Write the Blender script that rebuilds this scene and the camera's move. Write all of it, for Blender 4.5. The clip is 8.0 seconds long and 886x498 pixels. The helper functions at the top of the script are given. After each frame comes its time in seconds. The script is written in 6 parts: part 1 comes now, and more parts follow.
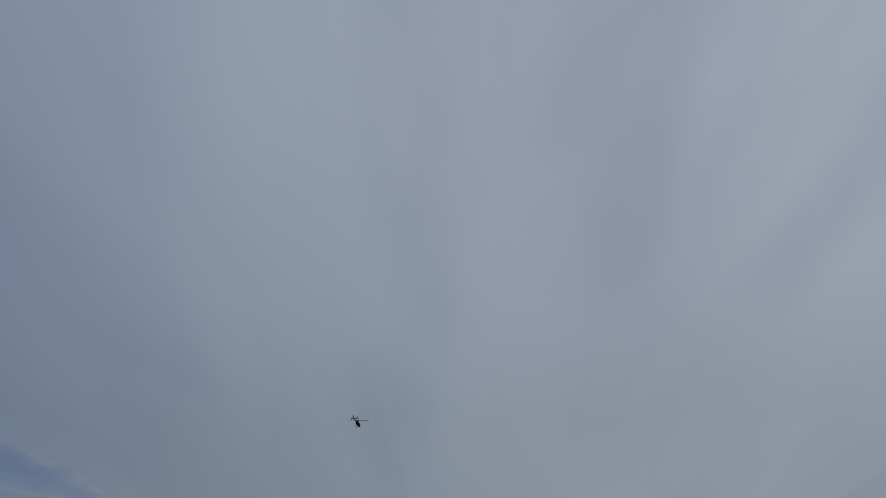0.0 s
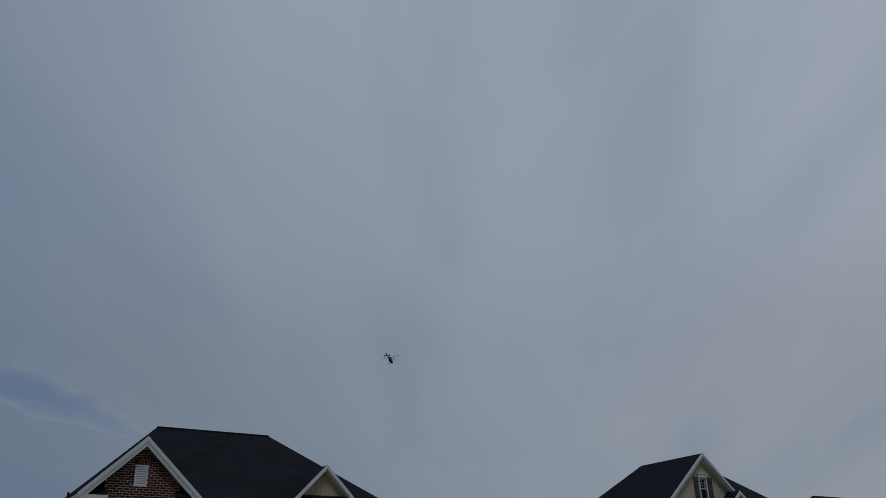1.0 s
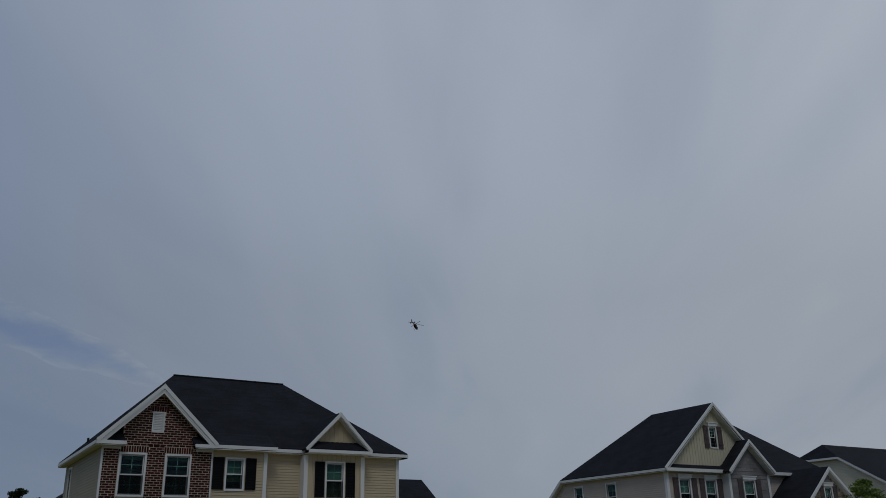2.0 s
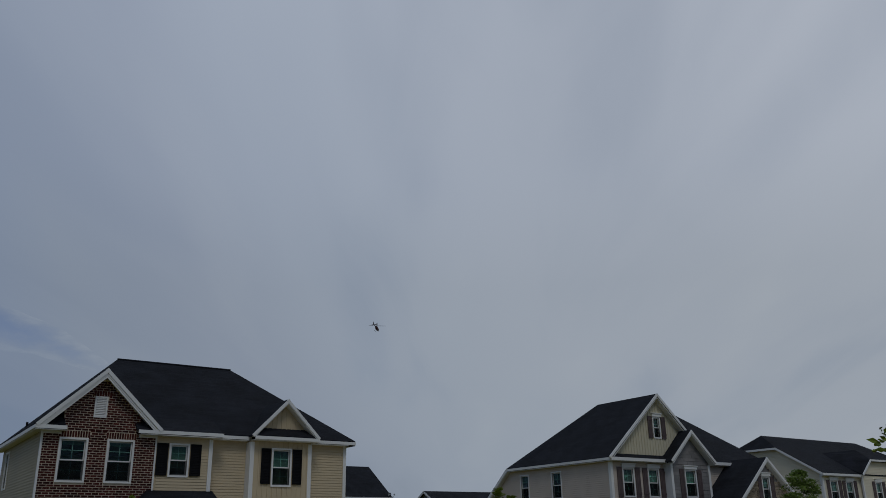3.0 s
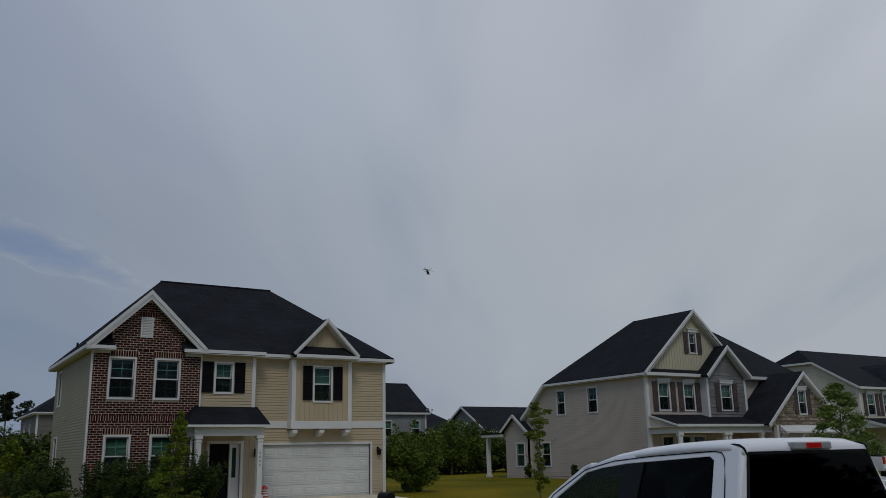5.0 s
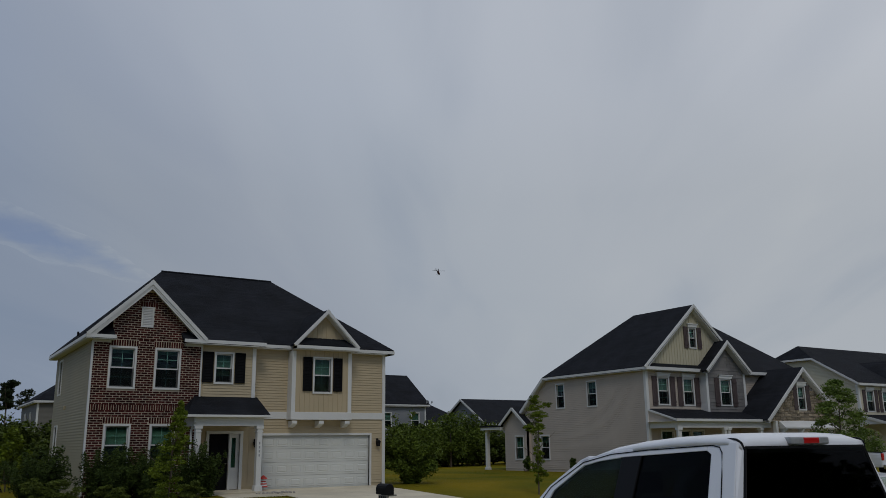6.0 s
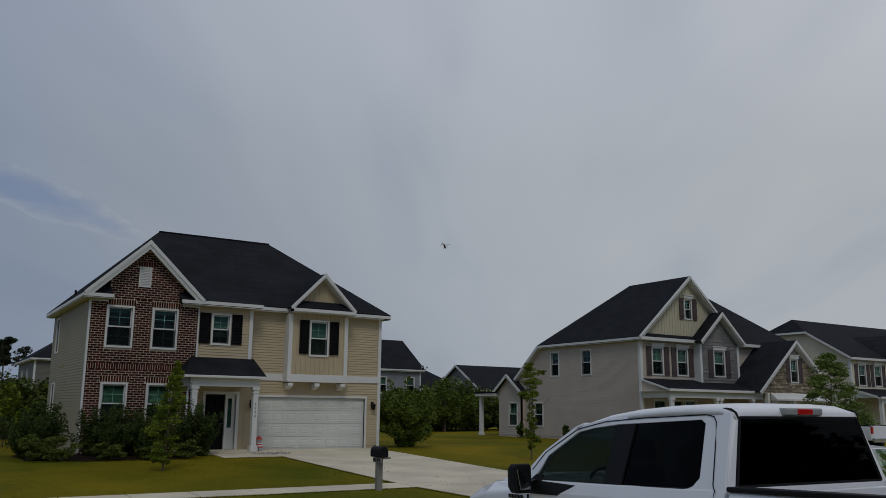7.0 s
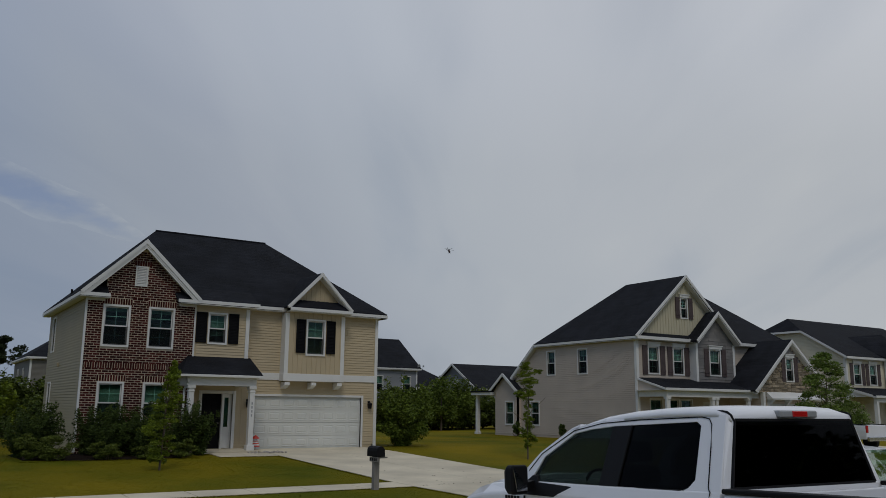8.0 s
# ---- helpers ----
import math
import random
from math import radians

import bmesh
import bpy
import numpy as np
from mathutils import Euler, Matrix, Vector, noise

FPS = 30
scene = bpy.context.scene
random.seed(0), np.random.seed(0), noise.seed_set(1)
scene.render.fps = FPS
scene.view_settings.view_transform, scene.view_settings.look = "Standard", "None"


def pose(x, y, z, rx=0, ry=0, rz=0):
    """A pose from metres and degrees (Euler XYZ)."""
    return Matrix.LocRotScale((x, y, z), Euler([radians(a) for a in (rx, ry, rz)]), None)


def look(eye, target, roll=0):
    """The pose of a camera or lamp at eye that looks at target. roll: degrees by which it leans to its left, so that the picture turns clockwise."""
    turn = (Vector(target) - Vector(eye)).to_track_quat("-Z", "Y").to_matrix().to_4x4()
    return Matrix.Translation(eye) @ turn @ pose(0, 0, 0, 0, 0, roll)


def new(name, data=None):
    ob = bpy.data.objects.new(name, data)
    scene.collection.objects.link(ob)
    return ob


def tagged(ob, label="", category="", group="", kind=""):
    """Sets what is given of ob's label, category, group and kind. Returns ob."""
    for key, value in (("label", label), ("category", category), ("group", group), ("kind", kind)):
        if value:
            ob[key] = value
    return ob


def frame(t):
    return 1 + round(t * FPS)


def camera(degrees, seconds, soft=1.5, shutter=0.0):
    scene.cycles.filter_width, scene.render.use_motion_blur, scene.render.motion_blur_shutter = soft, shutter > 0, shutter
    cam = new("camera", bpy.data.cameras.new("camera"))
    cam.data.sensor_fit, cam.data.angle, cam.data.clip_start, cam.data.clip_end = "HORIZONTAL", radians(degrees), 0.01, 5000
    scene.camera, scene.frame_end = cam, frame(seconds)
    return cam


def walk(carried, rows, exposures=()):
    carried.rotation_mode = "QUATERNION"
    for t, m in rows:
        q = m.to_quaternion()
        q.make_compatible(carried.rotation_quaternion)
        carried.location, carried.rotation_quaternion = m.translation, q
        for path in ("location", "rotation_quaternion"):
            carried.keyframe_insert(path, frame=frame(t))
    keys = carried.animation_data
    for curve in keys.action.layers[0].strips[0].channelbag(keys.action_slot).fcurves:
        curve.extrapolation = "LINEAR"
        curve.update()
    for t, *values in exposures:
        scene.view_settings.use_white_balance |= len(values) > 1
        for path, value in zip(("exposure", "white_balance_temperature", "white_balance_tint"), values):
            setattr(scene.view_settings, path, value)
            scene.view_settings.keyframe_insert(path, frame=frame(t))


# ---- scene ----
# Camera: a phone held by someone standing in a driveway across the street.
# Rows: seconds, eye, heading (degrees clockwise from +y), tilt up, roll.
PATH = [
    (0.0, (-12.283, -33.365, 1.715), 33.75, 28.15, -1.56),
    (0.5, (-12.278, -33.361, 1.715), 33.47, 27.59, -1.60),
    (0.6, (-12.269, -33.355, 1.717), 33.29, 27.01, -1.65),
    (0.8, (-12.255, -33.351, 1.719), 32.81, 25.27, -1.61),
    (1.0, (-12.279, -33.376, 1.718), 32.46, 23.31, -1.59),
    (1.2, (-12.256, -33.384, 1.711), 31.79, 21.56, -1.55),
    (1.5, (-12.255, -33.386, 1.711), 31.25, 20.40, -1.42),
    (2.3, (-12.253, -33.389, 1.713), 31.81, 19.81, -1.10),
    (2.5, (-12.242, -33.386, 1.735), 32.33, 19.62, -1.13),
    (3.0, (-12.237, -33.376, 1.745), 34.87, 19.07, -1.03),
    (3.5, (-12.259, -33.355, 1.750), 34.96, 18.64, -0.80),
    (4.0, (-12.304, -33.333, 1.745), 34.78, 18.03, -1.62),
    (4.5, (-12.323, -33.292, 1.723), 33.60, 14.69, -1.57),
    (4.7, (-12.294, -33.320, 1.706), 32.74, 14.04, -1.38),
    (5.2, (-12.285, -33.322, 1.703), 32.35, 13.55, -1.15),
    (5.8, (-12.276, -33.325, 1.701), 32.30, 13.28, -0.96),
    (6.0, (-12.275, -33.326, 1.698), 32.28, 13.16, -0.63),
    (6.5, (-12.275, -33.305, 1.687), 32.28, 12.59, 0.17),
    (7.0, (-12.290, -33.306, 1.689), 32.44, 10.87, 0.55),
    (7.5, (-12.294, -33.316, 1.680), 32.70, 10.53, 0.78),
    (8.0, (-12.317, -33.334, 1.718), 32.69, 10.77, 0.55),
]


def aim(eye, heading, tilt, roll):
    h, p = radians(heading), radians(tilt)
    way = Vector((math.sin(h) * math.cos(p), math.cos(h) * math.cos(p), math.sin(p)))
    return look(eye, Vector(eye) + way, roll)


cam = camera(55.82, 8.0, soft=0.7)
walk(cam, [(t, aim(e, h, p, r)) for t, e, h, p, r in PATH],
     exposures=[(0.0, -0.45, 6000, 8), (1.2, -0.47, 6030, 8), (2.4, -0.20, 6150, 9), (3.0, -0.22, 6170, 9), (4.0, -0.21, 6270, 9), (4.5, -0.06, 6350, 9), (6.0, 0.06, 6500, 9), (7.0, 0.05, 6570, 9), (8.0, 0.15, 6650, 9)])

# ---- world and sun: bright overcast with thin blue gaps ----
SUN_EL, SUN_AZ = 50.0, 205.0          # azimuth clockwise from +y
sun = new("sun", bpy.data.lights.new("sun", "SUN"))
sun.data.energy, sun.data.angle, sun.data.color = 0.6, radians(18), (1.0, 0.95, 0.88)
_h, _p = radians(SUN_AZ), radians(SUN_EL)
sun.matrix_world = look((Vector((math.sin(_h) * math.cos(_p), math.cos(_h) * math.cos(_p), math.sin(_p))) * 60), (0, 0, 0))

world = bpy.data.worlds.new("overcast_sky")
scene.world = world
world.use_nodes = True


def node(tree, kind, **values):
    n = tree.nodes.new(kind)
    for key, value in values.items():
        n.inputs[key.replace("_", " ")].default_value = value
    return n


def ramp(tree, source, stops, interp="EASE"):
    r = tree.nodes.new("ShaderNodeValToRGB")
    r.color_ramp.interpolation = interp
    while len(r.color_ramp.elements) < len(stops):
        r.color_ramp.elements.new(0.5)
    for e, (p, c) in zip(r.color_ramp.elements, stops):
        e.position, e.color = p, (*c, 1) if len(c) == 3 else c
    tree.links.new(source, r.inputs["Fac"])
    return r.outputs["Color"]


def maths(tree, op, a, b=None):
    m = tree.nodes.new("ShaderNodeMath")
    m.operation = op
    for i, v in enumerate((a, b)):
        if v is None:
            continue
        if isinstance(v, (int, float)):
            m.inputs[i].default_value = v
        else:
            tree.links.new(v, m.inputs[i])
    return m.outputs[0]


def mixed(tree, fac, a, b, blend="MIX"):
    m = tree.nodes.new("ShaderNodeMix")
    m.data_type, m.blend_type = "RGBA", blend
    for name, v in (("Factor_Float", fac), ("A_Color", a), ("B_Color", b)):
        s = next(i for i in m.inputs if i.identifier == name)
        if hasattr(v, "is_linked"):
            tree.links.new(v, s)
        else:
            s.default_value = v if isinstance(v, (int, float)) else (*v, 1)
    return next(o for o in m.outputs if o.identifier == "Result_Color")


def build_sky(w):
    t = w.node_tree
    t.nodes.clear()
    out = t.nodes.new("ShaderNodeOutputWorld")
    bg = t.nodes.new("ShaderNodeBackground")
    t.links.new(bg.outputs[0], out.inputs[0])
    sky = t.nodes.new("ShaderNodeTexSky")
    sky.sky_type, sky.sun_disc = "NISHITA", False
    sky.sun_elevation, sky.sun_rotation = radians(SUN_EL), radians(SUN_AZ)
    sky.dust_density, sky.ozone_density = 2.0, 2.0
    blue = mixed(t, 1.0, sky.outputs[0], (0.062, 0.058, 0.066), "MULTIPLY")
    co = t.nodes.new("ShaderNodeTexCoord").outputs["Generated"]
    sep = t.nodes.new("ShaderNodeSeparateXYZ")
    t.links.new(co, sep.inputs[0])
    up = maths(t, "ADD", maths(t, "MAXIMUM", sep.outputs[2], 0.0), 0.12)
    flat = t.nodes.new("ShaderNodeCombineXYZ")
    t.links.new(maths(t, "DIVIDE", sep.outputs[0], up), flat.inputs[0])
    t.links.new(maths(t, "DIVIDE", sep.outputs[1], up), flat.inputs[1])
    # the cloud sheet, seen as a flat layer: broad banks, and streaks drawn out along one way
    swing = t.nodes.new("ShaderNodeMapping")
    swing.inputs["Rotation"].default_value = (0, 0, radians(37))
    t.links.new(flat.outputs[0], swing.inputs[0])
    turn = t.nodes.new("ShaderNodeMapping")
    turn.inputs["Scale"].default_value = (1.0, 0.22, 1.0)
    t.links.new(swing.outputs[0], turn.inputs[0])
    banks = node(t, "ShaderNodeTexNoise", Scale=1.3, Detail=3.0, Roughness=0.45, Distortion=0.5)
    t.links.new(turn.outputs[0], banks.inputs["Vector"])
    wisps = node(t, "ShaderNodeTexNoise", Scale=3.2, Detail=5.0, Roughness=0.5, Distortion=0.8)
    t.links.new(turn.outputs[0], wisps.inputs["Vector"])
    body = maths(t, "ADD", maths(t, "MULTIPLY", banks.outputs[0], 0.78), maths(t, "MULTIPLY", wisps.outputs[0], 0.22))
    cloud = ramp(t, body, [(0.28, SKY_DARK), (0.50, SKY_MID), (0.74, SKY_LIGHT)])
    # brighter towards the veiled sun's side, bluer away from it
    side = t.nodes.new("ShaderNodeVectorMath")
    side.operation = "DOT_PRODUCT"
    t.links.new(co, side.inputs[0])
    side.inputs[1].default_value = Vector((0.80, 0.25, 0.55)).normalized()
    glow = ramp(t, side.outputs["Value"], [(0.0, SKY_AWAY), (0.45, (0.62, 0.685, 0.81)), (0.52, (0.70, 0.745, 0.83)), (0.62, (0.765, 0.80, 0.88)), (0.70, (0.92, 0.945, 0.99)), (0.77, (0.99, 1.005, 1.03)), (0.83, (1.05, 1.05, 1.06)), (0.92, (1.08, 1.07, 1.065)), (1.0, (1.27, 1.23, 1.19))], "LINEAR")
    cloud = mixed(t, 1.0, cloud, glow, "MULTIPLY")
    # the sheet is thinner overhead and a little warmer and duller towards the horizon
    height = ramp(t, sep.outputs[2], [(0.0, (0.985, 0.98, 0.945)), (0.15, (0.985, 0.98, 0.95)), (0.28, (0.965, 0.965, 0.95)), (0.40, (1.04, 1.04, 1.045)), (0.66, (1.15, 1.14, 1.145)), (1.0, (1.2, 1.2, 1.2))], "LINEAR")
    cloud = mixed(t, 1.0, cloud, height, "MULTIPLY")
    # a long thin gap low on the left where blue shows through
    gap = t.nodes.new("ShaderNodeVectorMath")
    gap.operation = "DISTANCE"
    warp = t.nodes.new("ShaderNodeVectorMath")
    warp.operation = "MULTIPLY_ADD"
    t.links.new(wisps.outputs["Color"], warp.inputs[0])
    warp.inputs[1].default_value = (0.3, 0.3, 0.0)
    t.links.new(flat.outputs[0], warp.inputs[2])
    squash = t.nodes.new("ShaderNodeMapping")
    squash.inputs["Location"].default_value = GAP_AT
    squash.inputs["Rotation"].default_value = (0, 0, radians(GAP_TURN))
    squash.inputs["Scale"].default_value = (0.60, 0.17, 1.0)
    squash.vector_type = "TEXTURE"
    t.links.new(warp.outputs[0], squash.inputs[0])
    t.links.new(squash.outputs[0], gap.inputs[0])
    tufts = node(t, "ShaderNodeTexNoise", Scale=9.0, Detail=6.0, Roughness=0.6, Distortion=0.3)
    t.links.new(flat.outputs[0], tufts.inputs["Vector"])
    ragged = maths(t, "ADD", gap.outputs["Value"], maths(t, "MULTIPLY", maths(t, "SUBTRACT", tufts.outputs[0], 0.5), 1.1))
    # torn brighter puffs round the gap
    rim = ramp(t, gap.outputs["Value"], [(0.5, (0.0,) * 3), (1.1, (1.0,) * 3), (2.6, (0.0,) * 3)])
    puff = maths(t, "MULTIPLY", rim, ramp(t, tufts.outputs[0], [(0.44, (0.0,) * 3), (0.66, (0.36,) * 3)]))
    cloud = mixed(t, puff, cloud, mixed(t, 1.0, cloud, (1.32, 1.27, 1.17), "MULTIPLY"))
    hole = ramp(t, ragged, [(0.05, (0.58,) * 3), (1.0, (0.0,) * 3)])
    thin = ramp(t, body, [(0.30, (0.16,) * 3), (0.50, (0.0,) * 3)])
    colour = mixed(t, maths(t, "MAXIMUM", hole, thin), cloud, blue)
    t.links.new(colour, bg.inputs[0])
    bg.inputs[1].default_value = 1.0


SKY_DARK, SKY_MID, SKY_LIGHT = (0.325, 0.36, 0.412), (0.36, 0.39, 0.44), (0.41, 0.436, 0.472)
SKY_AWAY = (0.42, 0.52, 0.70)
GAP_AT, GAP_TURN = (0.40, 2.98, 0.0), 39.0
build_sky(world)

# ---- materials ----


def mat(name, colour, rough=0.6, var=0.15, scale=2.0, fine=40.0, bump=0.15, dist=0.01, metal=0.0, spec=0.5, rnd=0.0, island=0.0, tint=None, coat=0.0, stretch=(1, 1, 1)):
    m = bpy.data.materials.new(name)
    m.use_nodes = True
    t = m.node_tree
    b = t.nodes["Principled BSDF"]
    b.inputs["Roughness"].default_value, b.inputs["Metallic"].default_value = rough, metal
    b.inputs["Specular IOR Level"].default_value, b.inputs["Coat Weight"].default_value = spec, coat
    co = t.nodes.new("ShaderNodeTexCoord").outputs["Object"]
    mp = t.nodes.new("ShaderNodeMapping")
    mp.inputs["Scale"].default_value = stretch
    t.links.new(co, mp.inputs[0])
    big = node(t, "ShaderNodeTexNoise", Scale=scale, Detail=4.0, Roughness=0.55)
    small = node(t, "ShaderNodeTexNoise", Scale=fine, Detail=3.0, Roughness=0.6)
    for n in (big, small):
        t.links.new(mp.outputs[0], n.inputs["Vector"])
    lo = tuple(c * (1 - var) for c in colour)
    hi = tuple(min(1, c * (1 + var)) for c in (tint or colour))
    c1 = ramp(t, big.outputs[0], [(0.32, lo), (0.68, hi)], "LINEAR")
    grey = ramp(t, small.outputs[0], [(0.3, (1 - var * 0.7,) * 3), (0.7, (1.0,) * 3)], "LINEAR")
    c = mixed(t, 1.0, c1, grey, "MULTIPLY")
    for amount, kind, out in ((rnd, "ShaderNodeObjectInfo", "Random"), (island, "ShaderNodeNewGeometry", "Random Per Island")):
        if amount:
            r = t.nodes.new(kind).outputs[out]
            c = mixed(t, 1.0, c, ramp(t, r, [(0.0, (1 - amount, 1 - amount, 1 - amount)), (1.0, (1 + amount * 0.6, 1 + amount * 0.5, 1 + amount * 0.4))], "LINEAR"), "MULTIPLY")
    t.links.new(c, b.inputs["Base Color"])
    t.links.new(maths(t, "ADD", maths(t, "MULTIPLY", big.outputs[0], 0.2), rough - 0.1), b.inputs["Roughness"])
    if bump:
        bp = node(t, "ShaderNodeBump", Strength=bump, Distance=dist)
        t.links.new(small.outputs[0], bp.inputs["Height"])
        t.links.new(bp.outputs[0], b.inputs["Normal"])
    return m


def leafy(name, colour, var=0.35):
    m = mat(name, colour, rough=0.55, var=0.25, scale=1.2, fine=8.0, bump=0.0, spec=0.1, island=var)
    b = m.node_tree.nodes["Principled BSDF"]
    b.inputs["Subsurface Weight"].default_value = 0.0
    return m


def glass(name, colour, rough=0.02, ior=1.45):
    m = bpy.data.materials.new(name)
    m.use_nodes = True
    b = m.node_tree.nodes["Principled BSDF"]
    b.inputs["Base Color"].default_value = (*colour, 1)
    b.inputs["Roughness"].default_value = rough
    b.inputs["Transmission Weight"].default_value = 1.0
    b.inputs["IOR"].default_value = ior
    return m


M_CREAM = mat("cream_vinyl", (0.52, 0.425, 0.275), 0.6, 0.06, 0.6, 60, 0.05, spec=0.25)
M_TAN = mat("grey_green_vinyl", (0.37, 0.325, 0.215), 0.6, 0.06, 0.6, 60, 0.05, spec=0.25)
M_GREIGE = mat("greige_vinyl", (0.53, 0.455, 0.375), 0.6, 0.06, 0.6, 60, 0.05, spec=0.25)
M_YELLOW = mat("pale_yellow_vinyl", (0.55, 0.50, 0.355), 0.6, 0.05, 0.6, 60, 0.05, spec=0.25)
M_BUTTER = mat("butter_vinyl", (0.69, 0.63, 0.47), 0.6, 0.05, 0.6, 60, 0.05, spec=0.25)
M_SHAKE = mat("grey_shake", (0.20, 0.19, 0.18), 0.7, 0.15, 1.0, 30, 0.2, island=0.15)
M_GREY = mat("blue_grey_vinyl", (0.23, 0.24, 0.25), 0.6, 0.06, 0.6, 60, 0.05)
M_WHITE = mat("white_trim", (0.72, 0.715, 0.68), 0.5, 0.05, 0.8, 50, 0.04)
M_GARAGE = mat("white_steel_door", (0.68, 0.685, 0.635), 0.4, 0.05, 0.5, 60, 0.05)
M_SHINGLE = mat("charcoal_shingle", (0.0150, 0.0164, 0.0205), 0.85, 0.45, 1.1, 16, 0.7, 0.03, spec=0.15)
M_SHINGLES = mat("charcoal_shingle_courses", (0.0158, 0.0174, 0.0220), 0.85, 0.38, 1.1, 16, 0.7, 0.03, spec=0.15, island=0.2)
M_BRICK = mat("red_brown_brick", (0.070, 0.019, 0.016), 0.9, 0.3, 1.5, 40, 0.4, rnd=0.55, spec=0.12)
M_BRICKS = mat("red_brown_brick_joined", (0.070, 0.019, 0.016), 0.9, 0.3, 1.5, 40, 0.4, island=0.55, spec=0.12)
M_MORTAR = mat("buff_mortar", (0.62, 0.52, 0.40), 0.9, 0.12, 3, 60, 0.3, spec=0.2)
M_STONE = mat("field_stone", (0.35, 0.295, 0.215), 0.9, 0.3, 2.5, 20, 0.5, island=0.5, spec=0.2)
M_BLACK = mat("black_shutter", (0.006, 0.006, 0.007), 0.7, 0.1, 2, 40, 0.1, spec=0.12)
M_BROWN = mat("brown_shutter", (0.10, 0.075, 0.072), 0.7, 0.2, 2, 40, 0.2, spec=0.2)
M_CONCRETE = mat("broom_concrete", (0.63, 0.56, 0.42), 0.88, 0.16, 0.5, 30, 0.3, island=0.05, spec=0.2)
M_ASPHALT = mat("asphalt", (0.055, 0.055, 0.057), 0.9, 0.2, 0.4, 60, 0.5)
M_LAWN = mat("lawn_soil", (0.098, 0.114, 0.006), 0.95, 0.15, 0.16, 9, 0.3, 0.03, tint=(0.200, 0.146, 0.008), spec=0.05)
M_GRASS = mat("grass_blade", (0.100, 0.117, 0.006), 0.9, 0.15, 0.16, 9, 0, island=0.05, tint=(0.202, 0.150, 0.008), spec=0.04)
M_MULCH = mat("dark_mulch", (0.022, 0.015, 0.011), 0.95, 0.4, 3, 25, 0.8, 0.04, spec=0.05)
M_BARK = mat("grey_brown_bark", (0.12, 0.09, 0.065), 0.9, 0.3, 4, 30, 0.6, stretch=(1, 1, 0.3))
M_SHRUB = leafy("dark_shrub_leaf", (0.062, 0.095, 0.020), 0.45)
M_BOX = leafy("low_shrub_leaf", (0.115, 0.150, 0.028))
M_MYRTLE = leafy("bright_young_leaf", (0.162, 0.220, 0.022))
M_HOLLY = leafy("mid_green_leaf", (0.120, 0.172, 0.026), 0.45)
M_SHADE = leafy("shade_tree_leaf", (0.165, 0.240, 0.050), 0.45)
M_WOODS = leafy("woodland_leaf", (0.085, 0.118, 0.020), 0.45)
M_PINE = leafy("pine_needle", (0.040, 0.056, 0.026))
M_OLIVE = mat("olive_grey_vinyl", (0.17, 0.16, 0.135), 0.6, 0.06, 0.6, 60, 0.05, spec=0.25)
M_BLIND = mat("window_blind", (0.33, 0.33, 0.27), 0.7, 0.05, 1, 50, 0.0)
# near-black colour stands in for unlit rooms on added backings and ceilings
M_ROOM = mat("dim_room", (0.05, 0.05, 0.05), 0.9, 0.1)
M_PANE = glass("window_glass", (0.26, 0.52, 0.46), ior=1.32)
M_SCREEN = mat("insect_screen", (0.012, 0.014, 0.014), 0.9, 0.1, 2, 60, 0.0, spec=0.05)
M_SCREEN.node_tree.nodes["Principled BSDF"].inputs["Alpha"].default_value = 0.38
M_TRUCK = mat("white_car_paint", (0.80, 0.81, 0.83), 0.3, 0.02, 0.6, 80, 0.0, coat=0.8)
M_TINT = glass("dark_tinted_glass", (0.10, 0.115, 0.11), ior=1.12)
M_PRIVACY = glass("privacy_glass", (0.013, 0.015, 0.016), ior=1.13)
M_CLEAR = glass("clear_car_glass", (0.55, 0.72, 0.62))
M_PLASTIC = mat("black_plastic", (0.007, 0.007, 0.008), 0.6, 0.15, 4, 80, 0.1, spec=0.2)
M_RUBBER = mat("tyre_rubber", (0.016, 0.016, 0.016), 0.85, 0.15, 4, 60, 0.2)
M_CHROME = mat("bright_metal", (0.62, 0.63, 0.65), 0.2, 0.05, 4, 60, 0.0, metal=1.0)
M_SEAT = mat("dark_seat_cloth", (0.03, 0.03, 0.032), 0.9, 0.15, 5, 80, 0.2)
M_RED = mat("red_lens", (0.55, 0.012, 0.012), 0.2, 0.1, 6, 60, 0.0, coat=0.6)
M_REDPAINT = mat("red_paint", (0.55, 0.045, 0.03), 0.5, 0.1, 6, 60, 0.0)
M_POST = mat("weathered_timber", (0.26, 0.24, 0.21), 0.85, 0.2, 3, 30, 0.3, stretch=(1, 1, 0.2))
M_GREYMETAL = mat("grey_metal", (0.36, 0.37, 0.37), 0.5, 0.15, 3, 40, 0.05, metal=0.3)
M_HELI = mat("dark_red_airframe", (0.055, 0.008, 0.010), 0.5, 0.1, 0.5, 5, 0.0, spec=0.2)
M_HELIDARK = mat("dark_airframe", (0.012, 0.013, 0.016), 0.4, 0.1, 0.5, 5, 0.0)
M_PEBBLE = mat("pale_pebble", (0.45, 0.42, 0.37), 0.8, 0.2, 5, 30, 0.3, island=0.35)
M_DEBRIS = mat("dry_leaf_litter", (0.07, 0.05, 0.03), 0.9, 0.3, 5, 30, 0.2, island=0.3)

# ---- mesh building ----


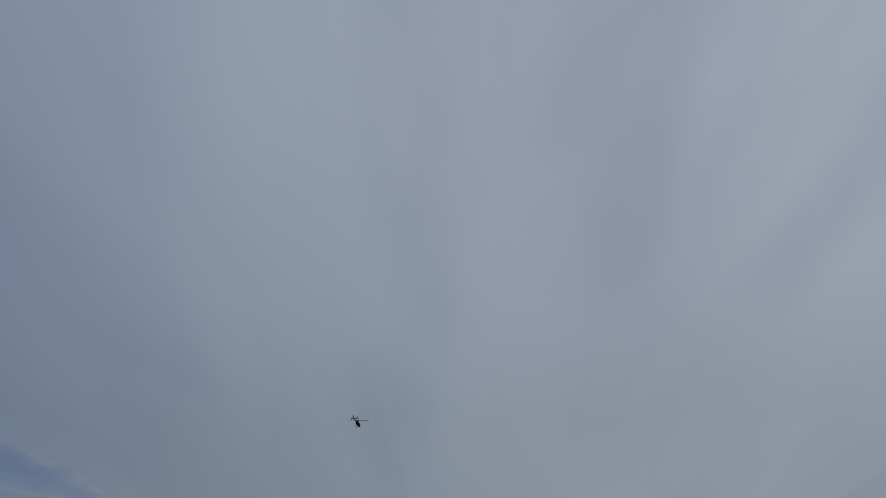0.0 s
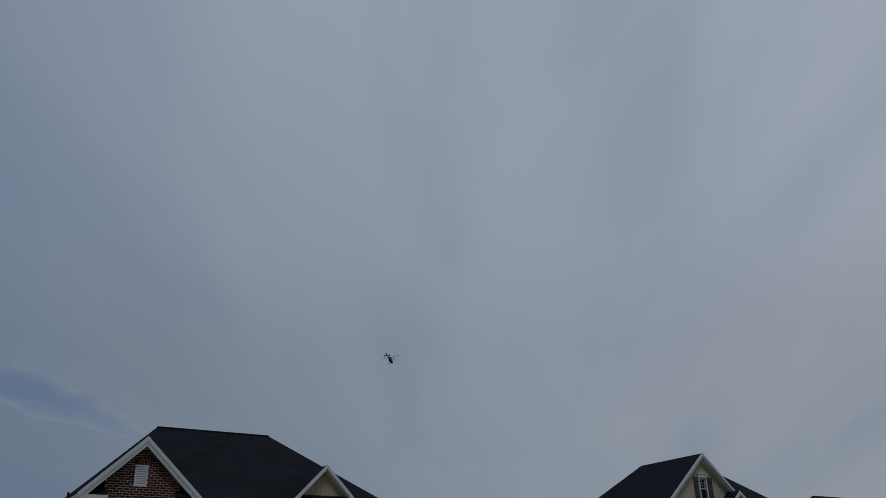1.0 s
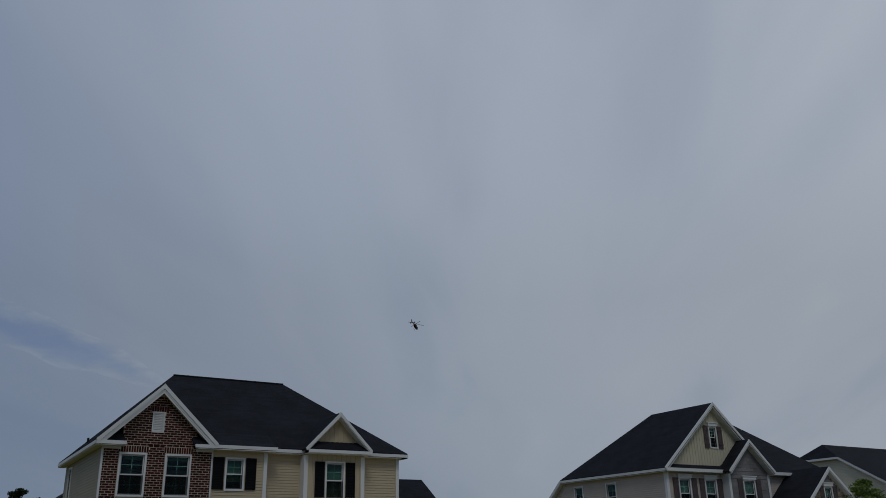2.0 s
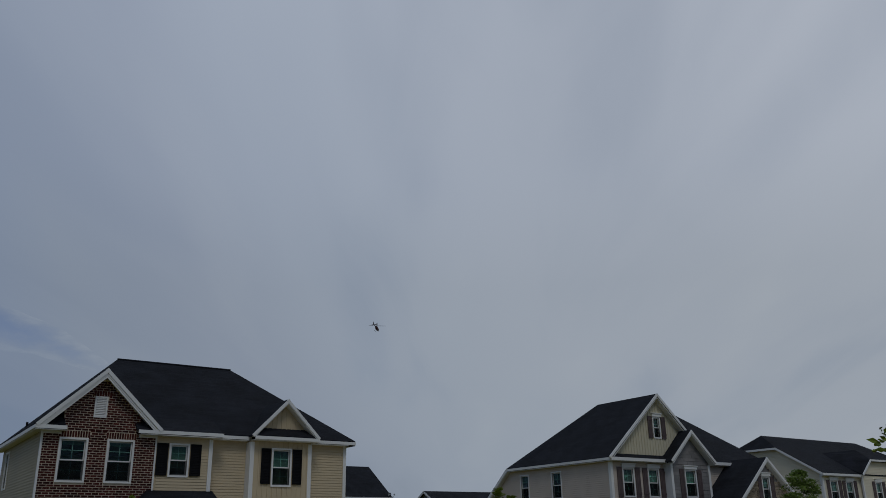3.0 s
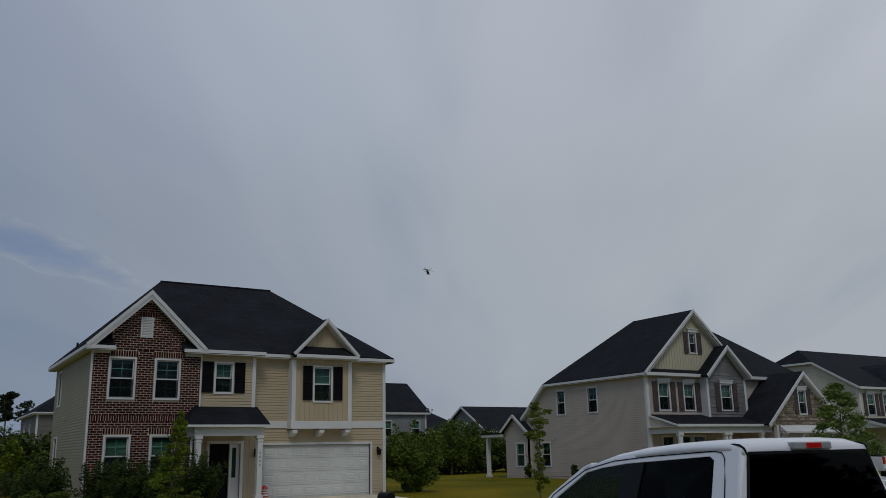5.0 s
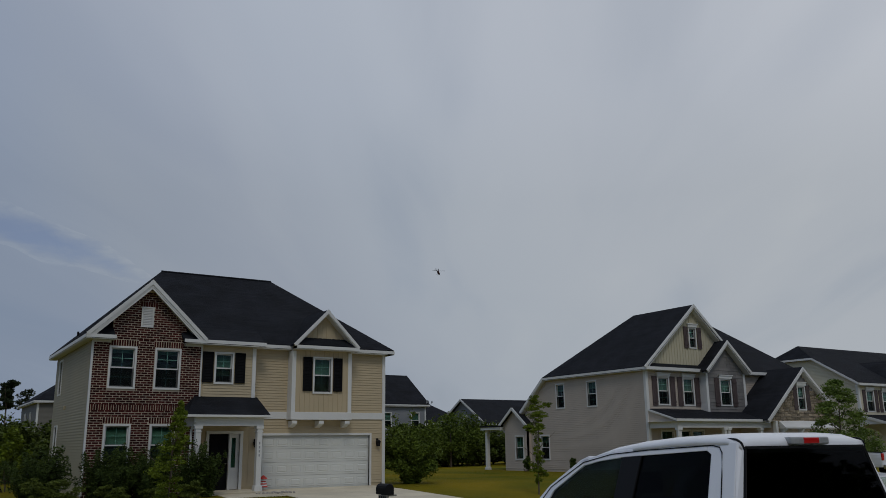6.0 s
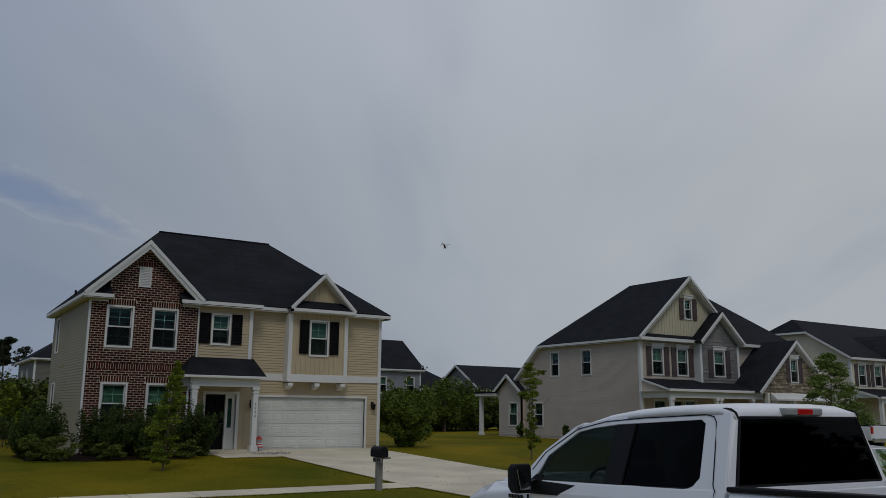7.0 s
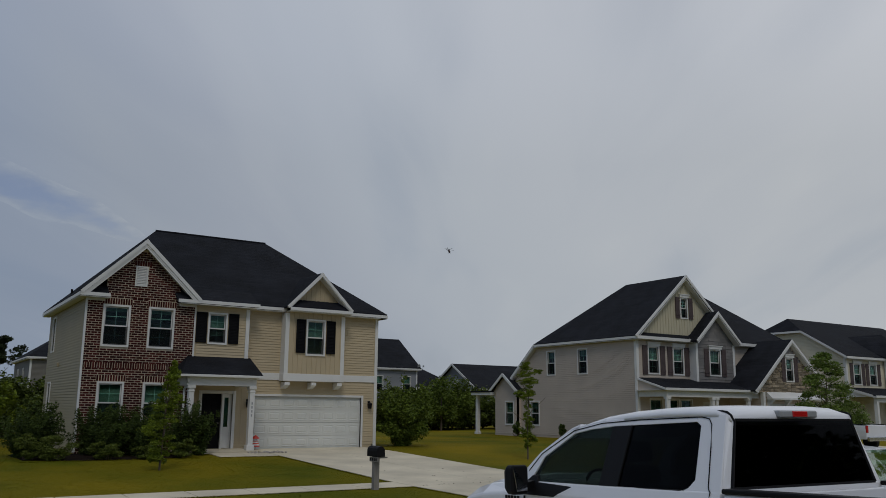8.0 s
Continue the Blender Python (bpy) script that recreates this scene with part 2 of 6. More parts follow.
class Build:
    """Collects vertices and faces of one part."""

    def __init__(self, place=None):
        self.v, self.f, self.place, self.marks = [], [], place, []

    def add(self, verts, faces):
        n = len(self.v)
        self.marks.append((n, len(self.f)))
        self.v += [self.place @ Vector(p) if self.place else Vector(p) for p in verts]
        self.f += [[n + i for i in q] for q in faces]
        return self

    def face(self, *pts):
        return self.add(pts, [list(range(len(pts)))])

    def box(self, x0, x1, y0, y1, z0, z1):
        return self.add([(x, y, z) for z in (z0, z1) for x, y in ((x0, y0), (x1, y0), (x1, y1), (x0, y1))],
                        [(3, 2, 1, 0), (4, 5, 6, 7), (0, 1, 5, 4), (1, 2, 6, 5), (2, 3, 7, 6), (3, 0, 4, 7)])

    def prism(self, pts, way):
        n, w = len(pts), Vector(way)
        top = [Vector(p) + w for p in pts]
        return self.add([*pts, *top], [list(range(n))[::-1], list(range(n, 2 * n))] + [(i, (i + 1) % n, n + (i + 1) % n, n + i) for i in range(n)])

    def bar(self, p0, p1, wide, high, up=(0, 0, 1)):
        p0, p1 = Vector(p0), Vector(p1)
        d = (p1 - p0).normalized()
        s = d.cross(Vector(up)).normalized()
        u = s.cross(d)
        ring = [s * (a * wide / 2) + u * (b * high / 2) for a, b in ((-1, -1), (1, -1), (1, 1), (-1, 1))]
        return self.prism([p0 + r for r in ring], p1 - p0)

    def tube(self, path, radii, sides=8):
        path = [Vector(p) for p in path]
        if isinstance(radii, (int, float)):
            radii = [radii] * len(path)
        rings, n0 = [], len(self.v)
        for i, p in enumerate(path):
            d = (path[min(i + 1, len(path) - 1)] - path[max(i - 1, 0)]).normalized()
            a = d.cross(Vector((0, 0, 1)) if abs(d.z) < 0.9 else Vector((1, 0, 0))).normalized()
            b = d.cross(a)
            rings += [p + (a * math.cos(k * math.tau / sides) + b * math.sin(k * math.tau / sides)) * radii[i] for k in range(sides)]
        faces = [(i * sides + k, i * sides + (k + 1) % sides, (i + 1) * sides + (k + 1) % sides, (i + 1) * sides + k) for i in range(len(path) - 1) for k in range(sides)]
        faces += [list(range(sides))[::-1], [(len(path) - 1) * sides + k for k in range(sides)]]
        return self.add(rings, faces)

    def loft(self, rings, closed=True, caps=True):
        m, n = len(rings[0]), len(rings)
        pts = [p for r in rings for p in r]
        e = m if closed else m - 1
        faces = [(i * m + k, i * m + (k + 1) % m, (i + 1) * m + (k + 1) % m, (i + 1) * m + k) for i in range(n - 1) for k in range(e)]
        if caps:
            faces += [list(range(m))[::-1], [(n - 1) * m + k for k in range(m)]]
        return self.add(pts, faces)

    def pieces(self):
        """One Build for each shape that was added."""
        ends = self.marks[1:] + [(len(self.v), len(self.f))]
        for (v0, f0), (v1, f1) in zip(self.marks, ends):
            b = Build()
            b.v, b.f = self.v[v0:v1], [[i - v0 for i in q] for q in self.f[f0:f1]]
            yield b

    def mesh(self, name, tidy=True, smooth=False, weld=False):
        me = bpy.data.meshes.new(name)
        me.from_pydata(self.v, [], self.f)
        if tidy:
            bm = bmesh.new()
            bm.from_mesh(me)
            if weld:
                bmesh.ops.remove_doubles(bm, verts=bm.verts, dist=1e-4)
            bmesh.ops.recalc_face_normals(bm, faces=bm.faces)
            bm.to_mesh(me)
            bm.free()
        if smooth:
            me.polygons.foreach_set("use_smooth", [True] * len(me.polygons))
        me.update()
        return me


def part(name, shape, material, parent=None, label="", kind="", bevel=0.0, smooth=False, tidy=True, weld=False):
    me = shape.mesh(name, tidy, smooth, weld) if isinstance(shape, Build) else shape
    if not me.materials:
        me.materials.append(material)
    ob = new(name, me)
    if parent:
        ob.parent = parent
    if bevel:
        b = ob.modifiers.new("bevel", "BEVEL")
        b.width, b.segments, b.limit_method = bevel, 2, "ANGLE"
    return tagged(ob, label, kind=kind)


def parts(name, shape, material, parent, label="", bevel=0.0):
    """Each shape of a Build as a part of its own."""
    for b in shape.pieces():
        ob = part(name, b, material, parent, label, bevel=bevel)
        if name.endswith("roof"):
            part("shingles", shingles(b.v[:len(b.v) // 2], len(b.v)), M_SHINGLES, ob, kind="stuff", tidy=False)


def clipped(poly, way, low, high):
    """The part of a polygon between two planes across way."""
    for sign, limit in ((1, low), (-1, high)):
        out = []
        for p, q in zip(poly, poly[1:] + poly[:1]):
            a, c = sign * (p.dot(way) - limit), sign * (q.dot(way) - limit)
            if a >= 0:
                out.append(p)
            if (a < 0) != (c < 0):
                out.append(p.lerp(q, a / (a - c)))
        poly = out
        if len(poly) < 3:
            return []
    return poly


def shingles(poly, seed, course=0.145):
    """Courses of roofing shingles on a slope, each lifted at its lower edge."""
    rng = random.Random(seed)
    normal = Vector((0, 0, 0))
    for p, q in zip(poly, poly[1:] + poly[:1]):
        normal += p.cross(q)
    normal.normalize()
    if normal.z < 0:
        normal = -normal
    level = normal.cross(Vector((0, 0, 1)))
    b = Build()
    if level.length < 0.05:
        return b.face(*[p + Vector((0, 0, 0.004)) for p in poly])
    level.normalize()
    rise = level.cross(normal)
    if rise.z < 0:
        rise = -rise
    lows = [p.dot(rise) for p in poly]
    s = min(lows)
    while s < max(lows):
        band = clipped(poly, rise, s, s + course)
        if band:
            u = min(p.dot(level) for p in band) - rng.uniform(0, 0.9)
            end = max(p.dot(level) for p in band)
            while u < end:
                w = rng.uniform(0.45, 1.1)
                piece = clipped(band, level, u, u + w)
                if piece:
                    b.face(*[p + normal * (0.006 + 0.004 * max(0.0, 1 - (p.dot(rise) - s) / course)) for p in piece])
                u += w
        s += course
    return b


def siding(house, m, u0, u1, z0, z1, holes, material, label="", foot=0.15, left=0.1, right=0.1, extra=(), course=0.108, edge=None):
    """A thick wall with openings, and the lapped boards on it."""
    wall = part("wall", shell(Build(m), u0, u1, z0, z1, holes, edge=edge), material, house, label, weld=True)
    part("siding", laps(Build(m), u0 + left, u1 - right, max(z0, foot), z1, list(holes) + list(extra), course, edge), material, wall, kind="stuff", tidy=False)
    return wall


def thing(name, x, y, z, label, category, group="", kind="", rz=0):
    ob = new(name)
    ob.matrix_basis = pose(x, y, z, 0, 0, rz)
    return tagged(ob, label, category, group, kind)


# A wall's own space: u along it, out from its face, z up. These place it in its house.
def facing_front(y, x=0.0):
    return Matrix(((1, 0, 0, x), (0, -1, 0, y), (0, 0, 1, 0), (0, 0, 0, 1)))


def facing_left(x, y=0.0):
    return Matrix(((0, -1, 0, x), (1, 0, 0, y), (0, 0, 1, 0), (0, 0, 0, 1)))


def facing_right(x, y=0.0):
    return Matrix(((0, 1, 0, x), (1, 0, 0, y), (0, 0, 1, 0), (0, 0, 0, 1)))


def facing_back(y, x=0.0):
    return Matrix(((1, 0, 0, x), (0, 1, 0, y), (0, 0, 1, 0), (0, 0, 0, 1)))


def spans(u0, u1, z0, z1, holes, grow=0.0):
    """The pieces of a strip left over by the holes (u0, u1, z0, z1)."""
    out = [(u0, u1)]
    for a, b, c, d in holes:
        if min(z1, d + grow) - max(z0, c - grow) > 0.25 * (z1 - z0):
            out = [s for p, q in out for s in ((p, min(q, a - grow)), (max(p, b + grow), q)) if s[1] - s[0] > 0.02]
    return out


def shell(b, u0, u1, z0, z1, holes, inner=-0.16, outer=0.0, edge=None):
    """A thick wall with openings; edge(z) narrows it under a gable."""
    cuts = sorted({z0, z1, *[min(max(h[i], z0), z1) for h in holes for i in (2, 3)]})
    for lo, hi in zip(cuts, cuts[1:]):
        for p, q in spans(u0, u1, lo, hi, holes):
            if edge is None:
                b.box(p, q, inner, outer, lo, hi)
            else:
                (a0, c0), (a1, c1) = edge(lo), edge(hi)
                l0, l1, r0, r1 = max(p, a0), max(p, a1), min(q, c0), min(q, c1)
                r1 = max(r1, l1 + 0.005)
                b.prism([(l0, outer, lo), (r0, outer, lo), (r1, outer, hi), (l1, outer, hi)], (0, inner - outer, 0))
    return b


def laps(b, u0, u1, z0, z1, holes, course=0.108, edge=None, proud=0.021):
    """Lapped boards, each leaning out at its foot."""
    n = max(1, round((z1 - z0) / course))
    c = (z1 - z0) / n
    for i in range(n):
        lo, hi = z0 + i * c, z0 + (i + 1) * c
        a, e = (u0, u1) if edge is None else edge((lo + hi) / 2)
        for p, q in spans(max(u0, a), min(u1, e), lo, hi, holes, 0.02):
            b.prism([(p, 0.001, lo), (p, proud, lo), (p, proud, lo + 0.010), (p, 0.004, hi), (p, 0.001, hi)], (q - p, 0, 0))
    return b


def battens(b, u0, u1, z0, edge_top, holes, step=0.3):
    """Flat sheet with upright battens below a line edge_top(u)."""
    n = int((u1 - u0) / step)
    for i in range(n + 1):
        u = u0 + (u1 - u0) * i / n
        top = edge_top(u)
        if top - z0 < 0.1:
            continue
        runs = [(z0, top)]
        for a, c, lo, hi in holes:
            if a - 0.06 < u < c + 0.06:
                runs = [(z0, lo - 0.05), (hi + 0.05, top)]
        for lo, hi in runs:
            if hi - lo > 0.05:
                b.box(u - 0.022, u + 0.022, 0.001, 0.022, lo, hi)
    return b


def window(house, m, u0, u1, z0, z1, style="white", blind=0.62, rows=2, header=False, proud=0.05):
    """Sash window in an opening: casing, two sashes with glazing bars, glass, a blind behind."""
    w = 0.07
    b = Build(m)
    for a, c, lo, hi in ((u0 - w, u0, z0 - w, z1 + w), (u1, u1 + w, z0 - w, z1 + w), (u0, u1, z1, z1 + w), (u0, u1, z0 - w, z0)):
        b.box(a, c, -0.10, proud, lo, hi)
    if header:
        b.box(u0 - w - 0.05, u1 + w + 0.05, 0.0, proud + 0.05, z1 + w, z1 + w + 0.16)
        b.box(u0 - w - 0.10, u1 + w + 0.10, 0.0, proud + 0.09, z1 + w + 0.16, z1 + w + 0.21)
    win = part("window", b, M_WHITE, house, weld=True)
    mid, s = (z0 + z1) / 2, 0.045
    for lo, hi, y in ((mid - 0.02, z1, -0.035), (z0, mid + 0.02, -0.06)):
        b = Build(m)
        for a, c, p, q in ((u0, u0 + s, lo, hi), (u1 - s, u1, lo, hi), (u0 + s, u1 - s, lo, lo + s), (u0 + s, u1 - s, hi - s, hi)):
            b.box(a, c, y - 0.025, y, p, q)
        part("sash", b, M_WHITE, win, weld=True)
    b = Build(m)
    for lo, hi, y in ((mid + 0.025, z1 - s, -0.066), (z0 + s, mid - 0.025, -0.091)):
        b.box((u0 + u1) / 2 - 0.010, (u0 + u1) / 2 + 0.010, y - 0.012, y, lo, hi)
        for k in range(1, rows):
            z = lo + (hi - lo) * k / rows
            b.box(u0 + s, u1 - s, y - 0.013, y - 0.001, z - 0.010, z + 0.010)
    parts("glazing_bar", b, M_WHITE, win)
    part("insect_screen", Build(m).box(u0 + 0.012, u1 - 0.012, -0.030, -0.028, z0 + 0.012, mid - 0.03), M_SCREEN, win, "dark mesh screen over the lower sash")
    for lo, hi, y in ((mid + 0.025, z1 - s, -0.055), (z0 + s, mid - 0.025, -0.080)):
        g = part("pane", Build(m).box(u0 + s, u1 - s, y - 0.005, y, lo, hi), M_PANE, win)
        g.visible_shadow = False
    b = Build(m)
    lo = z1 - (z1 - z0) * blind
    n = max(3, int((z1 - lo) / 0.035))
    for k in range(n):
        z = lo + (z1 - lo) * k / n
        b.prism([(u0 + 0.01, -0.125, z), (u0 + 0.01, -0.120, z), (u0 + 0.01, -0.145, z + (z1 - lo) / n), (u0 + 0.01, -0.150, z + (z1 - lo) / n)], (u1 - u0 - 0.02, 0, 0))
    part("blind", b, M_BLIND, win, "pale slatted blind")
    return win


def shutter(house, m, u0, u1, z0, z1, material, planks=False):
    b = Build(m @ Matrix.Translation((0, 0.03, 0)))
    if planks:
        n = 3
        for k in range(n):
            a = u0 + (u1 - u0) * k / n
            b.box(a + 0.004, a + (u1 - u0) / n - 0.004, 0.004, 0.035, z0, z1)
        for z in (z0 + 0.18, z1 - 0.26):
            b.box(u0, u1, 0.035, 0.055, z, z + 0.09)
    else:
        s = 0.05
        for a, c, lo, hi in ((u0, u0 + s, z0, z1), (u1 - s, u1, z0, z1), (u0 + s, u1 - s, z0, z0 + s), (u0 + s, u1 - s, z1 - s, z1), (u0 + s, u1 - s, (z0 + z1) / 2 - s / 2, (z0 + z1) / 2 + s / 2)):
            b.box(a, c, 0.004, 0.04, lo, hi)
        b.box(u0 + s, u1 - s, 0.003, 0.008, z0 + s, z1 - s)
        n = int((z1 - z0) / 0.06)
        for k in range(n):
            z = z0 + (z1 - z0) * k / n
            b.prism([(u0 + s, 0.006, z + 0.05), (u0 + s, 0.012, z + 0.05), (u0 + s, 0.032, z), (u0 + s, 0.026, z)], (u1 - u0 - 2 * s, 0, 0))
    return part("shutter", b, material, house)


def roof_sheet(b, *pts, thick=0.07):
    b.prism([Vector(p) for p in pts], (0, 0, -thick))
    return b


def gable_roof(b, peak, half, rise, y0, y1, over=0.0, thick=0.07):
    """Two slopes on a ridge that runs from y0 back to y1; peak is (x, z)."""
    x, z = peak
    for s in (-1, 1):
        roof_sheet(b, (x, y0, z), (x + s * half, y0, z - rise), (x + s * half, y1, z - rise), (x, y1, z), thick=thick)
    return b


def rakes(b, peak, half, rise, y, wide=0.06, high=0.2, drop=0.1):
    x, z = peak
    for s in (-1, 1):
        b.bar((x - s * 0.05, y + s * 0.002, z - drop + 0.05 * rise / half), (x + s * (half + 0.02), y, z - rise - drop), wide, high)
    return b


def gable_edge(peak, half, rise):
    x, z = peak
    return lambda zz: (x - half * (z - zz) / rise, x + half * (z - zz) / rise)


# ---- the house with the brick gable ----
def brick_face(house, m, u0, u1, z0, z1, holes, edge, near):
    """Brick pieces on a mortar bed: those inside near (u0, u1, z0, z1) are parts of their own."""
    bed = shell(Build(m), u0, u1, z0, z1, holes, -0.2, 0.0, None if edge is None else edge)
    wall = part("brick_wall", bed, M_MORTAR, house, "red-brown brick wall with pale mortar joints")
    rest = Build(m)
    length, high, joint = 0.216, 0.066, 0.022
    whole = Build().box(-length / 2, length / 2, 0, 0.010, 0, high).mesh("brick")
    whole.materials.append(M_BRICK)
    whole.transform(Matrix.Scale(-1, 4, (0, 1, 0)))
    soldier = Build().box(-high / 2, high / 2, -0.018, 0, 0, 0.22).mesh("brick")
    soldier.materials.append(M_BRICK)
    base = m
    count = 0

    def lay(u, z, l, h):
        nonlocal count
        inside = near[0] < u < near[1] and near[2] < z < near[3] and count < 300
        if inside and (abs(l - length) < 1e-3 or h > 0.2):
            ob = part("brick", whole if h < 0.2 else soldier, M_BRICK, wall)
            ob.matrix_basis = Matrix.Translation(base @ Vector((u, 0, z)))
            count += 1
        else:
            rest.box(u - l / 2, u + l / 2, 0, 0.010 if h < 0.2 else 0.012, z, z + h)

    # standing courses: over each opening, and a band between the storeys
    bands = [(a - 0.12, c + 0.12, d + 0.09, d + 0.31) for a, c, lo, d in holes if d > 1.0 and c - a > 0.7]
    bands += [(u0, u1, 3.05, 3.27)]
    for a, c, lo, hi in bands:
        n = int((c - a) / (high + joint))
        for k in range(n):
            lay(a + (k + 0.5) * (c - a) / n, lo, high, hi - lo)
    rows = round((z1 - z0) / (high + joint))
    for r in range(rows):
        z = z0 + r * (high + joint)
        a, c = (u0, u1) if edge is None else edge(z + high)
        a, c = max(a, u0), min(c, u1)
        blocks = [(p - 0.085, q + 0.085, lo - 0.085, hi + 0.085) for p, q, lo, hi in holes] + bands
        shift = (r % 2) * (length + joint) / 2
        for p, q in spans(a, c, z, z + high, blocks):
            k0 = math.floor((p - shift) / (length + joint))
            k = k0
            while True:
                s = max(p, k * (length + joint) + shift)
                e = min(q, k * (length + joint) + shift + length)
                if s >= q:
                    break
                if e - s > 0.03:
                    lay((s + e) / 2, z, e - s, high)
                k += 1
    part("brickwork", rest, M_BRICKS, wall, kind="stuff", tidy=False)
    return wall


def brick_house():
    h = thing("house", 0, 0, 0, "two-storey house with brick gable, cream siding and charcoal shingle roof", "house")
    L, R, BACK, EAVE, FRONT = -6.78, 5.58, 8.2, 5.68, -0.46
    # left side
    side = [(6.35, 7.0, 4.0, 5.4), (6.35, 7.0, 1.4, 2.6)]
    mL = facing_left(L)
    siding(h, mL, FRONT + 0.1, BACK, 0, EAVE, side, M_TAN, "grey-green lapped vinyl siding")
    for a, c, lo, hi in side:
        window(h, mL, a, c, lo, hi, blind=0.3)
    # back and right sides
    siding(h, facing_right(R), 0, BACK, 0, EAVE, [], M_CREAM)
    siding(h, facing_back(BACK), L, R, 0, EAVE, [], M_CREAM)
    # brick front
    peak, half, rise = (-4.88, 7.88), 2.12, 2.08
    win = [(-6.13, -5.28, 3.91, 5.34), (-4.48, -3.63, 3.91, 5.34), (-6.13, -5.32, 1.10, 2.49), (-4.50, -3.69, 1.10, 2.49)]
    vent = (-5.14, -4.68, 6.17, 6.95)
    mF = facing_front(FRONT)
    edge = gable_edge((peak[0], peak[1] - 0.15), half, rise)
    brick_face(h, mF, L, -2.80, 0.0, EAVE, win, None, (L, -2.9, 3.5, 4.62))
    brick_face_top(h, mF, edge, vent, EAVE)
    for a, c, lo, hi in win:
        window(h, mF, a, c, lo, hi, blind=0.12 if lo > 3 else 0.8)
    b = Build(mF)
    a, c, lo, hi = vent
    for p, q, r, s in ((a, a + 0.05, lo, hi), (c - 0.05, c, lo, hi), (a + 0.05, c - 0.05, lo, lo + 0.05), (a + 0.05, c - 0.05, hi - 0.05, hi)):
        b.box(p, q, -0.02, 0.045, r, s)
    for k in range(11):
        z = lo + 0.06 + k * 0.062
        b.prism([(a + 0.05, 0.0, z + 0.05), (a + 0.05, 0.008, z + 0.055), (a + 0.05, 0.04, z), (a + 0.05, 0.03, z)], (c - a - 0.1, 0, 0))
    b.box(a + 0.02, c - 0.02, -0.03, -0.02, lo + 0.02, hi - 0.02)
    part("gable_vent", b, M_WHITE, h, "white louvred gable vent")
    # corner boards and the narrow return between brick and siding
    b = Build(mF)
    b.box(L - 0.032, L + 0.03, -0.12, 0.03, 0.05, EAVE)
    parts("corner_trim", b, M_WHITE, h)
    parts("corner_trim", Build(mF).box(-2.80, -2.74, -0.12, 0.04, 3.5, EAVE), M_WHITE, h)
    # upper middle, over the porch
    mU = facing_front(FRONT)
    mid = [(-2.18, -1.53, 4.18, 5.30)]
    siding(h, mU, -2.76, -0.55, 2.75, EAVE, mid, M_CREAM, "cream lapped vinyl siding")
    window(h, mU, *mid[0], blind=0.75)
    shutter(h, mU, -2.72, -2.29, 4.16, 5.36, M_BLACK)
    shutter(h, mU, -1.42, -1.00, 4.16, 5.36, M_BLACK)
    parts("corner_trim", Build(mU).box(-0.70, -0.55, -0.1, 0.045, 2.75, EAVE - 0.1), M_WHITE, h, bevel=0.005)
    part("wall", shell(Build(facing_right(-0.55)), FRONT + 0.02, 0.0, 2.75, EAVE, [], -0.1, 0.0), M_CREAM, h)
    # garage wall
    mG = facing_front(0.0)
    door = [(0.0, 4.88, 0.0, 2.13)]
    siding(h, mG, -0.55, R, 0, EAVE, door, M_CREAM, "cream lapped vinyl siding", left=0.0, extra=[(-0.6, R, 2.78, 3.08), (1.05, 3.72, 3.0, EAVE)])
    parts("band_trim", Build(mG).box(-0.55, 1.05, 0.0, 0.05, 2.80, 3.08).box(3.72, R, 0.0, 0.05, 2.80, 3.08), M_WHITE, h, bevel=0.006)
    parts("corner_trim", Build(mG).box(R - 0.1, R + 0.045, -0.1, 0.045, 0.02, EAVE - 0.06), M_WHITE, h, bevel=0.005)
    # porch side of the garage wall and the front-door wall
    siding(h, mG, -2.80, -0.55, 0, 2.75, [(-2.17, -0.92, 0.05, 2.2)], M_CREAM)
    siding(h, facing_right(-2.80), FRONT, 0.0, 0, 2.75, [], M_CREAM)
    part("porch_ceiling", Build().box(-2.8, -0.55, -0.44, -0.01, 2.70, 2.745), M_WHITE, h)
    front_door(h, mG)
    # garage door
    garage_door(h, mG, 0.0, 4.88, 2.13, 4, 8)
    b = Build(mG)
    b.box(-0.09, 0.0, -0.1, 0.03, 0, 2.22).box(4.88, 4.97, -0.1, 0.03, 0, 2.22).box(0, 4.88, -0.1, 0.03, 2.13, 2.22)
    parts("garage_casing", b, M_WHITE, h, bevel=0.005)
    # bay over the garage
    mB = facing_front(-0.45)
    bay = [(2.02, 2.77, 3.90, 5.30)]
    b = shell(Build(mB), 1.05, 3.72, 3.0, EAVE, bay, -0.45)
    face = part("bay_wall", b, M_CREAM, h, "tan board-and-batten bay", weld=True)
    b = Build(mB)
    battens(b, 1.2, 3.56, 3.05, lambda u: EAVE, bay, 0.2)
    part("batten", b, M_CREAM, face, kind="stuff")
    window(h, mB, *bay[0], blind=0.5)
    shutter(h, mB, 1.50, 1.91, 3.93, 5.34, M_BLACK)
    shutter(h, mB, 2.88, 3.29, 3.93, 5.34, M_BLACK)
    b = Build(mB)
    b.box(1.02, 1.19, -0.46, 0.028, 2.98, EAVE - 0.1).box(3.58, 3.75, -0.46, 0.028, 2.98, EAVE - 0.1)
    parts("bay_corner", b, M_WHITE, h, bevel=0.005)
    part("bay_base", Build(mB).box(1.0, 3.77, -0.45, 0.05, 2.76, 3.07), M_WHITE, h, bevel=0.01)
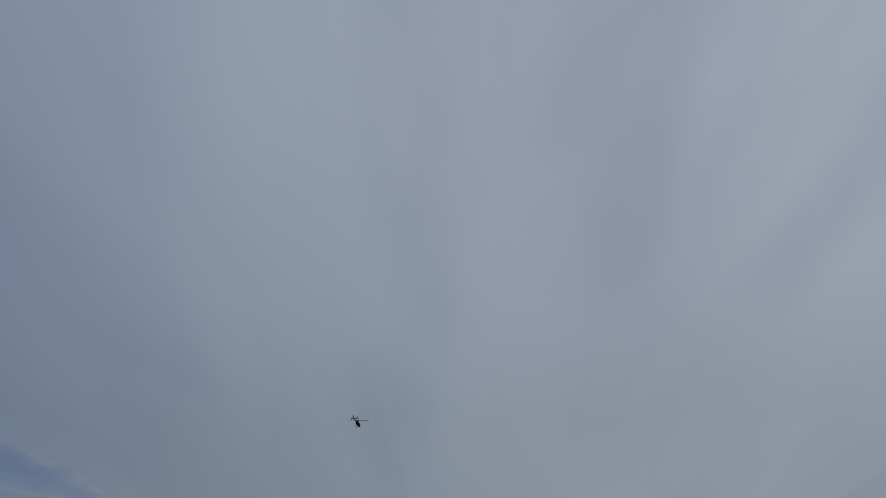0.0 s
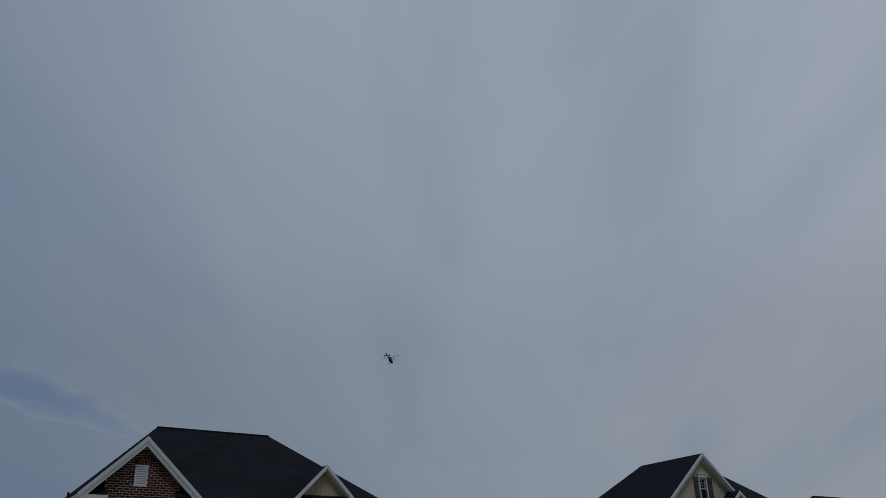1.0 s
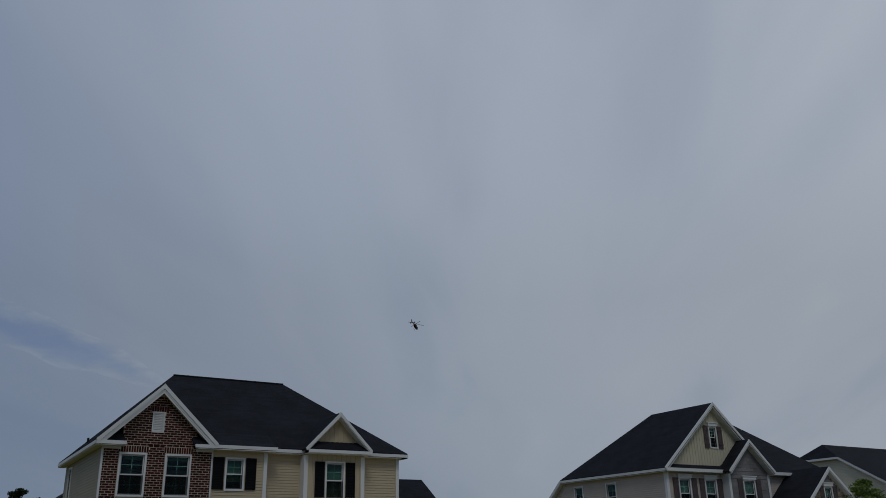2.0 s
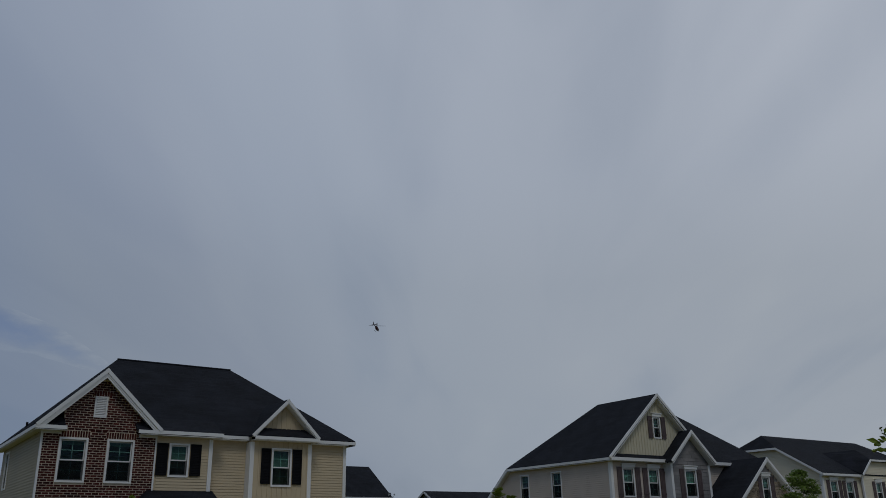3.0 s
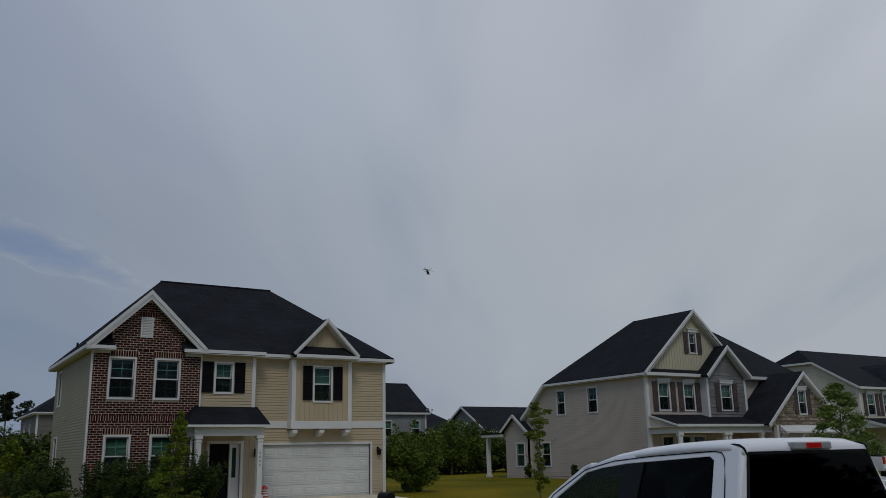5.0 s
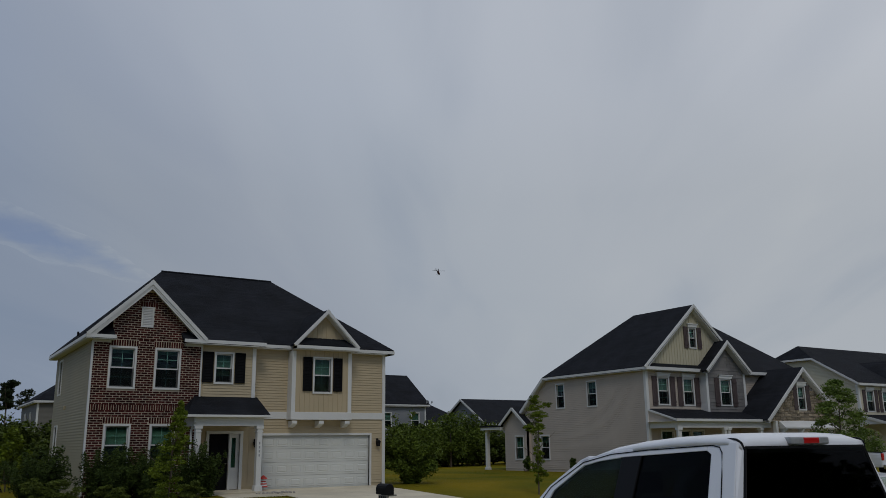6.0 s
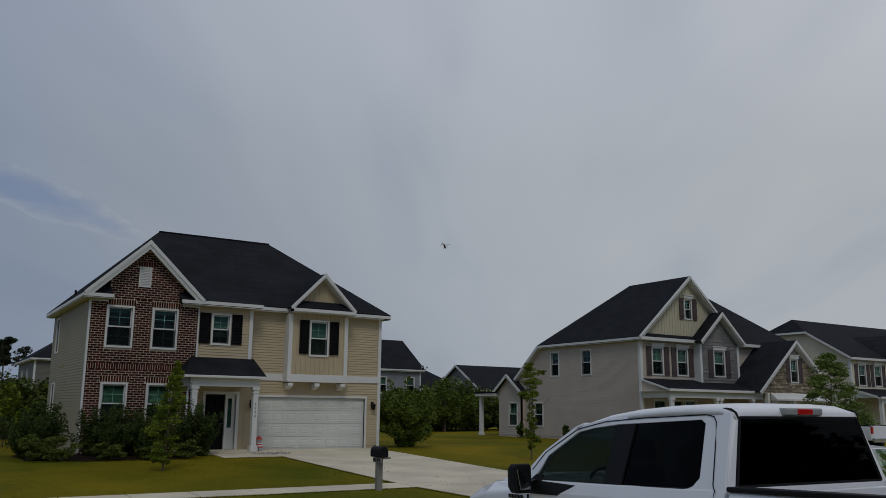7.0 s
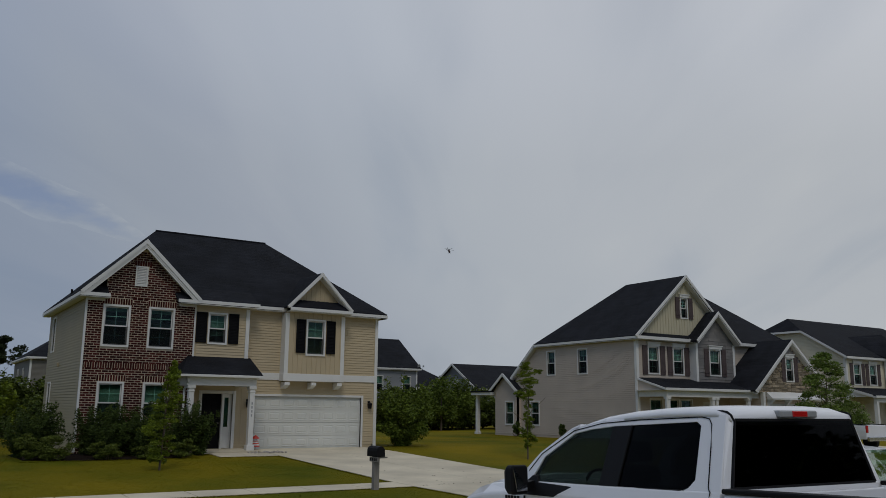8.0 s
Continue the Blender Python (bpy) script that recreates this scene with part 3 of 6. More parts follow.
    for u in (1.2, 2.39, 3.58):
        b = Build(mB)
        b.prism([(u - 0.11, -0.44, 2.72), (u - 0.11, 0.02, 2.72), (u - 0.11, 0.02, 2.60), (u - 0.11, -0.25, 2.48), (u - 0.11, -0.44, 2.44)], (0.22, 0, 0))
        part("bracket", b, M_WHITE, h, bevel=0.008)
    # roof: hipped main body
    E = 5.82
    rl, rr, ry, rz = -3.46, 1.62, 4.0, 9.29
    x0, x1, y0, y1 = L - 0.30, R + 0.32, -0.35, BACK + 0.4
    b = Build()
    roof_sheet(b, (x0, y0, E), (x1, y0, E), (rr, ry, rz), (rl, ry, rz))
    roof_sheet(b, (x1, y0, E), (x1, y1, E), (rr, ry, rz))
    roof_sheet(b, (x1, y1, E), (x0, y1, E), (rl, ry, rz), (rr, ry, rz))
    roof_sheet(b, (x0, y1, E), (x0, y0, E), (rl, ry, rz))
    # shallow front lean over the projecting storey
    roof_sheet(b, (-2.9, -0.80, E - 0.03), (-0.30, -0.80, E - 0.03), (-0.30, 0.3, E + 0.56), (-2.9, 0.3, E + 0.56))
    roof_sheet(b, (x0, -0.80, E - 0.02), (-6.1, -0.80, E - 0.02), (-6.1, -0.3, E + 0.34), (x0, -0.3, E + 0.1))
    roof_sheet(b, (-3.6, -0.80, E - 0.02), (-2.72, -0.80, E - 0.02), (-2.72, -0.3, E + 0.34), (-3.6, -0.3, E + 0.34))
    gable_roof(b, (peak[0], peak[1] + 0.07), half + 0.08, rise + 0.08, -0.84, 2.0)
    gable_roof(b, (2.43, 7.34), 1.48, 1.52, -0.84, 1.4)
    roof_sheet(b, (1.1, -0.84, E + 0.0), (3.85, -0.84, E + 0.0), (3.55, -0.46, E + 0.34), (1.38, -0.46, E + 0.34))
    parts("roof", b, M_SHINGLE, h, "charcoal shingle hip roof")
    b = Build()
    b.tube([(rl, ry, rz + 0.01), (rr, ry, rz + 0.01)], 0.05, 6)
    part("ridge_cap", b, M_SHINGLE, h)
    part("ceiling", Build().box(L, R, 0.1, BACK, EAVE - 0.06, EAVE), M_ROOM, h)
    # dormer face
    ed = gable_edge((2.43, 7.17), 1.36, 1.40)
    b = shell(Build(facing_front(-0.47)), 1.1, 3.8, EAVE + 0.3, 7.14, [], -0.05, 0.0, ed)
    face = part("dormer_face", b, M_CREAM, h, "tan board-and-batten gable", weld=True)
    b = Build(facing_front(-0.47))
    battens(b, 1.3, 3.6, EAVE + 0.4, lambda u: 7.14 - abs(u - 2.43) * 1.40 / 1.36, [], 0.2)
    part("batten", b, M_CREAM, face, kind="stuff")
    # fascia, soffit, gutters
    b = Build()
    b.bar((x0, y1, E - 0.1), (x0, -0.8, E - 0.1), 0.05, 0.13).bar((x1, y0, E - 0.1), (x1, y1, E - 0.1), 0.05, 0.13)
    b.bar((x0, y1, E - 0.1), (x1, y1, E - 0.1), 0.05, 0.13)
    b.bar((-0.30, y0, E - 0.1), (1.10, y0, E - 0.1), 0.05, 0.13).bar((3.85, y0, E - 0.1), (x1 + 0.02, y0, E - 0.1), 0.05, 0.13)
    b.bar((-2.85, -0.82, E - 0.1), (-0.28, -0.82, E - 0.1), 0.05, 0.13).bar((1.05, -0.86, E - 0.1), (3.92, -0.86, E - 0.1), 0.05, 0.13)
    b.bar((-0.28, -0.84, E - 0.1), (-0.28, y0, E - 0.1), 0.05, 0.13)
    b.bar((x0, -0.84, E - 0.11), (-6.05, -0.84, E - 0.11), 0.05, 0.13).bar((-3.55, -0.84, E - 0.11), (-2.70, -0.84, E - 0.11), 0.05, 0.13)
    parts("fascia", b, M_WHITE, h, bevel=0.006)
    b = Build()
    b.box(x0, L, y0, y1, E - 0.20, E - 0.18).box(R, x1, y0, y1, E - 0.20, E - 0.18)
    b.box(-0.55, x1, y0, 0, E - 0.20, E - 0.18).box(x0, -6.05, -0.84, -0.44, E - 0.21, E - 0.19).box(-3.45, -0.28, -0.84, -0.44, E - 0.21, E - 0.19)
    b.box(1.05, 3.9, -0.86, -0.44, E - 0.19, E - 0.17)
    parts("soffit", b, M_WHITE, h)
    b = Build()
    rakes(b, (peak[0], peak[1]), half + 0.04, rise + 0.02, -0.86, 0.05, 0.13, 0.015)
    rakes(b, (peak[0], peak[1] - 0.14), half - 0.06, rise - 0.06, -0.82, 0.05, 0.13, 0.05)
    for s in (-1, 1):
        b.bar((peak[0], -0.65, peak[1] - 0.16), (peak[0] + s * half * 0.98, -0.65, peak[1] - rise * 0.98 - 0.16), 0.42, 0.03)
    rakes(b, (2.43, 7.28), 1.46, 1.49, -0.86, 0.05, 0.12, 0.015)
    for s in (-1, 1):
        b.bar((2.43, -0.65, 7.17), (2.43 + s * 1.36, -0.65, 7.17 - 1.39), 0.4, 0.03)
    parts("rake_board", b, M_WHITE, h)
    # frieze under the eaves
    b = Build(mF)
    b.box(L, -6.16, 0.02, 0.06, EAVE - 0.16, EAVE - 0.02).box(-3.42, -2.80, 0.02, 0.06, EAVE - 0.16, EAVE - 0.02)
    parts("frieze", b, M_WHITE, h)
    # porch
    b = Build()
    roof_sheet(b, (-3.62, -2.02, 2.88), (-0.44, -2.02, 2.88), (-0.44, -0.46, 3.62), (-2.95, -0.46, 3.62))
    roof_sheet(b, (-3.62, -2.02, 2.88), (-2.95, -0.46, 3.62), (-3.62, -0.46, 2.88))
    parts("porch_roof", b, M_SHINGLE, h)
    b = Build()
    b.bar((-3.64, -2.04, 2.825), (-0.42, -2.04, 2.825), 0.06, 0.09).bar((-0.44, -2.02, 2.83), (-0.44, -0.46, 2.83), 0.04, 0.09).bar((-3.62, -2.02, 2.83), (-3.62, -0.46, 2.83), 0.04, 0.09)
    parts("gutter", b, M_WHITE, h, bevel=0.012)
    b = Build()
    b.bar((-3.3, -1.72, 2.63), (-0.62, -1.72, 2.63), 0.2, 0.32).bar((-0.75, -1.72, 2.63), (-0.75, -0.0, 2.63), 0.2, 0.32).bar((-3.2, -1.72, 2.63), (-3.2, -0.46, 2.63), 0.2, 0.32)
    b.box(-3.6, -0.46, -2.0, -0.46, 2.792, 2.81)
    parts("porch_beam", b, M_WHITE, h)
    for x in (-3.12, -0.76):
        b = Build()
        b.box(x - 0.10, x + 0.10, -1.83, -1.60, 0.06, 2.47)
        b.box(x - 0.15, x + 0.15, -1.865, -1.565, 0.06, 0.26).box(x - 0.145, x + 0.145, -1.86, -1.57, 2.36, 2.47).box(x - 0.13, x + 0.13, -1.845, -1.585, 2.24, 2.28)
        part("porch_column", b, M_WHITE, h, "square white porch column", bevel=0.008)
    b = Build()
    b.tube([(-3.28, -1.98, 2.86), (-3.28, -1.90, 2.62), (-3.28, -1.66, 2.5), (-3.30, -1.5, 2.3), (-3.30, -1.5, 0.1)], 0.045, 6)
    part("downspout", b, M_WHITE, h)
    part("porch_slab", Build().box(-3.4, -0.5, -1.95, -0.005, -0.05, 0.06), M_CONCRETE, h, bevel=0.01)
    # house number, as plain bars down the column
    b = Build()
    for k in range(4):
        b.box(-0.785, -0.735, -1.836, -1.831, 1.78 - 0.15 * k, 1.87 - 0.15 * k)
    parts("number_bar", b, M_GREYMETAL, h)
    for x in (-0.30, 5.24):
        wall_lantern(h, x, 0.0, 1.92)
    # meter boxes and pipe on the left side
    b = Build(mL)
    b.box(4.75, 5.1, 0.02, 0.16, 0.85, 1.5).box(5.2, 5.45, 0.02, 0.13, 1.0, 1.4).box(4.9, 4.96, 0.02, 0.07, 0.1, 0.85)
    part("meter_box", b, M_GREYMETAL, h, bevel=0.015)
    part("dryer_vent", Build(mL).box(4.6, 4.75, 0.01, 0.1, 3.25, 3.42), M_TAN, h, bevel=0.02)
    part("vent_pipe", Build().tube([(-6.62, 4.2, 5.9), (-6.62, 4.2, 6.45)], 0.045, 8), M_PLASTIC, h)
    return h


def brick_face_top(house, m, edge, vent, eave):
    """The brick gable above the eaves."""
    bed = Build(m)
    z0, top = eave, 7.60
    e2 = lambda z: (max(-6.12, edge(z)[0]), min(-3.40, edge(z)[1]))
    cuts = [z0, 5.95, 6.17, 6.5, 6.75, 6.95, 7.3, top]
    for lo, hi in zip(cuts, cuts[1:]):
        shell(bed, -6.12, -3.40, lo, hi, [vent], -0.15, 0.0, e2)
    wall = part("brick_gable", bed, M_MORTAR, house, "brick gable with a standing course over its vent")
    rest = Build(m)
    for k in range(7):
        rest.box(vent[0] - 0.05 + k * 0.093, vent[0] + 0.025 + k * 0.093, 0, 0.018, vent[3] + 0.01, vent[3] + 0.21)
    length, high, joint = 0.216, 0.066, 0.022
    blocks = [vent, (vent[0] - 0.06, vent[1] + 0.06, vent[3], vent[3] + 0.22)]
    for r in range(int((top - z0) / (high + joint))):
        z = z0 + r * (high + joint)
        a, c = e2(z + high)
        shift = (r % 2) * (length + joint) / 2
        for p, q in spans(a, c, z, z + high, blocks):
            k = math.floor((p - shift) / (length + joint))
            while k * (length + joint) + shift < q:
                s, e = max(p, k * (length + joint) + shift), min(q, k * (length + joint) + shift + length)
                if e - s > 0.03:
                    rest.box(s, e, 0, 0.010, z, z + high)
                k += 1
    part("brickwork", rest, M_BRICKS, wall, kind="stuff", tidy=False)


def front_door(house, m):
    b = Build(m)
    for a, c, lo, hi in ((-2.29, -2.17, 0.06, 2.32), (-0.92, -0.80, 0.06, 2.32), (-2.17, -0.92, 2.2, 2.32), (-1.37, -1.29, 0.06, 2.2)):
        b.box(a, c, -0.1, 0.055, lo, hi)
    cas = part("door_casing", b, M_WHITE, house, bevel=0.006)
    b = Build(m)
    b.box(-2.165, -1.372, -0.09, -0.05, 0.07, 2.19)
    for lo, hi in ((0.25, 0.95), (1.1, 2.0)):
        for a in (-2.07, -1.74):
            b.box(a, a + 0.28, -0.05, -0.035, lo, hi)
    door = part("front_door", b, M_BLACK, house, "black panelled front door", bevel=0.006)
    part("door_handle", Build(m).tube([(-1.44, -0.05, 1.05), (-1.44, 0.02, 1.05), (-1.54, 0.02, 1.05)], 0.015, 6), M_CHROME, door)
    b = Build(m)
    b.box(-1.289, -1.23, -0.09, -0.05, 0.07, 2.199).box(-1.06, -0.921, -0.09, -0.05, 0.07, 2.199).box(-1.23, -1.06, -0.09, -0.05, 0.07, 0.9).box(-1.23, -1.06, -0.09, -0.05, 2.05, 2.199)
    sl = part("sidelight", b, M_WHITE, house)
    part("curtain", Build(m).box(-1.25, -1.04, -0.112, -0.104, 0.85, 2.1), M_BLIND, sl)
    part("pane", Build(m).box(-1.23, -1.06, -0.075, -0.068, 0.9, 2.05), M_PANE, sl)


def garage_door(house, m, u0, u1, high, rows, cols):
    b = Build(m)
    n = rows
    for r in range(n):
        z0, z1 = high * r / n + 0.006, high * (r + 1) / n - 0.006
        b.box(u0, u1, -0.13, -0.085, z0, z1)
    door = part("garage_door", b.box(u0, u1, -0.14, -0.12, 0, high), M_GARAGE, house, "white raised-panel double garage door")
    step = (u1 - u0) / cols
    for r in range(n):
        for c in range(cols):
            a, z = u0 + step * c + 0.06, high * r / n + 0.1
            w, hh = step - 0.12, high / n - 0.2
            p = Build(m)
            ring = lambda d, y: [(a + d, y, z + d), (a + w - d, y, z + d), (a + w - d, y, z + hh - d), (a + d, y, z + hh - d)]
            p.loft([ring(0, -0.09), ring(0.0, -0.074), ring(0.03, -0.074), ring(0.045, -0.0845), ring(0.075, -0.072)], caps=False)
            p.face(*ring(0.075, -0.072))
            part("door_panel", p, M_GARAGE, door)


def wall_lantern(house, x, y, z):
    b = Build()
    b.box(x - 0.05, x + 0.05, y - 0.03, y, z - 0.08, z + 0.08)
    b.tube([(x, y - 0.03, z), (x, y - 0.12, z + 0.06), (x, y - 0.14, z - 0.02)], 0.012, 6)
    b.loft([[(x + a * s, y - 0.14 + c * s, zz) for a, c in ((-1, -1), (1, -1), (1, 1), (-1, 1))] for s, zz in ((0.04, z - 0.26), (0.06, z - 0.24), (0.08, z - 0.06), (0.085, z - 0.05), (0.02, z + 0.02))])
    return part("wall_lantern", b, M_PLASTIC, house, "black coach lantern")


# ---- the greige house with the yellow gable ----
def gable_house():
    X = 21.85
    h = thing("house", X, 0, 0, "two-storey greige house with yellow gable and stone garage wing", "house")
    R, E, BACK = 13.7, 5.76, 10.9
    # left side: its rear top is cut by the roof's long back slope
    mL = facing_left(0.0)
    side = [(4.0, 4.75, 3.83, 5.24), (6.9, 7.6, 3.83, 5.24), (8.5, 9.3, 0.75, 2.15)]
    cut = lambda z: (0.0, BACK if z < 3.7 else BACK + 0.05 - (z - 3.7) * 1.176)
    b = shell(Build(mL), 0, BACK, 0, 3.7, side)
    for lo, hi in ((3.7, 3.83), (3.83, 5.24), (5.24, E - 0.14)):
        shell(b, 0, BACK, lo, hi, side, edge=cut)
    wall = part("wall", b, M_GREIGE, h, "greige lapped vinyl siding", weld=True)
    sd = Build(mL)
    laps(sd, 0.1, BACK, 0.15, E - 0.14, side, 0.108, cut)
    part("siding", sd, M_GREIGE, wall, kind="stuff", tidy=False)
    for s in side:
        window(h, mL, *s, blind=0.3)
    part("wall", shell(Build(facing_right(R)), 0, 9, 0, E - 0.14, []), M_GREIGE, h)
    part("wall", shell(Build(facing_back(BACK)), 0, R, 0, 3.6, []), M_GREIGE, h)
    # front
    mF = facing_front(0.0)
    fr = [(0.92, 1.70, 3.75, 5.20), (2.93, 3.71, 3.75, 5.20)]
    low = [(0.95, 1.85, 0.3, 2.3), (2.3, 3.2, 0.3, 2.3), (3.4, 4.3, 0.3, 2.3), (5.3, 6.2, 0.05, 2.2)]
    b = shell(Build(mF), 0, 7.6, 0, E - 0.14, fr + low)
    shell(b, 7.6, R, 2.7, E - 0.14, [])
    wall = part("wall", b, M_GREIGE, h, "greige lapped vinyl siding", weld=True)
    sd = Build(mF)
    laps(sd, 0.1, 4.3, 3.3, E - 0.14, fr, 0.108)
    laps(sd, 0.1, 7.6, 0.135, 3.3, low, 0.108)
    laps(sd, 7.6, R, 2.8, E - 0.14, [], 0.108)
    part("siding", sd, M_GREIGE, wall, kind="stuff", tidy=False)
    for s in fr:
        window(h, mF, *s, blind=0.55, header=True)
    for a, c in ((0.42, 0.80), (1.84, 2.22), (2.42, 2.80), (3.84, 4.22)):
        shutter(h, mF, a, c, 3.66, 5.28, M_BROWN, True)
    for s in low[:3]:
        window(h, mF, *s, blind=0.3)
    b = Build(mF).box(5.3, 6.2, -0.08, -0.04, 0.05, 2.2)
    part("front_door", b, M_WHITE, h, "white front door")
    parts("corner_trim", Build(mF).box(-0.045, 0.14, -0.14, 0.045, 0.05, E - 0.14), M_WHITE, h, bevel=0.005)
    # added dark panels behind the windows that stop daylight leaking through
    part("dark_backing", Build().box(0.9, R - 0.3, 1.2, 1.3, 0.1, E - 0.25).box(0.9, 1.0, 1.3, 9.4, 0.1, 3.4).box(0.9, 1.0, 1.3, 7.9, 3.4, E - 0.25), M_ROOM, h)
    # grey shake bay
    mS = facing_front(-0.5)
    bay = [(5.44, 6.30, 3.75, 5.18)]
    pk, half, rise = (5.90, 7.36), 1.86, 1.72
    ed = gable_edge((pk[0], pk[1] - 0.14), half - 0.14, rise - 0.08)
    b = shell(Build(mS), 4.28, 7.62, 3.0, E - 0.2, bay, -0.5)
    for lo, hi in ((E - 0.2, 6.1), (6.1, 6.6), (6.6, 7.15)):
        shell(b, 4.28, 7.62, lo, hi, [], -0.3, 0, ed)
    part("shake_wall", b, M_SHAKE, h)
    b = Build(mS)
    rng = random.Random(5)
    for r in range(20):
        z = 3.1 + r * 0.2
        a, c = (4.42, 7.48) if z < E - 0.2 else ed(z + 0.18)
        for p, q in spans(max(a, 4.42), min(c, 7.48), z, z + 0.2, bay, 0.09):
            u = p
            while u < q - 0.01:
                w = min(rng.uniform(0.35, 0.9), q - u)
                o = rng.uniform(0.018, 0.034)
                b.prism([(u + 0.004, 0.0, z), (u + 0.004, o, z + rng.uniform(-0.012, 0.012)), (u + 0.004, 0.008, z + 0.2), (u + 0.004, 0, z + 0.2)], (w - 0.008, 0, 0))
                u += w
    part("shake", b, M_SHAKE, h, "weathered grey shake cladding", kind="stuff", tidy=False)
    window(h, mS, *bay[0], blind=0.5, header=True)
    shutter(h, mS, 4.92, 5.30, 3.66, 5.26, M_BROWN, True)
    shutter(h, mS, 6.44, 6.82, 3.66, 5.26, M_BROWN, True)
    parts("bay_corner", Build(mS).box(4.24, 4.42, -0.5, 0.03, 3.0, E - 0.2).box(7.48, 7.66, -0.5, 0.03, 3.0, E - 0.2), M_WHITE, h, bevel=0.005)
    # yellow gable
    gp, gh, gr = (3.88, 9.44), 4.18, 3.70
    ge = gable_edge((gp[0], gp[1] - 0.16), gh - 0.18, gr - 0.16)
    att = [(3.72, 4.22, 7.02, 8.12)]
    b = Build(mF)
    cuts = [E, 6.2, 6.7, 7.02, 7.4, 7.8, 8.12, 8.6, 9.2]
    for lo, hi in zip(cuts, cuts[1:]):
        shell(b, 0, 8, lo, hi, att, -0.12, 0, ge)
    face = part("gable_face", b, M_YELLOW, h, "pale yellow board-and-batten gable", weld=True)
    b = Build(mF)
    battens(b, 0.2, 7.6, E + 0.15, lambda u: 9.26 - abs(u - gp[0]) * (gr - 0.16) / (gh - 0.18), att, 0.22)
    part("batten", b, M_YELLOW, face, kind="stuff")
    window(h, mF, *att[0], blind=0.2, rows=3, header=True)
    for a in (3.24, 4.36):
        shutter(h, mF, a, a + 0.34, 6.95, 8.2, M_BROWN, True)
    # roof
    yR, zR, xr = 4.47, 9.47, 10.3
    x0, x1, y0 = -0.28, R + 0.3, -0.35
    b = Build()
    gx = gp[0]
    roof_sheet(b, (gx, y0, zR), (x0, y0, E), (x0, 8.65, E), (gx, yR, zR))
    roof_sheet(b, (gx, y0, zR), (gx, yR, zR), (gx + gh, yR - 0.2, E + 0.05), (gx + gh, y0, E))
    roof_sheet(b, (gx, yR, zR), (x0, 8.65, E), (x0, 11.05, 3.72), (x1, 11.05, 3.72), (x1, 8.65, E), (xr, yR, zR))
    roof_sheet(b, (4.3, y0, E), (x1, y0, E), (xr, yR, zR), (gx, yR, zR))
    roof_sheet(b, (x1, y0, E), (x1, 8.65, E), (xr, yR, zR))
    gable_roof(b, (pk[0], pk[1] + 0.1), half + 0.08, rise + 0.08, -0.88, 2.2)
    roof_sheet(b, (-0.2, -0.36, E + 0.0), (4.3, -0.36, E + 0.0), (4.3, 0.02, E + 0.24), (0.1, 0.02, E + 0.24))
    parts("roof", b, M_SHINGLE, h, "charcoal shingle roof with front gables")
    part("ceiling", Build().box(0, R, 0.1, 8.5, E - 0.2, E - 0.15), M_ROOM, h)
    b = Build()
    rakes(b, gp, gh + 0.04, gr, y0 - 0.02, 0.05, 0.14, 0.03)
    for s in (-1, 1):
        b.bar((gx, -0.18, gp[1] - 0.2), (gx + s * gh * 0.98, -0.18, gp[1] - gr * 0.98 - 0.2), 0.36, 0.03)
    rakes(b, pk, half + 0.04, rise + 0.02, -0.90, 0.05, 0.14, 0.0)
    for s in (-1, 1):
        b.bar((pk[0], -0.7, pk[1] - 0.16), (pk[0] + s * half * 0.98, -0.7, pk[1] - rise * 0.98 - 0.16), 0.4, 0.03)
    parts("rake_board", b, M_WHITE, h)
    b = Build()
    b.bar((x0, -0.36, E - 0.09), (x0, 8.65, E - 0.09), 0.05, 0.13).bar((x0, 8.65, E - 0.09), (x0, 11.1, 3.64), 0.05, 0.16)
    b.bar((x0 / 2, 8.6, E - 0.17), (x0 / 2, 11.02, 3.56), 0.28, 0.03)
    b.bar((x0, -0.38, E - 0.09), (4.1, -0.38, E - 0.09), 0.05, 0.17).bar((7.7, -0.38, E - 0.09), (x1, -0.38, E - 0.09), 0.05, 0.17)
    parts("fascia", b, M_WHITE, h)
    b = Build()
    b.box(x0, 0, y0, 8.7, E - 0.2, E - 0.18).box(0, 4.2, y0, 0, E - 0.2, E - 0.18).box(7.6, x1, y0, 0, E - 0.2, E - 0.18)
    parts("soffit", b, M_WHITE, h)
    # porch
    b = Build()
    roof_sheet(b, (-0.25, -2.25, 2.88), (7.7, -2.25, 2.88), (7.7, 0.0, 3.48), (0.1, 0.0, 3.48))
    parts("porch_roof", b, M_SHINGLE, h)
    b = Build()
    b.bar((-0.28, -2.28, 2.82), (7.7, -2.28, 2.82), 0.07, 0.135).bar((-0.25, -2.26, 2.82), (-0.0, 0.0, 3.42), 0.06, 0.10)
    parts("gutter", b, M_WHITE, h, bevel=0.01)
    b = Build()
    b.bar((0.0, -2.0, 2.60), (7.7, -2.0, 2.60), 0.22, 0.34).bar((0.11, -2.0, 2.60), (0.11, 0.0, 2.60), 0.2, 0.34).box(-0.2, 7.7, -2.2, 0, 2.76, 2.78)
    parts("porch_beam", b, M_WHITE, h)
    part("porch_gable", Build().prism([(0.0, -2.0, 2.78), (0.0, 0.0, 2.78), (0.0, 0.0, 3.36)], (0.12, 0, 0)), M_GREIGE, h)
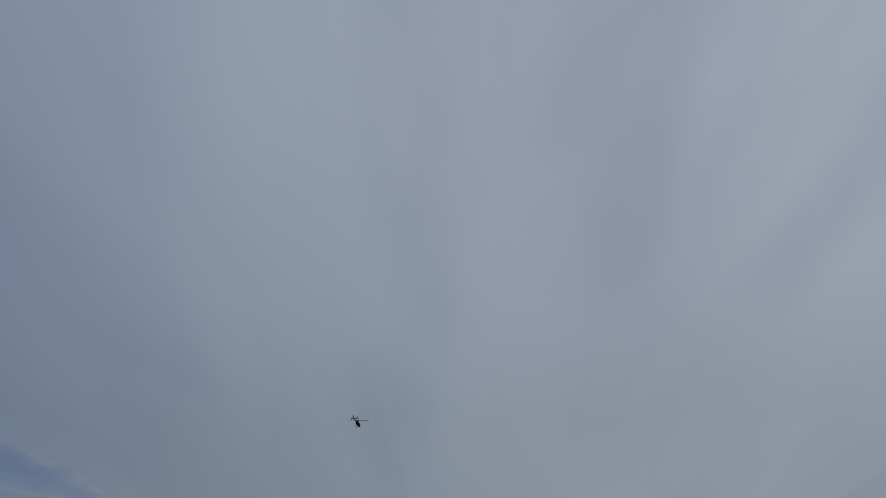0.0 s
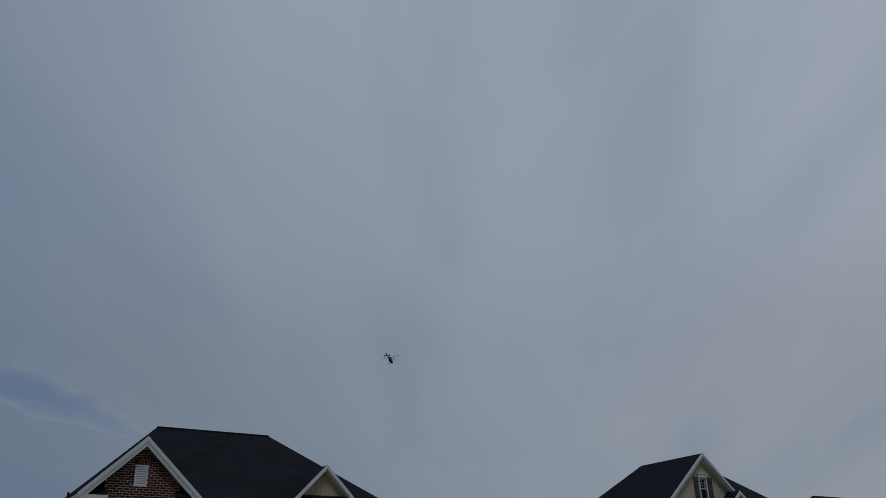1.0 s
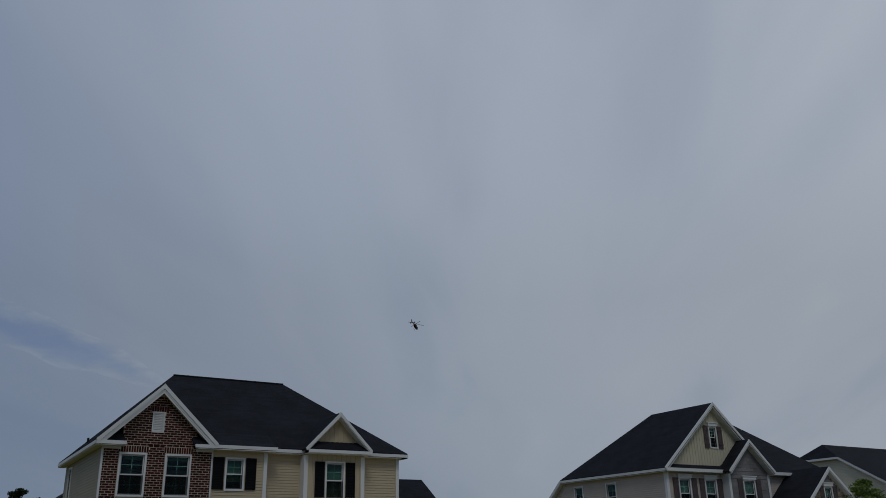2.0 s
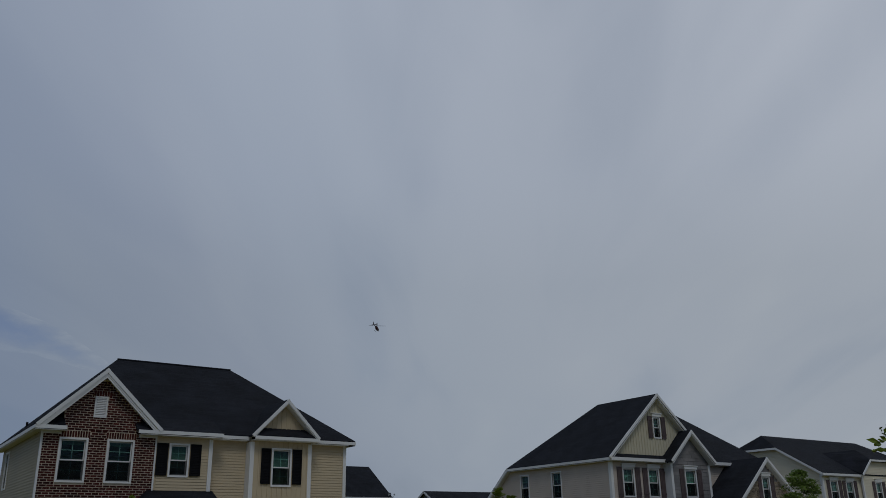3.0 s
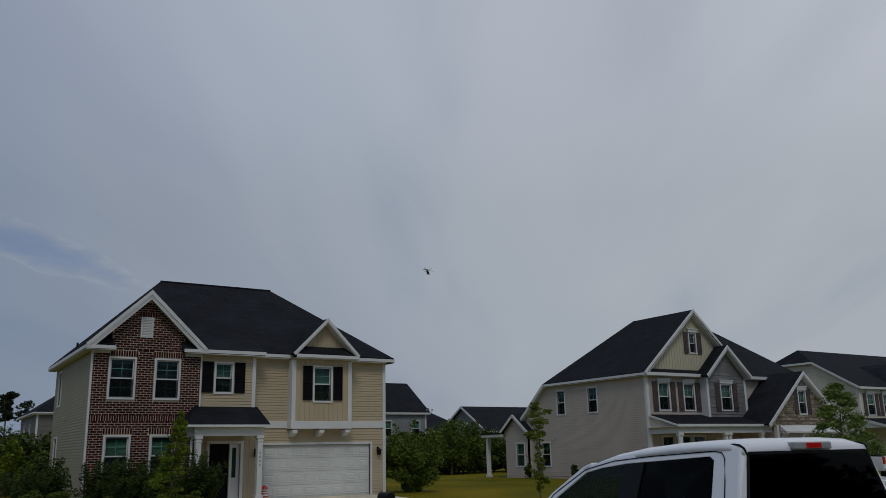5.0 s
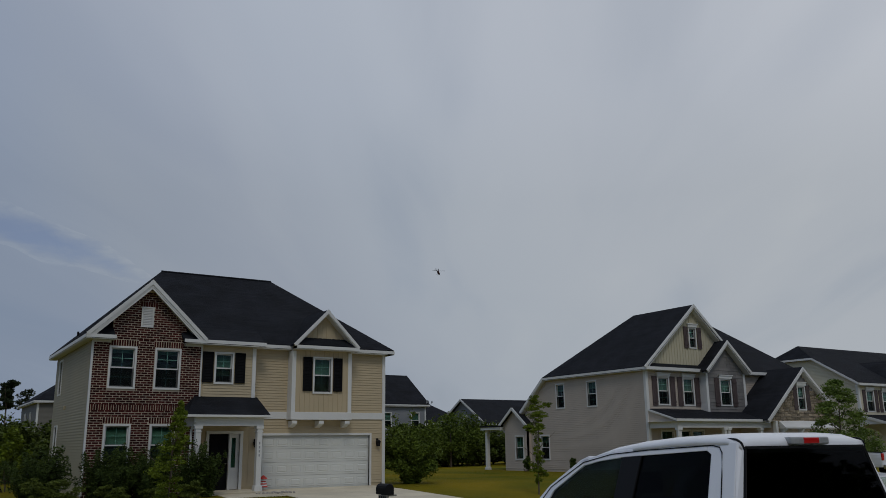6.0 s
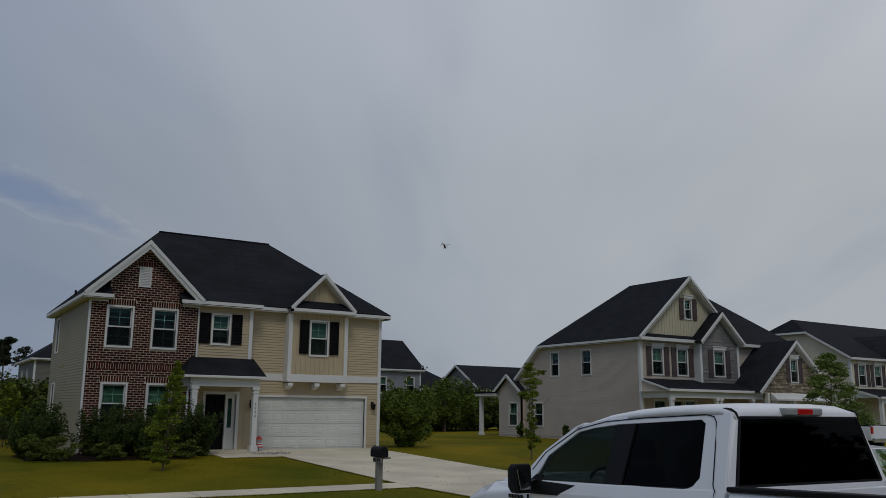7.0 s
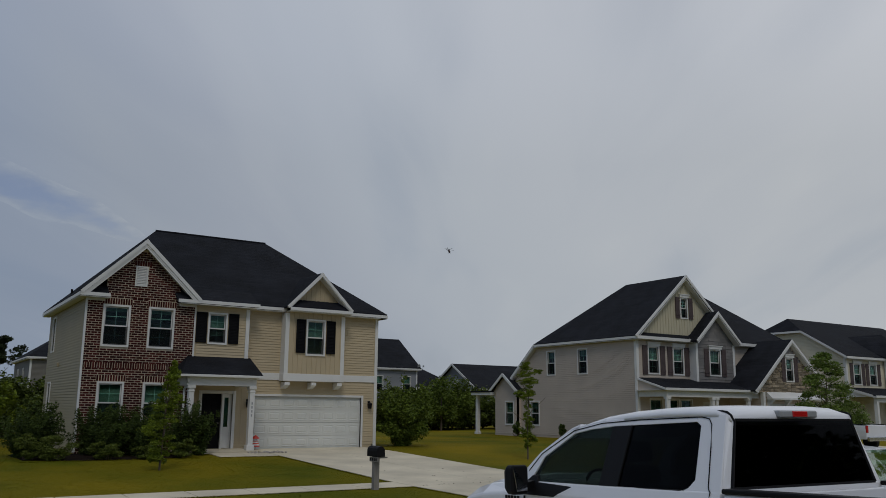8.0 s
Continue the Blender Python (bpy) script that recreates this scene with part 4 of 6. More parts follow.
    for x in (0.14, 3.66, 3.98, 6.72):
        b = Build().box(x - 0.1, x + 0.1, -2.1, -1.9, 0.1, 2.43).box(x - 0.14, x + 0.14, -2.14, -1.86, 0.1, 0.3).box(x - 0.14, x + 0.14, -2.14, -1.86, 2.3, 2.43)
        part("porch_column", b, M_WHITE, h, bevel=0.006)
    part("porch_slab", Build().box(-0.1, 7.6, -2.2, 0, -0.1, 0.1), M_CONCRETE, h)
    part("downspout", Build().tube([(-0.1, -2.25, 2.8), (-0.02, -2.1, 2.55), (-0.02, -2.1, 0.1)], 0.04, 6), M_WHITE, h)
    # stone garage wing
    wp, wh, wr = (10.15, 5.82), 3.50, 3.0
    mW = facing_front(-2.4)
    we = gable_edge((wp[0], wp[1] - 0.14), wh - 0.2, wr - 0.14)
    gw = [(9.82, 10.44, 3.48, 4.78)]
    gd = [(7.9, 12.6, 0, 2.15)]
    b = shell(Build(mW), 7.55, R, 0, 2.8, gd, -0.2)
    for lo, hi in ((2.8, 3.48), (3.48, 4.1), (4.1, 4.78), (4.78, 5.6)):
        shell(b, 7.0, R + 0.6, lo, hi, gw, -0.2, 0, we)
    part("stone_bed", b, M_MORTAR, h)
    b = Build(mW)
    rng = random.Random(9)
    z = 0.0
    while z < 4.55:
        hh = rng.choice((0.07, 0.10, 0.14))
        a, c = (7.55, R) if z < 2.75 else we(z + hh)
        for p, q in spans(max(a, 7.2), min(c, R + 0.4), z, z + hh, gw + [(7.9, 12.6, 0, 2.62)], 0.09):
            u = p
            while u < q - 0.03:
                w = min(rng.uniform(0.16, 0.55), q - u)
                o = rng.uniform(0.025, 0.06)
                r1 = [(u + 0.008, 0, z + 0.008), (u + w - 0.008, 0, z + 0.008), (u + w - 0.008, 0, z + hh - 0.008), (u + 0.008, 0, z + hh - 0.008)]
                r2 = [(u + 0.02, o, z + 0.02), (u + w - 0.02, o, z + 0.016), (u + w - 0.018, o, z + hh - 0.02), (u + 0.02, o, z + hh - 0.018)]
                b.loft([r1, r2])
                u += w
        z += hh
    tops = Build(mW)
    for k in range(6):
        lo = z + 0.18 * k
        a, c = we(lo + 0.18)
        for p, q in spans(a, c, lo, lo + 0.18, gw, 0.09):
            u = p
            while u < q - 0.02:
                w = min(rng.uniform(0.3, 0.8), q - u)
                tops.prism([(u + 0.004, 0.0, lo), (u + 0.004, 0.03, lo), (u + 0.004, 0.01, lo + 0.18), (u + 0.004, 0, lo + 0.18)], (w - 0.008, 0, 0))
                u += w
    part("shake", tops, M_SHAKE, h, "grey shake in the wing's gable", kind="stuff", tidy=False)
    part("stonework", b, M_STONE, h, "tan ledgestone veneer", kind="stuff", tidy=False)
    window(h, mW, *gw[0], blind=0.4, header=True)
    shutter(h, mW, 9.36, 9.70, 3.42, 4.84, M_BROWN, True)
    shutter(h, mW, 10.56, 10.90, 3.42, 4.84, M_BROWN, True)
    b = Build(mW)
    b.prism([(7.8, 0.0, 2.85), (7.8, 0.0, 2.45), (7.8, 0.45, 2.45)], (4.9, 0, 0)).box(7.8, 12.7, 0.02, 0.48, 2.38, 2.47)
    part("garage_canopy", b, M_WHITE, h)
    for u in (8.0, 9.6, 11.2, 12.5):
        part("bracket", Build(mW).prism([(u - 0.1, 0.0, 2.38), (u - 0.1, 0.4, 2.38), (u - 0.1, 0.06, 2.0), (u - 0.1, 0.0, 2.0)], (0.2, 0, 0)), M_WHITE, h)
    garage_door(h, mW, 7.9, 12.6, 2.15, 4, 8)
    siding(h, facing_left(7.55), -2.4, 0, 0, 2.8, [], M_GREIGE)
    part("corner_trim", Build(mW).box(7.49, 7.68, -0.14, 0.075, 0.0, 2.8), M_WHITE, h, bevel=0.005)
    part("wall", shell(Build(facing_right(R)), -2.4, 0, 0, 2.8, []), M_GREIGE, h)
    b = Build()
    gable_roof(b, (wp[0], wp[1] + 0.1), wh + 0.08, wr + 0.05, -2.68, 1.6)
    parts("wing_roof", b, M_SHINGLE, h)
    b = Build()
    rakes(b, wp, wh + 0.06, wr + 0.03, -2.70, 0.05, 0.14, 0.0)
    for s in (-1, 1):
        b.bar((wp[0], -2.55, wp[1] - 0.14), (wp[0] + s * wh, -2.55, wp[1] - wr - 0.14), 0.3, 0.03)
    parts("rake_board", b, M_WHITE, h)
    # rear bay with its small gable, and the covered patio beside it
    mP = facing_left(-0.30)
    rp, rh, rri = (11.60, 4.02), 1.55, 1.15
    re = gable_edge((rp[0], rp[1] - 0.1), rh - 0.1, rri - 0.05)
    rw = [(10.75, 11.55, 0.75, 2.15)]
    b = shell(Build(mP), 10.3, 12.75, 0, 2.75, rw)
    shell(b, 10.3, 13.1, 2.75, 3.85, [], -0.16, 0, re)
    wall = part("rear_wall", b, M_GREIGE, h, weld=True)
    sd = Build(mP)
    laps(sd, 10.4, 12.7, 0.135, 2.75, rw, 0.108)
    laps(sd, 10.3, 13.0, 2.75, 3.85, [], 0.108, re)
    part("siding", sd, M_GREIGE, wall, kind="stuff", tidy=False)
    for s in rw:
        window(h, mP, *s, blind=0.5)
    siding(h, facing_front(10.3), -0.3, 0.0, 0, 2.8, [], M_GREIGE)
    b = Build()
    for s in (-1, 1):
        roof_sheet(b, (-0.55, rp[0], rp[1]), (-0.55, rp[0] + s * rh, rp[1] - rri), (4.0, rp[0] + s * rh, rp[1] - rri), (4.0, rp[0], rp[1]))
    parts("rear_roof", b, M_SHINGLE, h)
    b = Build()
    for s in (-1, 1):
        b.bar((-0.57, rp[0], rp[1] - 0.08), (-0.57, rp[0] + s * rh, rp[1] - rri - 0.08), 0.05, 0.17)
    b.box(-0.57, 3.5, 12.9, 15.2, 2.62, 2.80)
    parts("patio_beam", b, M_WHITE, h)
    part("patio_roof", Build().box(-0.62, 3.5, 12.9, 15.25, 2.80, 2.9), M_SHINGLE, h)
    part("patio_column", Build().box(-0.35, -0.12, 14.75, 14.98, 0, 2.62).box(-0.4, -0.07, 14.7, 15.03, 0, 0.15), M_WHITE, h, bevel=0.008)
    part("patio_wall", Build().box(2.5, 2.6, 12.7, 15.2, 0, 2.7), M_GREIGE, h)
    return h


def cream_house():
    """The next house along the street."""
    X, Y = 46.1, 2.75
    h = thing("house", X, Y, 0, "two-storey cream house with charcoal shingle roof and brown shutters", "house")
    E, R, B = 5.76, 18.0, 10.2
    mL, mF = facing_left(0.0), facing_front(0.0)
    prof = lambda z: (max(0.0, (z + 0.12 - E) * 1.62 - 0.3), min(B, B + 0.3 - (z + 0.12 - E) * 1.62))
    b = shell(Build(mL), 0, B, 0, E - 0.1, [])
    shell(b, 0, B, E - 0.1, 7.72, [], edge=prof)
    wall = part("wall", b, M_BUTTER, h, "pale yellow lapped siding", weld=True)
    sd = Build(mL)
    laps(sd, 0.1, B, 0.15, E - 0.1, [], 0.108)
    laps(sd, 0, B, E - 0.1, 7.7, [], 0.108, prof)
    part("siding", sd, M_BUTTER, wall, kind="stuff", tidy=False)
    fr = [(0.95, 1.80, 3.75, 5.20), (3.0, 3.85, 3.75, 5.20)]
    b = shell(Build(mF), 0, R, 0, E - 0.1, fr)
    wall = part("wall", b, M_BUTTER, h, weld=True)
    sd = Build(mF)
    laps(sd, 0.1, R, 0.15, E - 0.1, fr, 0.108)
    part("siding", sd, M_BUTTER, wall, kind="stuff", tidy=False)
    for s in fr:
        window(h, mF, *s, header=True)
    for a in (0.42, 1.95, 2.46, 4.0):
        shutter(h, mF, a, a + 0.38, 3.66, 5.28, M_BROWN, True)
    part("wall", shell(Build(facing_back(B)), 0, R, 0, E, []), M_BUTTER, h)
    part("wall", shell(Build(facing_right(R)), 0, B, 0, E, []), M_BUTTER, h)
    parts("corner_trim", Build(mF).box(-0.045, 0.14, -0.14, 0.045, 0.05, E - 0.1), M_WHITE, h)
    # added dark panel that keeps the rooms behind the windows black
    part("dark_backing", Build().box(0.3, R - 0.3, 1.2, 1.3, 0.1, E - 0.25), M_ROOM, h)
    # half-hipped roof
    rz, ry, xr = 9.0, 5.2, 0.9
    cz = 7.88
    fy = lambda z: -0.3 + (z - E) * (ry + 0.3) / (rz - E)
    b = Build()
    x0, x1 = -0.3, R + 0.3
    roof_sheet(b, (x0, -0.3, E), (x1, -0.3, E), (x1 - 4, ry, rz), (xr, ry, rz), (x0, fy(cz), cz))
    roof_sheet(b, (x0, B + 0.3, E), (x1, B + 0.3, E), (x1 - 4, ry, rz), (xr, ry, rz), (x0, 2 * ry - fy(cz), cz))
    roof_sheet(b, (x0, fy(cz), cz), (x0, 2 * ry - fy(cz), cz), (xr, ry, rz))
    roof_sheet(b, (x1, -0.3, E), (x1, B + 0.3, E), (x1 - 4, ry, rz))
    parts("roof", b, M_SHINGLE, h, "charcoal half-hipped shingle roof")
    b = Build()
    b.bar((x0, -0.3, E - 0.1), (x0, fy(cz), cz - 0.1), 0.05, 0.15).bar((x0, fy(cz), cz - 0.1), (x0, 2 * ry - fy(cz), cz - 0.1), 0.05, 0.15)
    b.bar((x0, B + 0.3, E - 0.1), (x0, 2 * ry - fy(cz), cz - 0.1), 0.05, 0.15).bar((x0, -0.33, E - 0.1), (4.85, -0.33, E - 0.1), 0.05, 0.16)
    b.box(x0, 5.2, -0.3, 0, E - 0.22, E - 0.2)
    parts("fascia", b, M_WHITE, h)
    # front wing with a hipped gable
    mW = facing_front(-0.25)
    ww = [(6.62, 7.32, 3.75, 5.2)]
    hip = lambda z: (4.85, 10.1) if z < E else (4.85 + (z - E) * 1.25, 10.1 - (z - E) * 1.25)
    b = shell(Build(mW), 4.85, 10.1, 0, E, ww)
    shell(b, 4.85, 10.1, E, 6.75, [], edge=hip)
    wall = part("wing_wall", b, M_BUTTER, h, weld=True)
    sd = laps(Build(mW), 4.95, 10.0, 0.15, E, ww, 0.108)
    laps(sd, 4.85, 10.1, E, 6.75, [], 0.108, hip)
    part("siding", sd, M_BUTTER, wall, kind="stuff", tidy=False)
    part("wing_wall", shell(Build(facing_left(4.85)), -0.25, 0, 0, E, []), M_BUTTER, h)
    part("corner_trim", Build(mW).box(4.82, 4.98, -0.1, 0.03, 0.05, E - 0.1), M_WHITE, h)
    window(h, mW, *ww[0], header=True)
    for a in (6.08, 7.48):
        shutter(h, mW, a, a + 0.38, 3.66, 5.28, M_BROWN, True)
    b = Build()
    roof_sheet(b, (4.55, -0.55, E), (4.55, 3.5, E + 1.8), (6.6, 3.5, 7.75), (6.75, 1.0, 7.75), (5.95, -0.55, 6.90))
    roof_sheet(b, (5.95, -0.55, 6.90), (9.0, -0.55, 6.90), (8.2, 1.0, 7.75), (6.75, 1.0, 7.75))
    roof_sheet(b, (10.4, -0.55, E), (10.4, 3.5, E), (8.2, 3.5, 7.75), (8.2, 1.0, 7.75), (9.0, -0.55, 6.90))
    roof_sheet(b, (6.75, 1.0, 7.75), (8.2, 1.0, 7.75), (8.2, 3.5, 7.75), (6.6, 3.5, 7.75))
    parts("wing_roof", b, M_SHINGLE, h)
    b = Build().bar((4.55, -0.57, E - 0.06), (5.95, -0.57, 6.84), 0.05, 0.14).bar((5.95, -0.57, 6.82), (9.0, -0.57, 6.82), 0.05, 0.14).bar((10.4, -0.57, E - 0.06), (9.0, -0.57, 6.84), 0.05, 0.14)
    parts("rake_board", b, M_WHITE, h)
    # porch
    b = Build()
    roof_sheet(b, (-0.25, -2.25, 2.88), (5.2, -2.25, 2.88), (5.2, 0.0, 3.48), (0.1, 0.0, 3.48))
    parts("porch_roof", b, M_SHINGLE, h)
    b = Build().bar((-0.28, -2.28, 2.8), (5.2, -2.28, 2.8), 0.07, 0.16).bar((0, -2, 2.58), (5.2, -2, 2.58), 0.22, 0.34).bar((-0.2, -2.2, 2.78), (0, 0, 3.38), 0.06, 0.18)
    b.prism([(0.0, -2.0, 2.78), (0.0, 0.0, 2.78), (0.0, 0.0, 3.36)], (0.12, 0, 0))
    parts("porch_beam", b, M_WHITE, h)
    for x in (0.15, 2.6, 5.0):
        part("porch_column", Build().box(x - 0.12, x + 0.12, -2.12, -1.88, 0, 2.42).box(x - 0.16, x + 0.16, -2.16, -1.84, 0, 0.25), M_WHITE, h)
    part("ceiling", Build().box(0.1, R, 0.2, B, E - 0.2, E - 0.12), M_ROOM, h)
    return h


def hip_house(x, y, w, d, eave, ridge, run, wall_m, label, windows=(), sides=(), rz=0):
    """A plainer house seen over the gardens: hipped roof, siding, windows (u0, u1, z0, z1)."""
    h = thing("house", x, y, 0, label, "house", rz=rz)
    mF, mL = facing_front(0.0), facing_left(0.0)
    siding(h, mF, 0, w, 0, eave - 0.1, windows, wall_m)
    siding(h, mL, 0, d, 0, eave - 0.1, sides, wall_m)
    part("wall", shell(Build(facing_right(w)), 0, d, 0, eave - 0.1, []), wall_m, h)
    part("wall", shell(Build(facing_back(d)), 0, w, 0, eave - 0.1, []), wall_m, h)
    for s in windows:
        window(h, mF, *s)
    for s in sides:
        window(h, mL, *s)
    o = 0.35
    left, right = run
    a, b_, c, e = (-o, -o, eave), (w + o, -o, eave), (w + o, d + o, eave), (-o, d + o, eave)
    r0, r1 = (left - o, d / 2, ridge), (w + o - right, d / 2, ridge)
    b = Build()
    roof_sheet(b, a, b_, r1, r0)
    roof_sheet(b, c, e, r0, r1)
    if right > 0:
        roof_sheet(b, b_, c, r1)
    if left > 0:
        roof_sheet(b, e, a, r0)
    else:
        slope = (d / 2) / (ridge - eave)
        part("gable_face", shell(Build(mL), 0, d, eave - 0.1, ridge - 0.25, [], edge=lambda z: ((z - eave + 0.1) * slope, d - (z - eave + 0.1) * slope)), wall_m, h)
        rk = Build().bar((-o, -o, eave - 0.1), (-o, d / 2, ridge - 0.1), 0.05, 0.2).bar((-o, d + o, eave - 0.1), (-o, d / 2, ridge - 0.1), 0.05, 0.2)
        parts("rake_board", rk, M_WHITE, h)
        part("gable_window", Build(mL).box(d / 2 - 0.9, d / 2 + 0.2, 0.02, 0.05, eave + 0.3, eave + 1.0), M_WHITE, h)
    parts("roof", b, M_SHINGLE, h, "charcoal shingle roof")
    b = Build()
    for p, q in ((a, b_), (b_, c), (c, e)) + (((e, a),) if left > 0 else ()):
        b.bar(Vector(p) - Vector((0, 0, 0.08)), Vector(q) - Vector((0, 0, 0.08)), 0.05, 0.13)
    b.box(-o, w + o, -o, d + o, eave - 0.22, eave - 0.19)
    parts("fascia", b, M_WHITE, h)
    parts("corner_trim", Build().box(-0.03, 0.135, -0.03, 0.135, 0, eave - 0.1).box(w - 0.12, w + 0.03, -0.03, 0.135, 0, eave - 0.1), M_WHITE, h)
    return h


# ---- ground ----
def ground_z(y):
    """The gardens fall gently to the street and rise again to the near side."""
    pts = [(-60, 0.10), (-36, 0.02), (-33, -0.015), (-24.2, -0.33), (-24.1, -0.37), (-23.9, -0.50), (-20, -0.44), (-16.85, -0.55), (-16.7, -0.43), (-13.1, -0.40), (-11.6, -0.37), (-2.0, -0.03), (0, 0.0), (400, 0.0)]
    for (a, za), (b, zb) in zip(pts, pts[1:]):
        if a <= y <= b:
            return za + (zb - za) * (y - a) / (b - a)
    return pts[0][1] if y < pts[0][0] else pts[-1][1]


def strip(b, x0, x1, ys, lift=0.0, nx=1):
    for y0, y1 in zip(ys, ys[1:]):
        for i in range(nx):
            a, c = x0 + (x1 - x0) * i / nx, x0 + (x1 - x0) * (i + 1) / nx
            b.face((a, y0, ground_z(y0) + lift), (c, y0, ground_z(y0) + lift), (c, y1, ground_z(y1) + lift), (a, y1, ground_z(y1) + lift))
    return b


GY = [-2500, -60, -36, -33, -24.2, -24.1, -23.9, -20, -16.85, -16.7, -13.1, -11.6, -8, -5, -2, 0, 30, 2500]
land = Build()
for a, c in ((-2500, -60), (-60, 90), (90, 2500)):
    strip(land, a, c, GY)
ground = part("ground", land, M_LAWN, None, "yellow-green lawn and yards", "structure", tidy=False)
tagged(ground, category="ground")
road = part("road", strip(Build(), -150, 200, [-23.9, -20, -16.85], 0.005), M_ASPHALT, None, "grey asphalt street", "structure", tidy=False)
tagged(road, category="road")


def slabs(name, x0, x1, ys, label, category, step_x=None):
    """Concrete slabs with joints between; each one is a piece."""
    top = thing(name, 0, 0, 0, label, category, kind="structure")
    xs = [x0, x1] if step_x is None else [x0 + (x1 - x0) * k / round((x1 - x0) / step_x) for k in range(round((x1 - x0) / step_x) + 1)]
    for a, c in zip(xs, xs[1:]):
        for lo, hi in zip(ys, ys[1:]):
            b = Build()
            g = 0.012
            r = lambda d, l: [(a + d, lo + d, ground_z(lo) + l), (c - d, lo + d, ground_z(lo) + l), (c - d, hi - d, ground_z(hi) + l), (a + d, hi - d, ground_z(hi) + l)]
            b.loft([r(g, -0.08), r(g, 0.022), r(g + 0.012, 0.03)])
            part("slab", b, M_CONCRETE, top)
    return top


slabs("driveway", -0.2, 5.05, [-16.7, -14.9, -13.1, -12.0, -8.6, -5.6, -2.6, -0.02], "pale broom-finished concrete driveway", "driveway", 2.63)
slabs("pavement", -40, -0.21, [-13.1, -12.0], "pale concrete pavement along the street", "pavement", 1.5)
slabs("pavement", 5.06, 60, [-13.1, -12.0], "pale concrete pavement along the street", "pavement", 1.5)
slabs("garden_path", -2.4, -0.22, [-3.4, -2.0], "pale concrete path to the porch", "path", 1.1)
slabs("driveway", 29.7, 34.6, [-16.7, -14.9, -13.1, -12.0, -8.6, -5.6, -2.45], "pale concrete driveway of the stone garage", "driveway", 2.45)
slabs("driveway", 52.0, 57.0, [-16.7, -14.9, -13.1, -12.0, -8.6, -5.6, -2.6, 1.4], "pale concrete driveway beside the cream house", "driveway", 2.5)
slabs("driveway", -9.6, 0.0, [-34.5, -31.0, -27.5, -24.1], "pale concrete driveway under the pickup", "driveway", 3.2)
kerb = Build()
for y, z in ((-16.78, -0.42), (-24.0, -0.36)):
    kerb.prism([(-150, y - 0.08, z - 0.2), (-150, y + 0.08, z - 0.2), (-150, y + 0.08, z), (-150, y - 0.05, z - 0.005)], (350, 0, 0))
tagged(part("kerb", kerb, M_CONCRETE, None, "low concrete kerb", "structure"), category="kerb")
bed = Build()
ring = [(-8.9, -0.6), (-8.7, -2.9), (-7.0, -3.5), (-4.3, -3.4), (-3.4, -2.7), (-3.42, -0.5), (-6.8, -0.5)]
bed.prism([(x, y, ground_z(y) - 0.05) for x, y in ring], (0, 0, 0.062))
tagged(part("mulch_bed", bed, M_MULCH, None, "dark mulch bed under the shrubs", "structure"), category="flower bed")


def grass(name, x0, x1, y0, y1, count, seed, avoid=(), low=0.006, high=0.014):
    rng = np.random.RandomState(seed)
    x, y = rng.uniform(x0, x1, count), rng.uniform(y0, y1, count)
    keep = np.ones(count, bool)
    for a, c, lo, hi in avoid:
        keep &= ~((x > a) & (x < c) & (y > lo) & (y < hi))
    x, y = x[keep], y[keep]
    n = len(x)
    z = np.array([ground_z(v) for v in y])
    turn, tall, lean = rng.uniform(0, math.tau, n), rng.uniform(low, high, n), rng.normal(0, 0.06, (n, 2))
    w = 0.016
    v = np.empty((n, 3, 3))
    v[:, 0] = np.stack([x - w * np.cos(turn), y - w * np.sin(turn), z - 0.01], 1)
    v[:, 1] = np.stack([x + w * np.cos(turn), y + w * np.sin(turn), z - 0.01], 1)
    v[:, 2] = np.stack([x + lean[:, 0], y + lean[:, 1], z + tall], 1)
    me = bpy.data.meshes.new(name)
    me.from_pydata(v.reshape(-1, 3).tolist(), [], np.arange(3 * n).reshape(-1, 3).tolist())
    me.materials.append(M_GRASS)
    return tagged(new(name, me), "short yellowing lawn grass", "grass", kind="stuff")


paved = [(-0.25, 5.1, -17, 0.1), (-60, 60, -13.12, -11.98), (-2.45, -0.2, -3.45, -1.9), (-8.8, -3.4, -3.3, -0.4), (-6.9, 5.7, -0.5, 8.3), (29.6, 34.7, -17, 0)]
grass("grass", -11, -0.2, -16.6, 0, 70000, 1, paved)
grass("grass", 5.0, 22, -16.6, 14, 80000, 2, paved)
grass("grass", -16, -6.8, 0, 16, 25000, 3, paved)
# longer uncut blades along the paving's edges
for i, (x0, x1, y0, y1) in enumerate(((-14, -0.2, -12.06, -11.93), (-14, -0.2, -13.17, -13.06), (5.02, 16, -12.06, -11.93), (-0.28, -0.16, -16.6, -2.0), (5.0, 5.1, -16.6, -0.4), (-8.9, -3.2, -3.62, -3.3), (-2.5, -0.2, -3.5, -3.36))):
    grass("edge_grass", x0, x1, y0, y1, int(300 * max(x1 - x0, y1 - y0)), 20 + i, low=0.010, high=0.034)


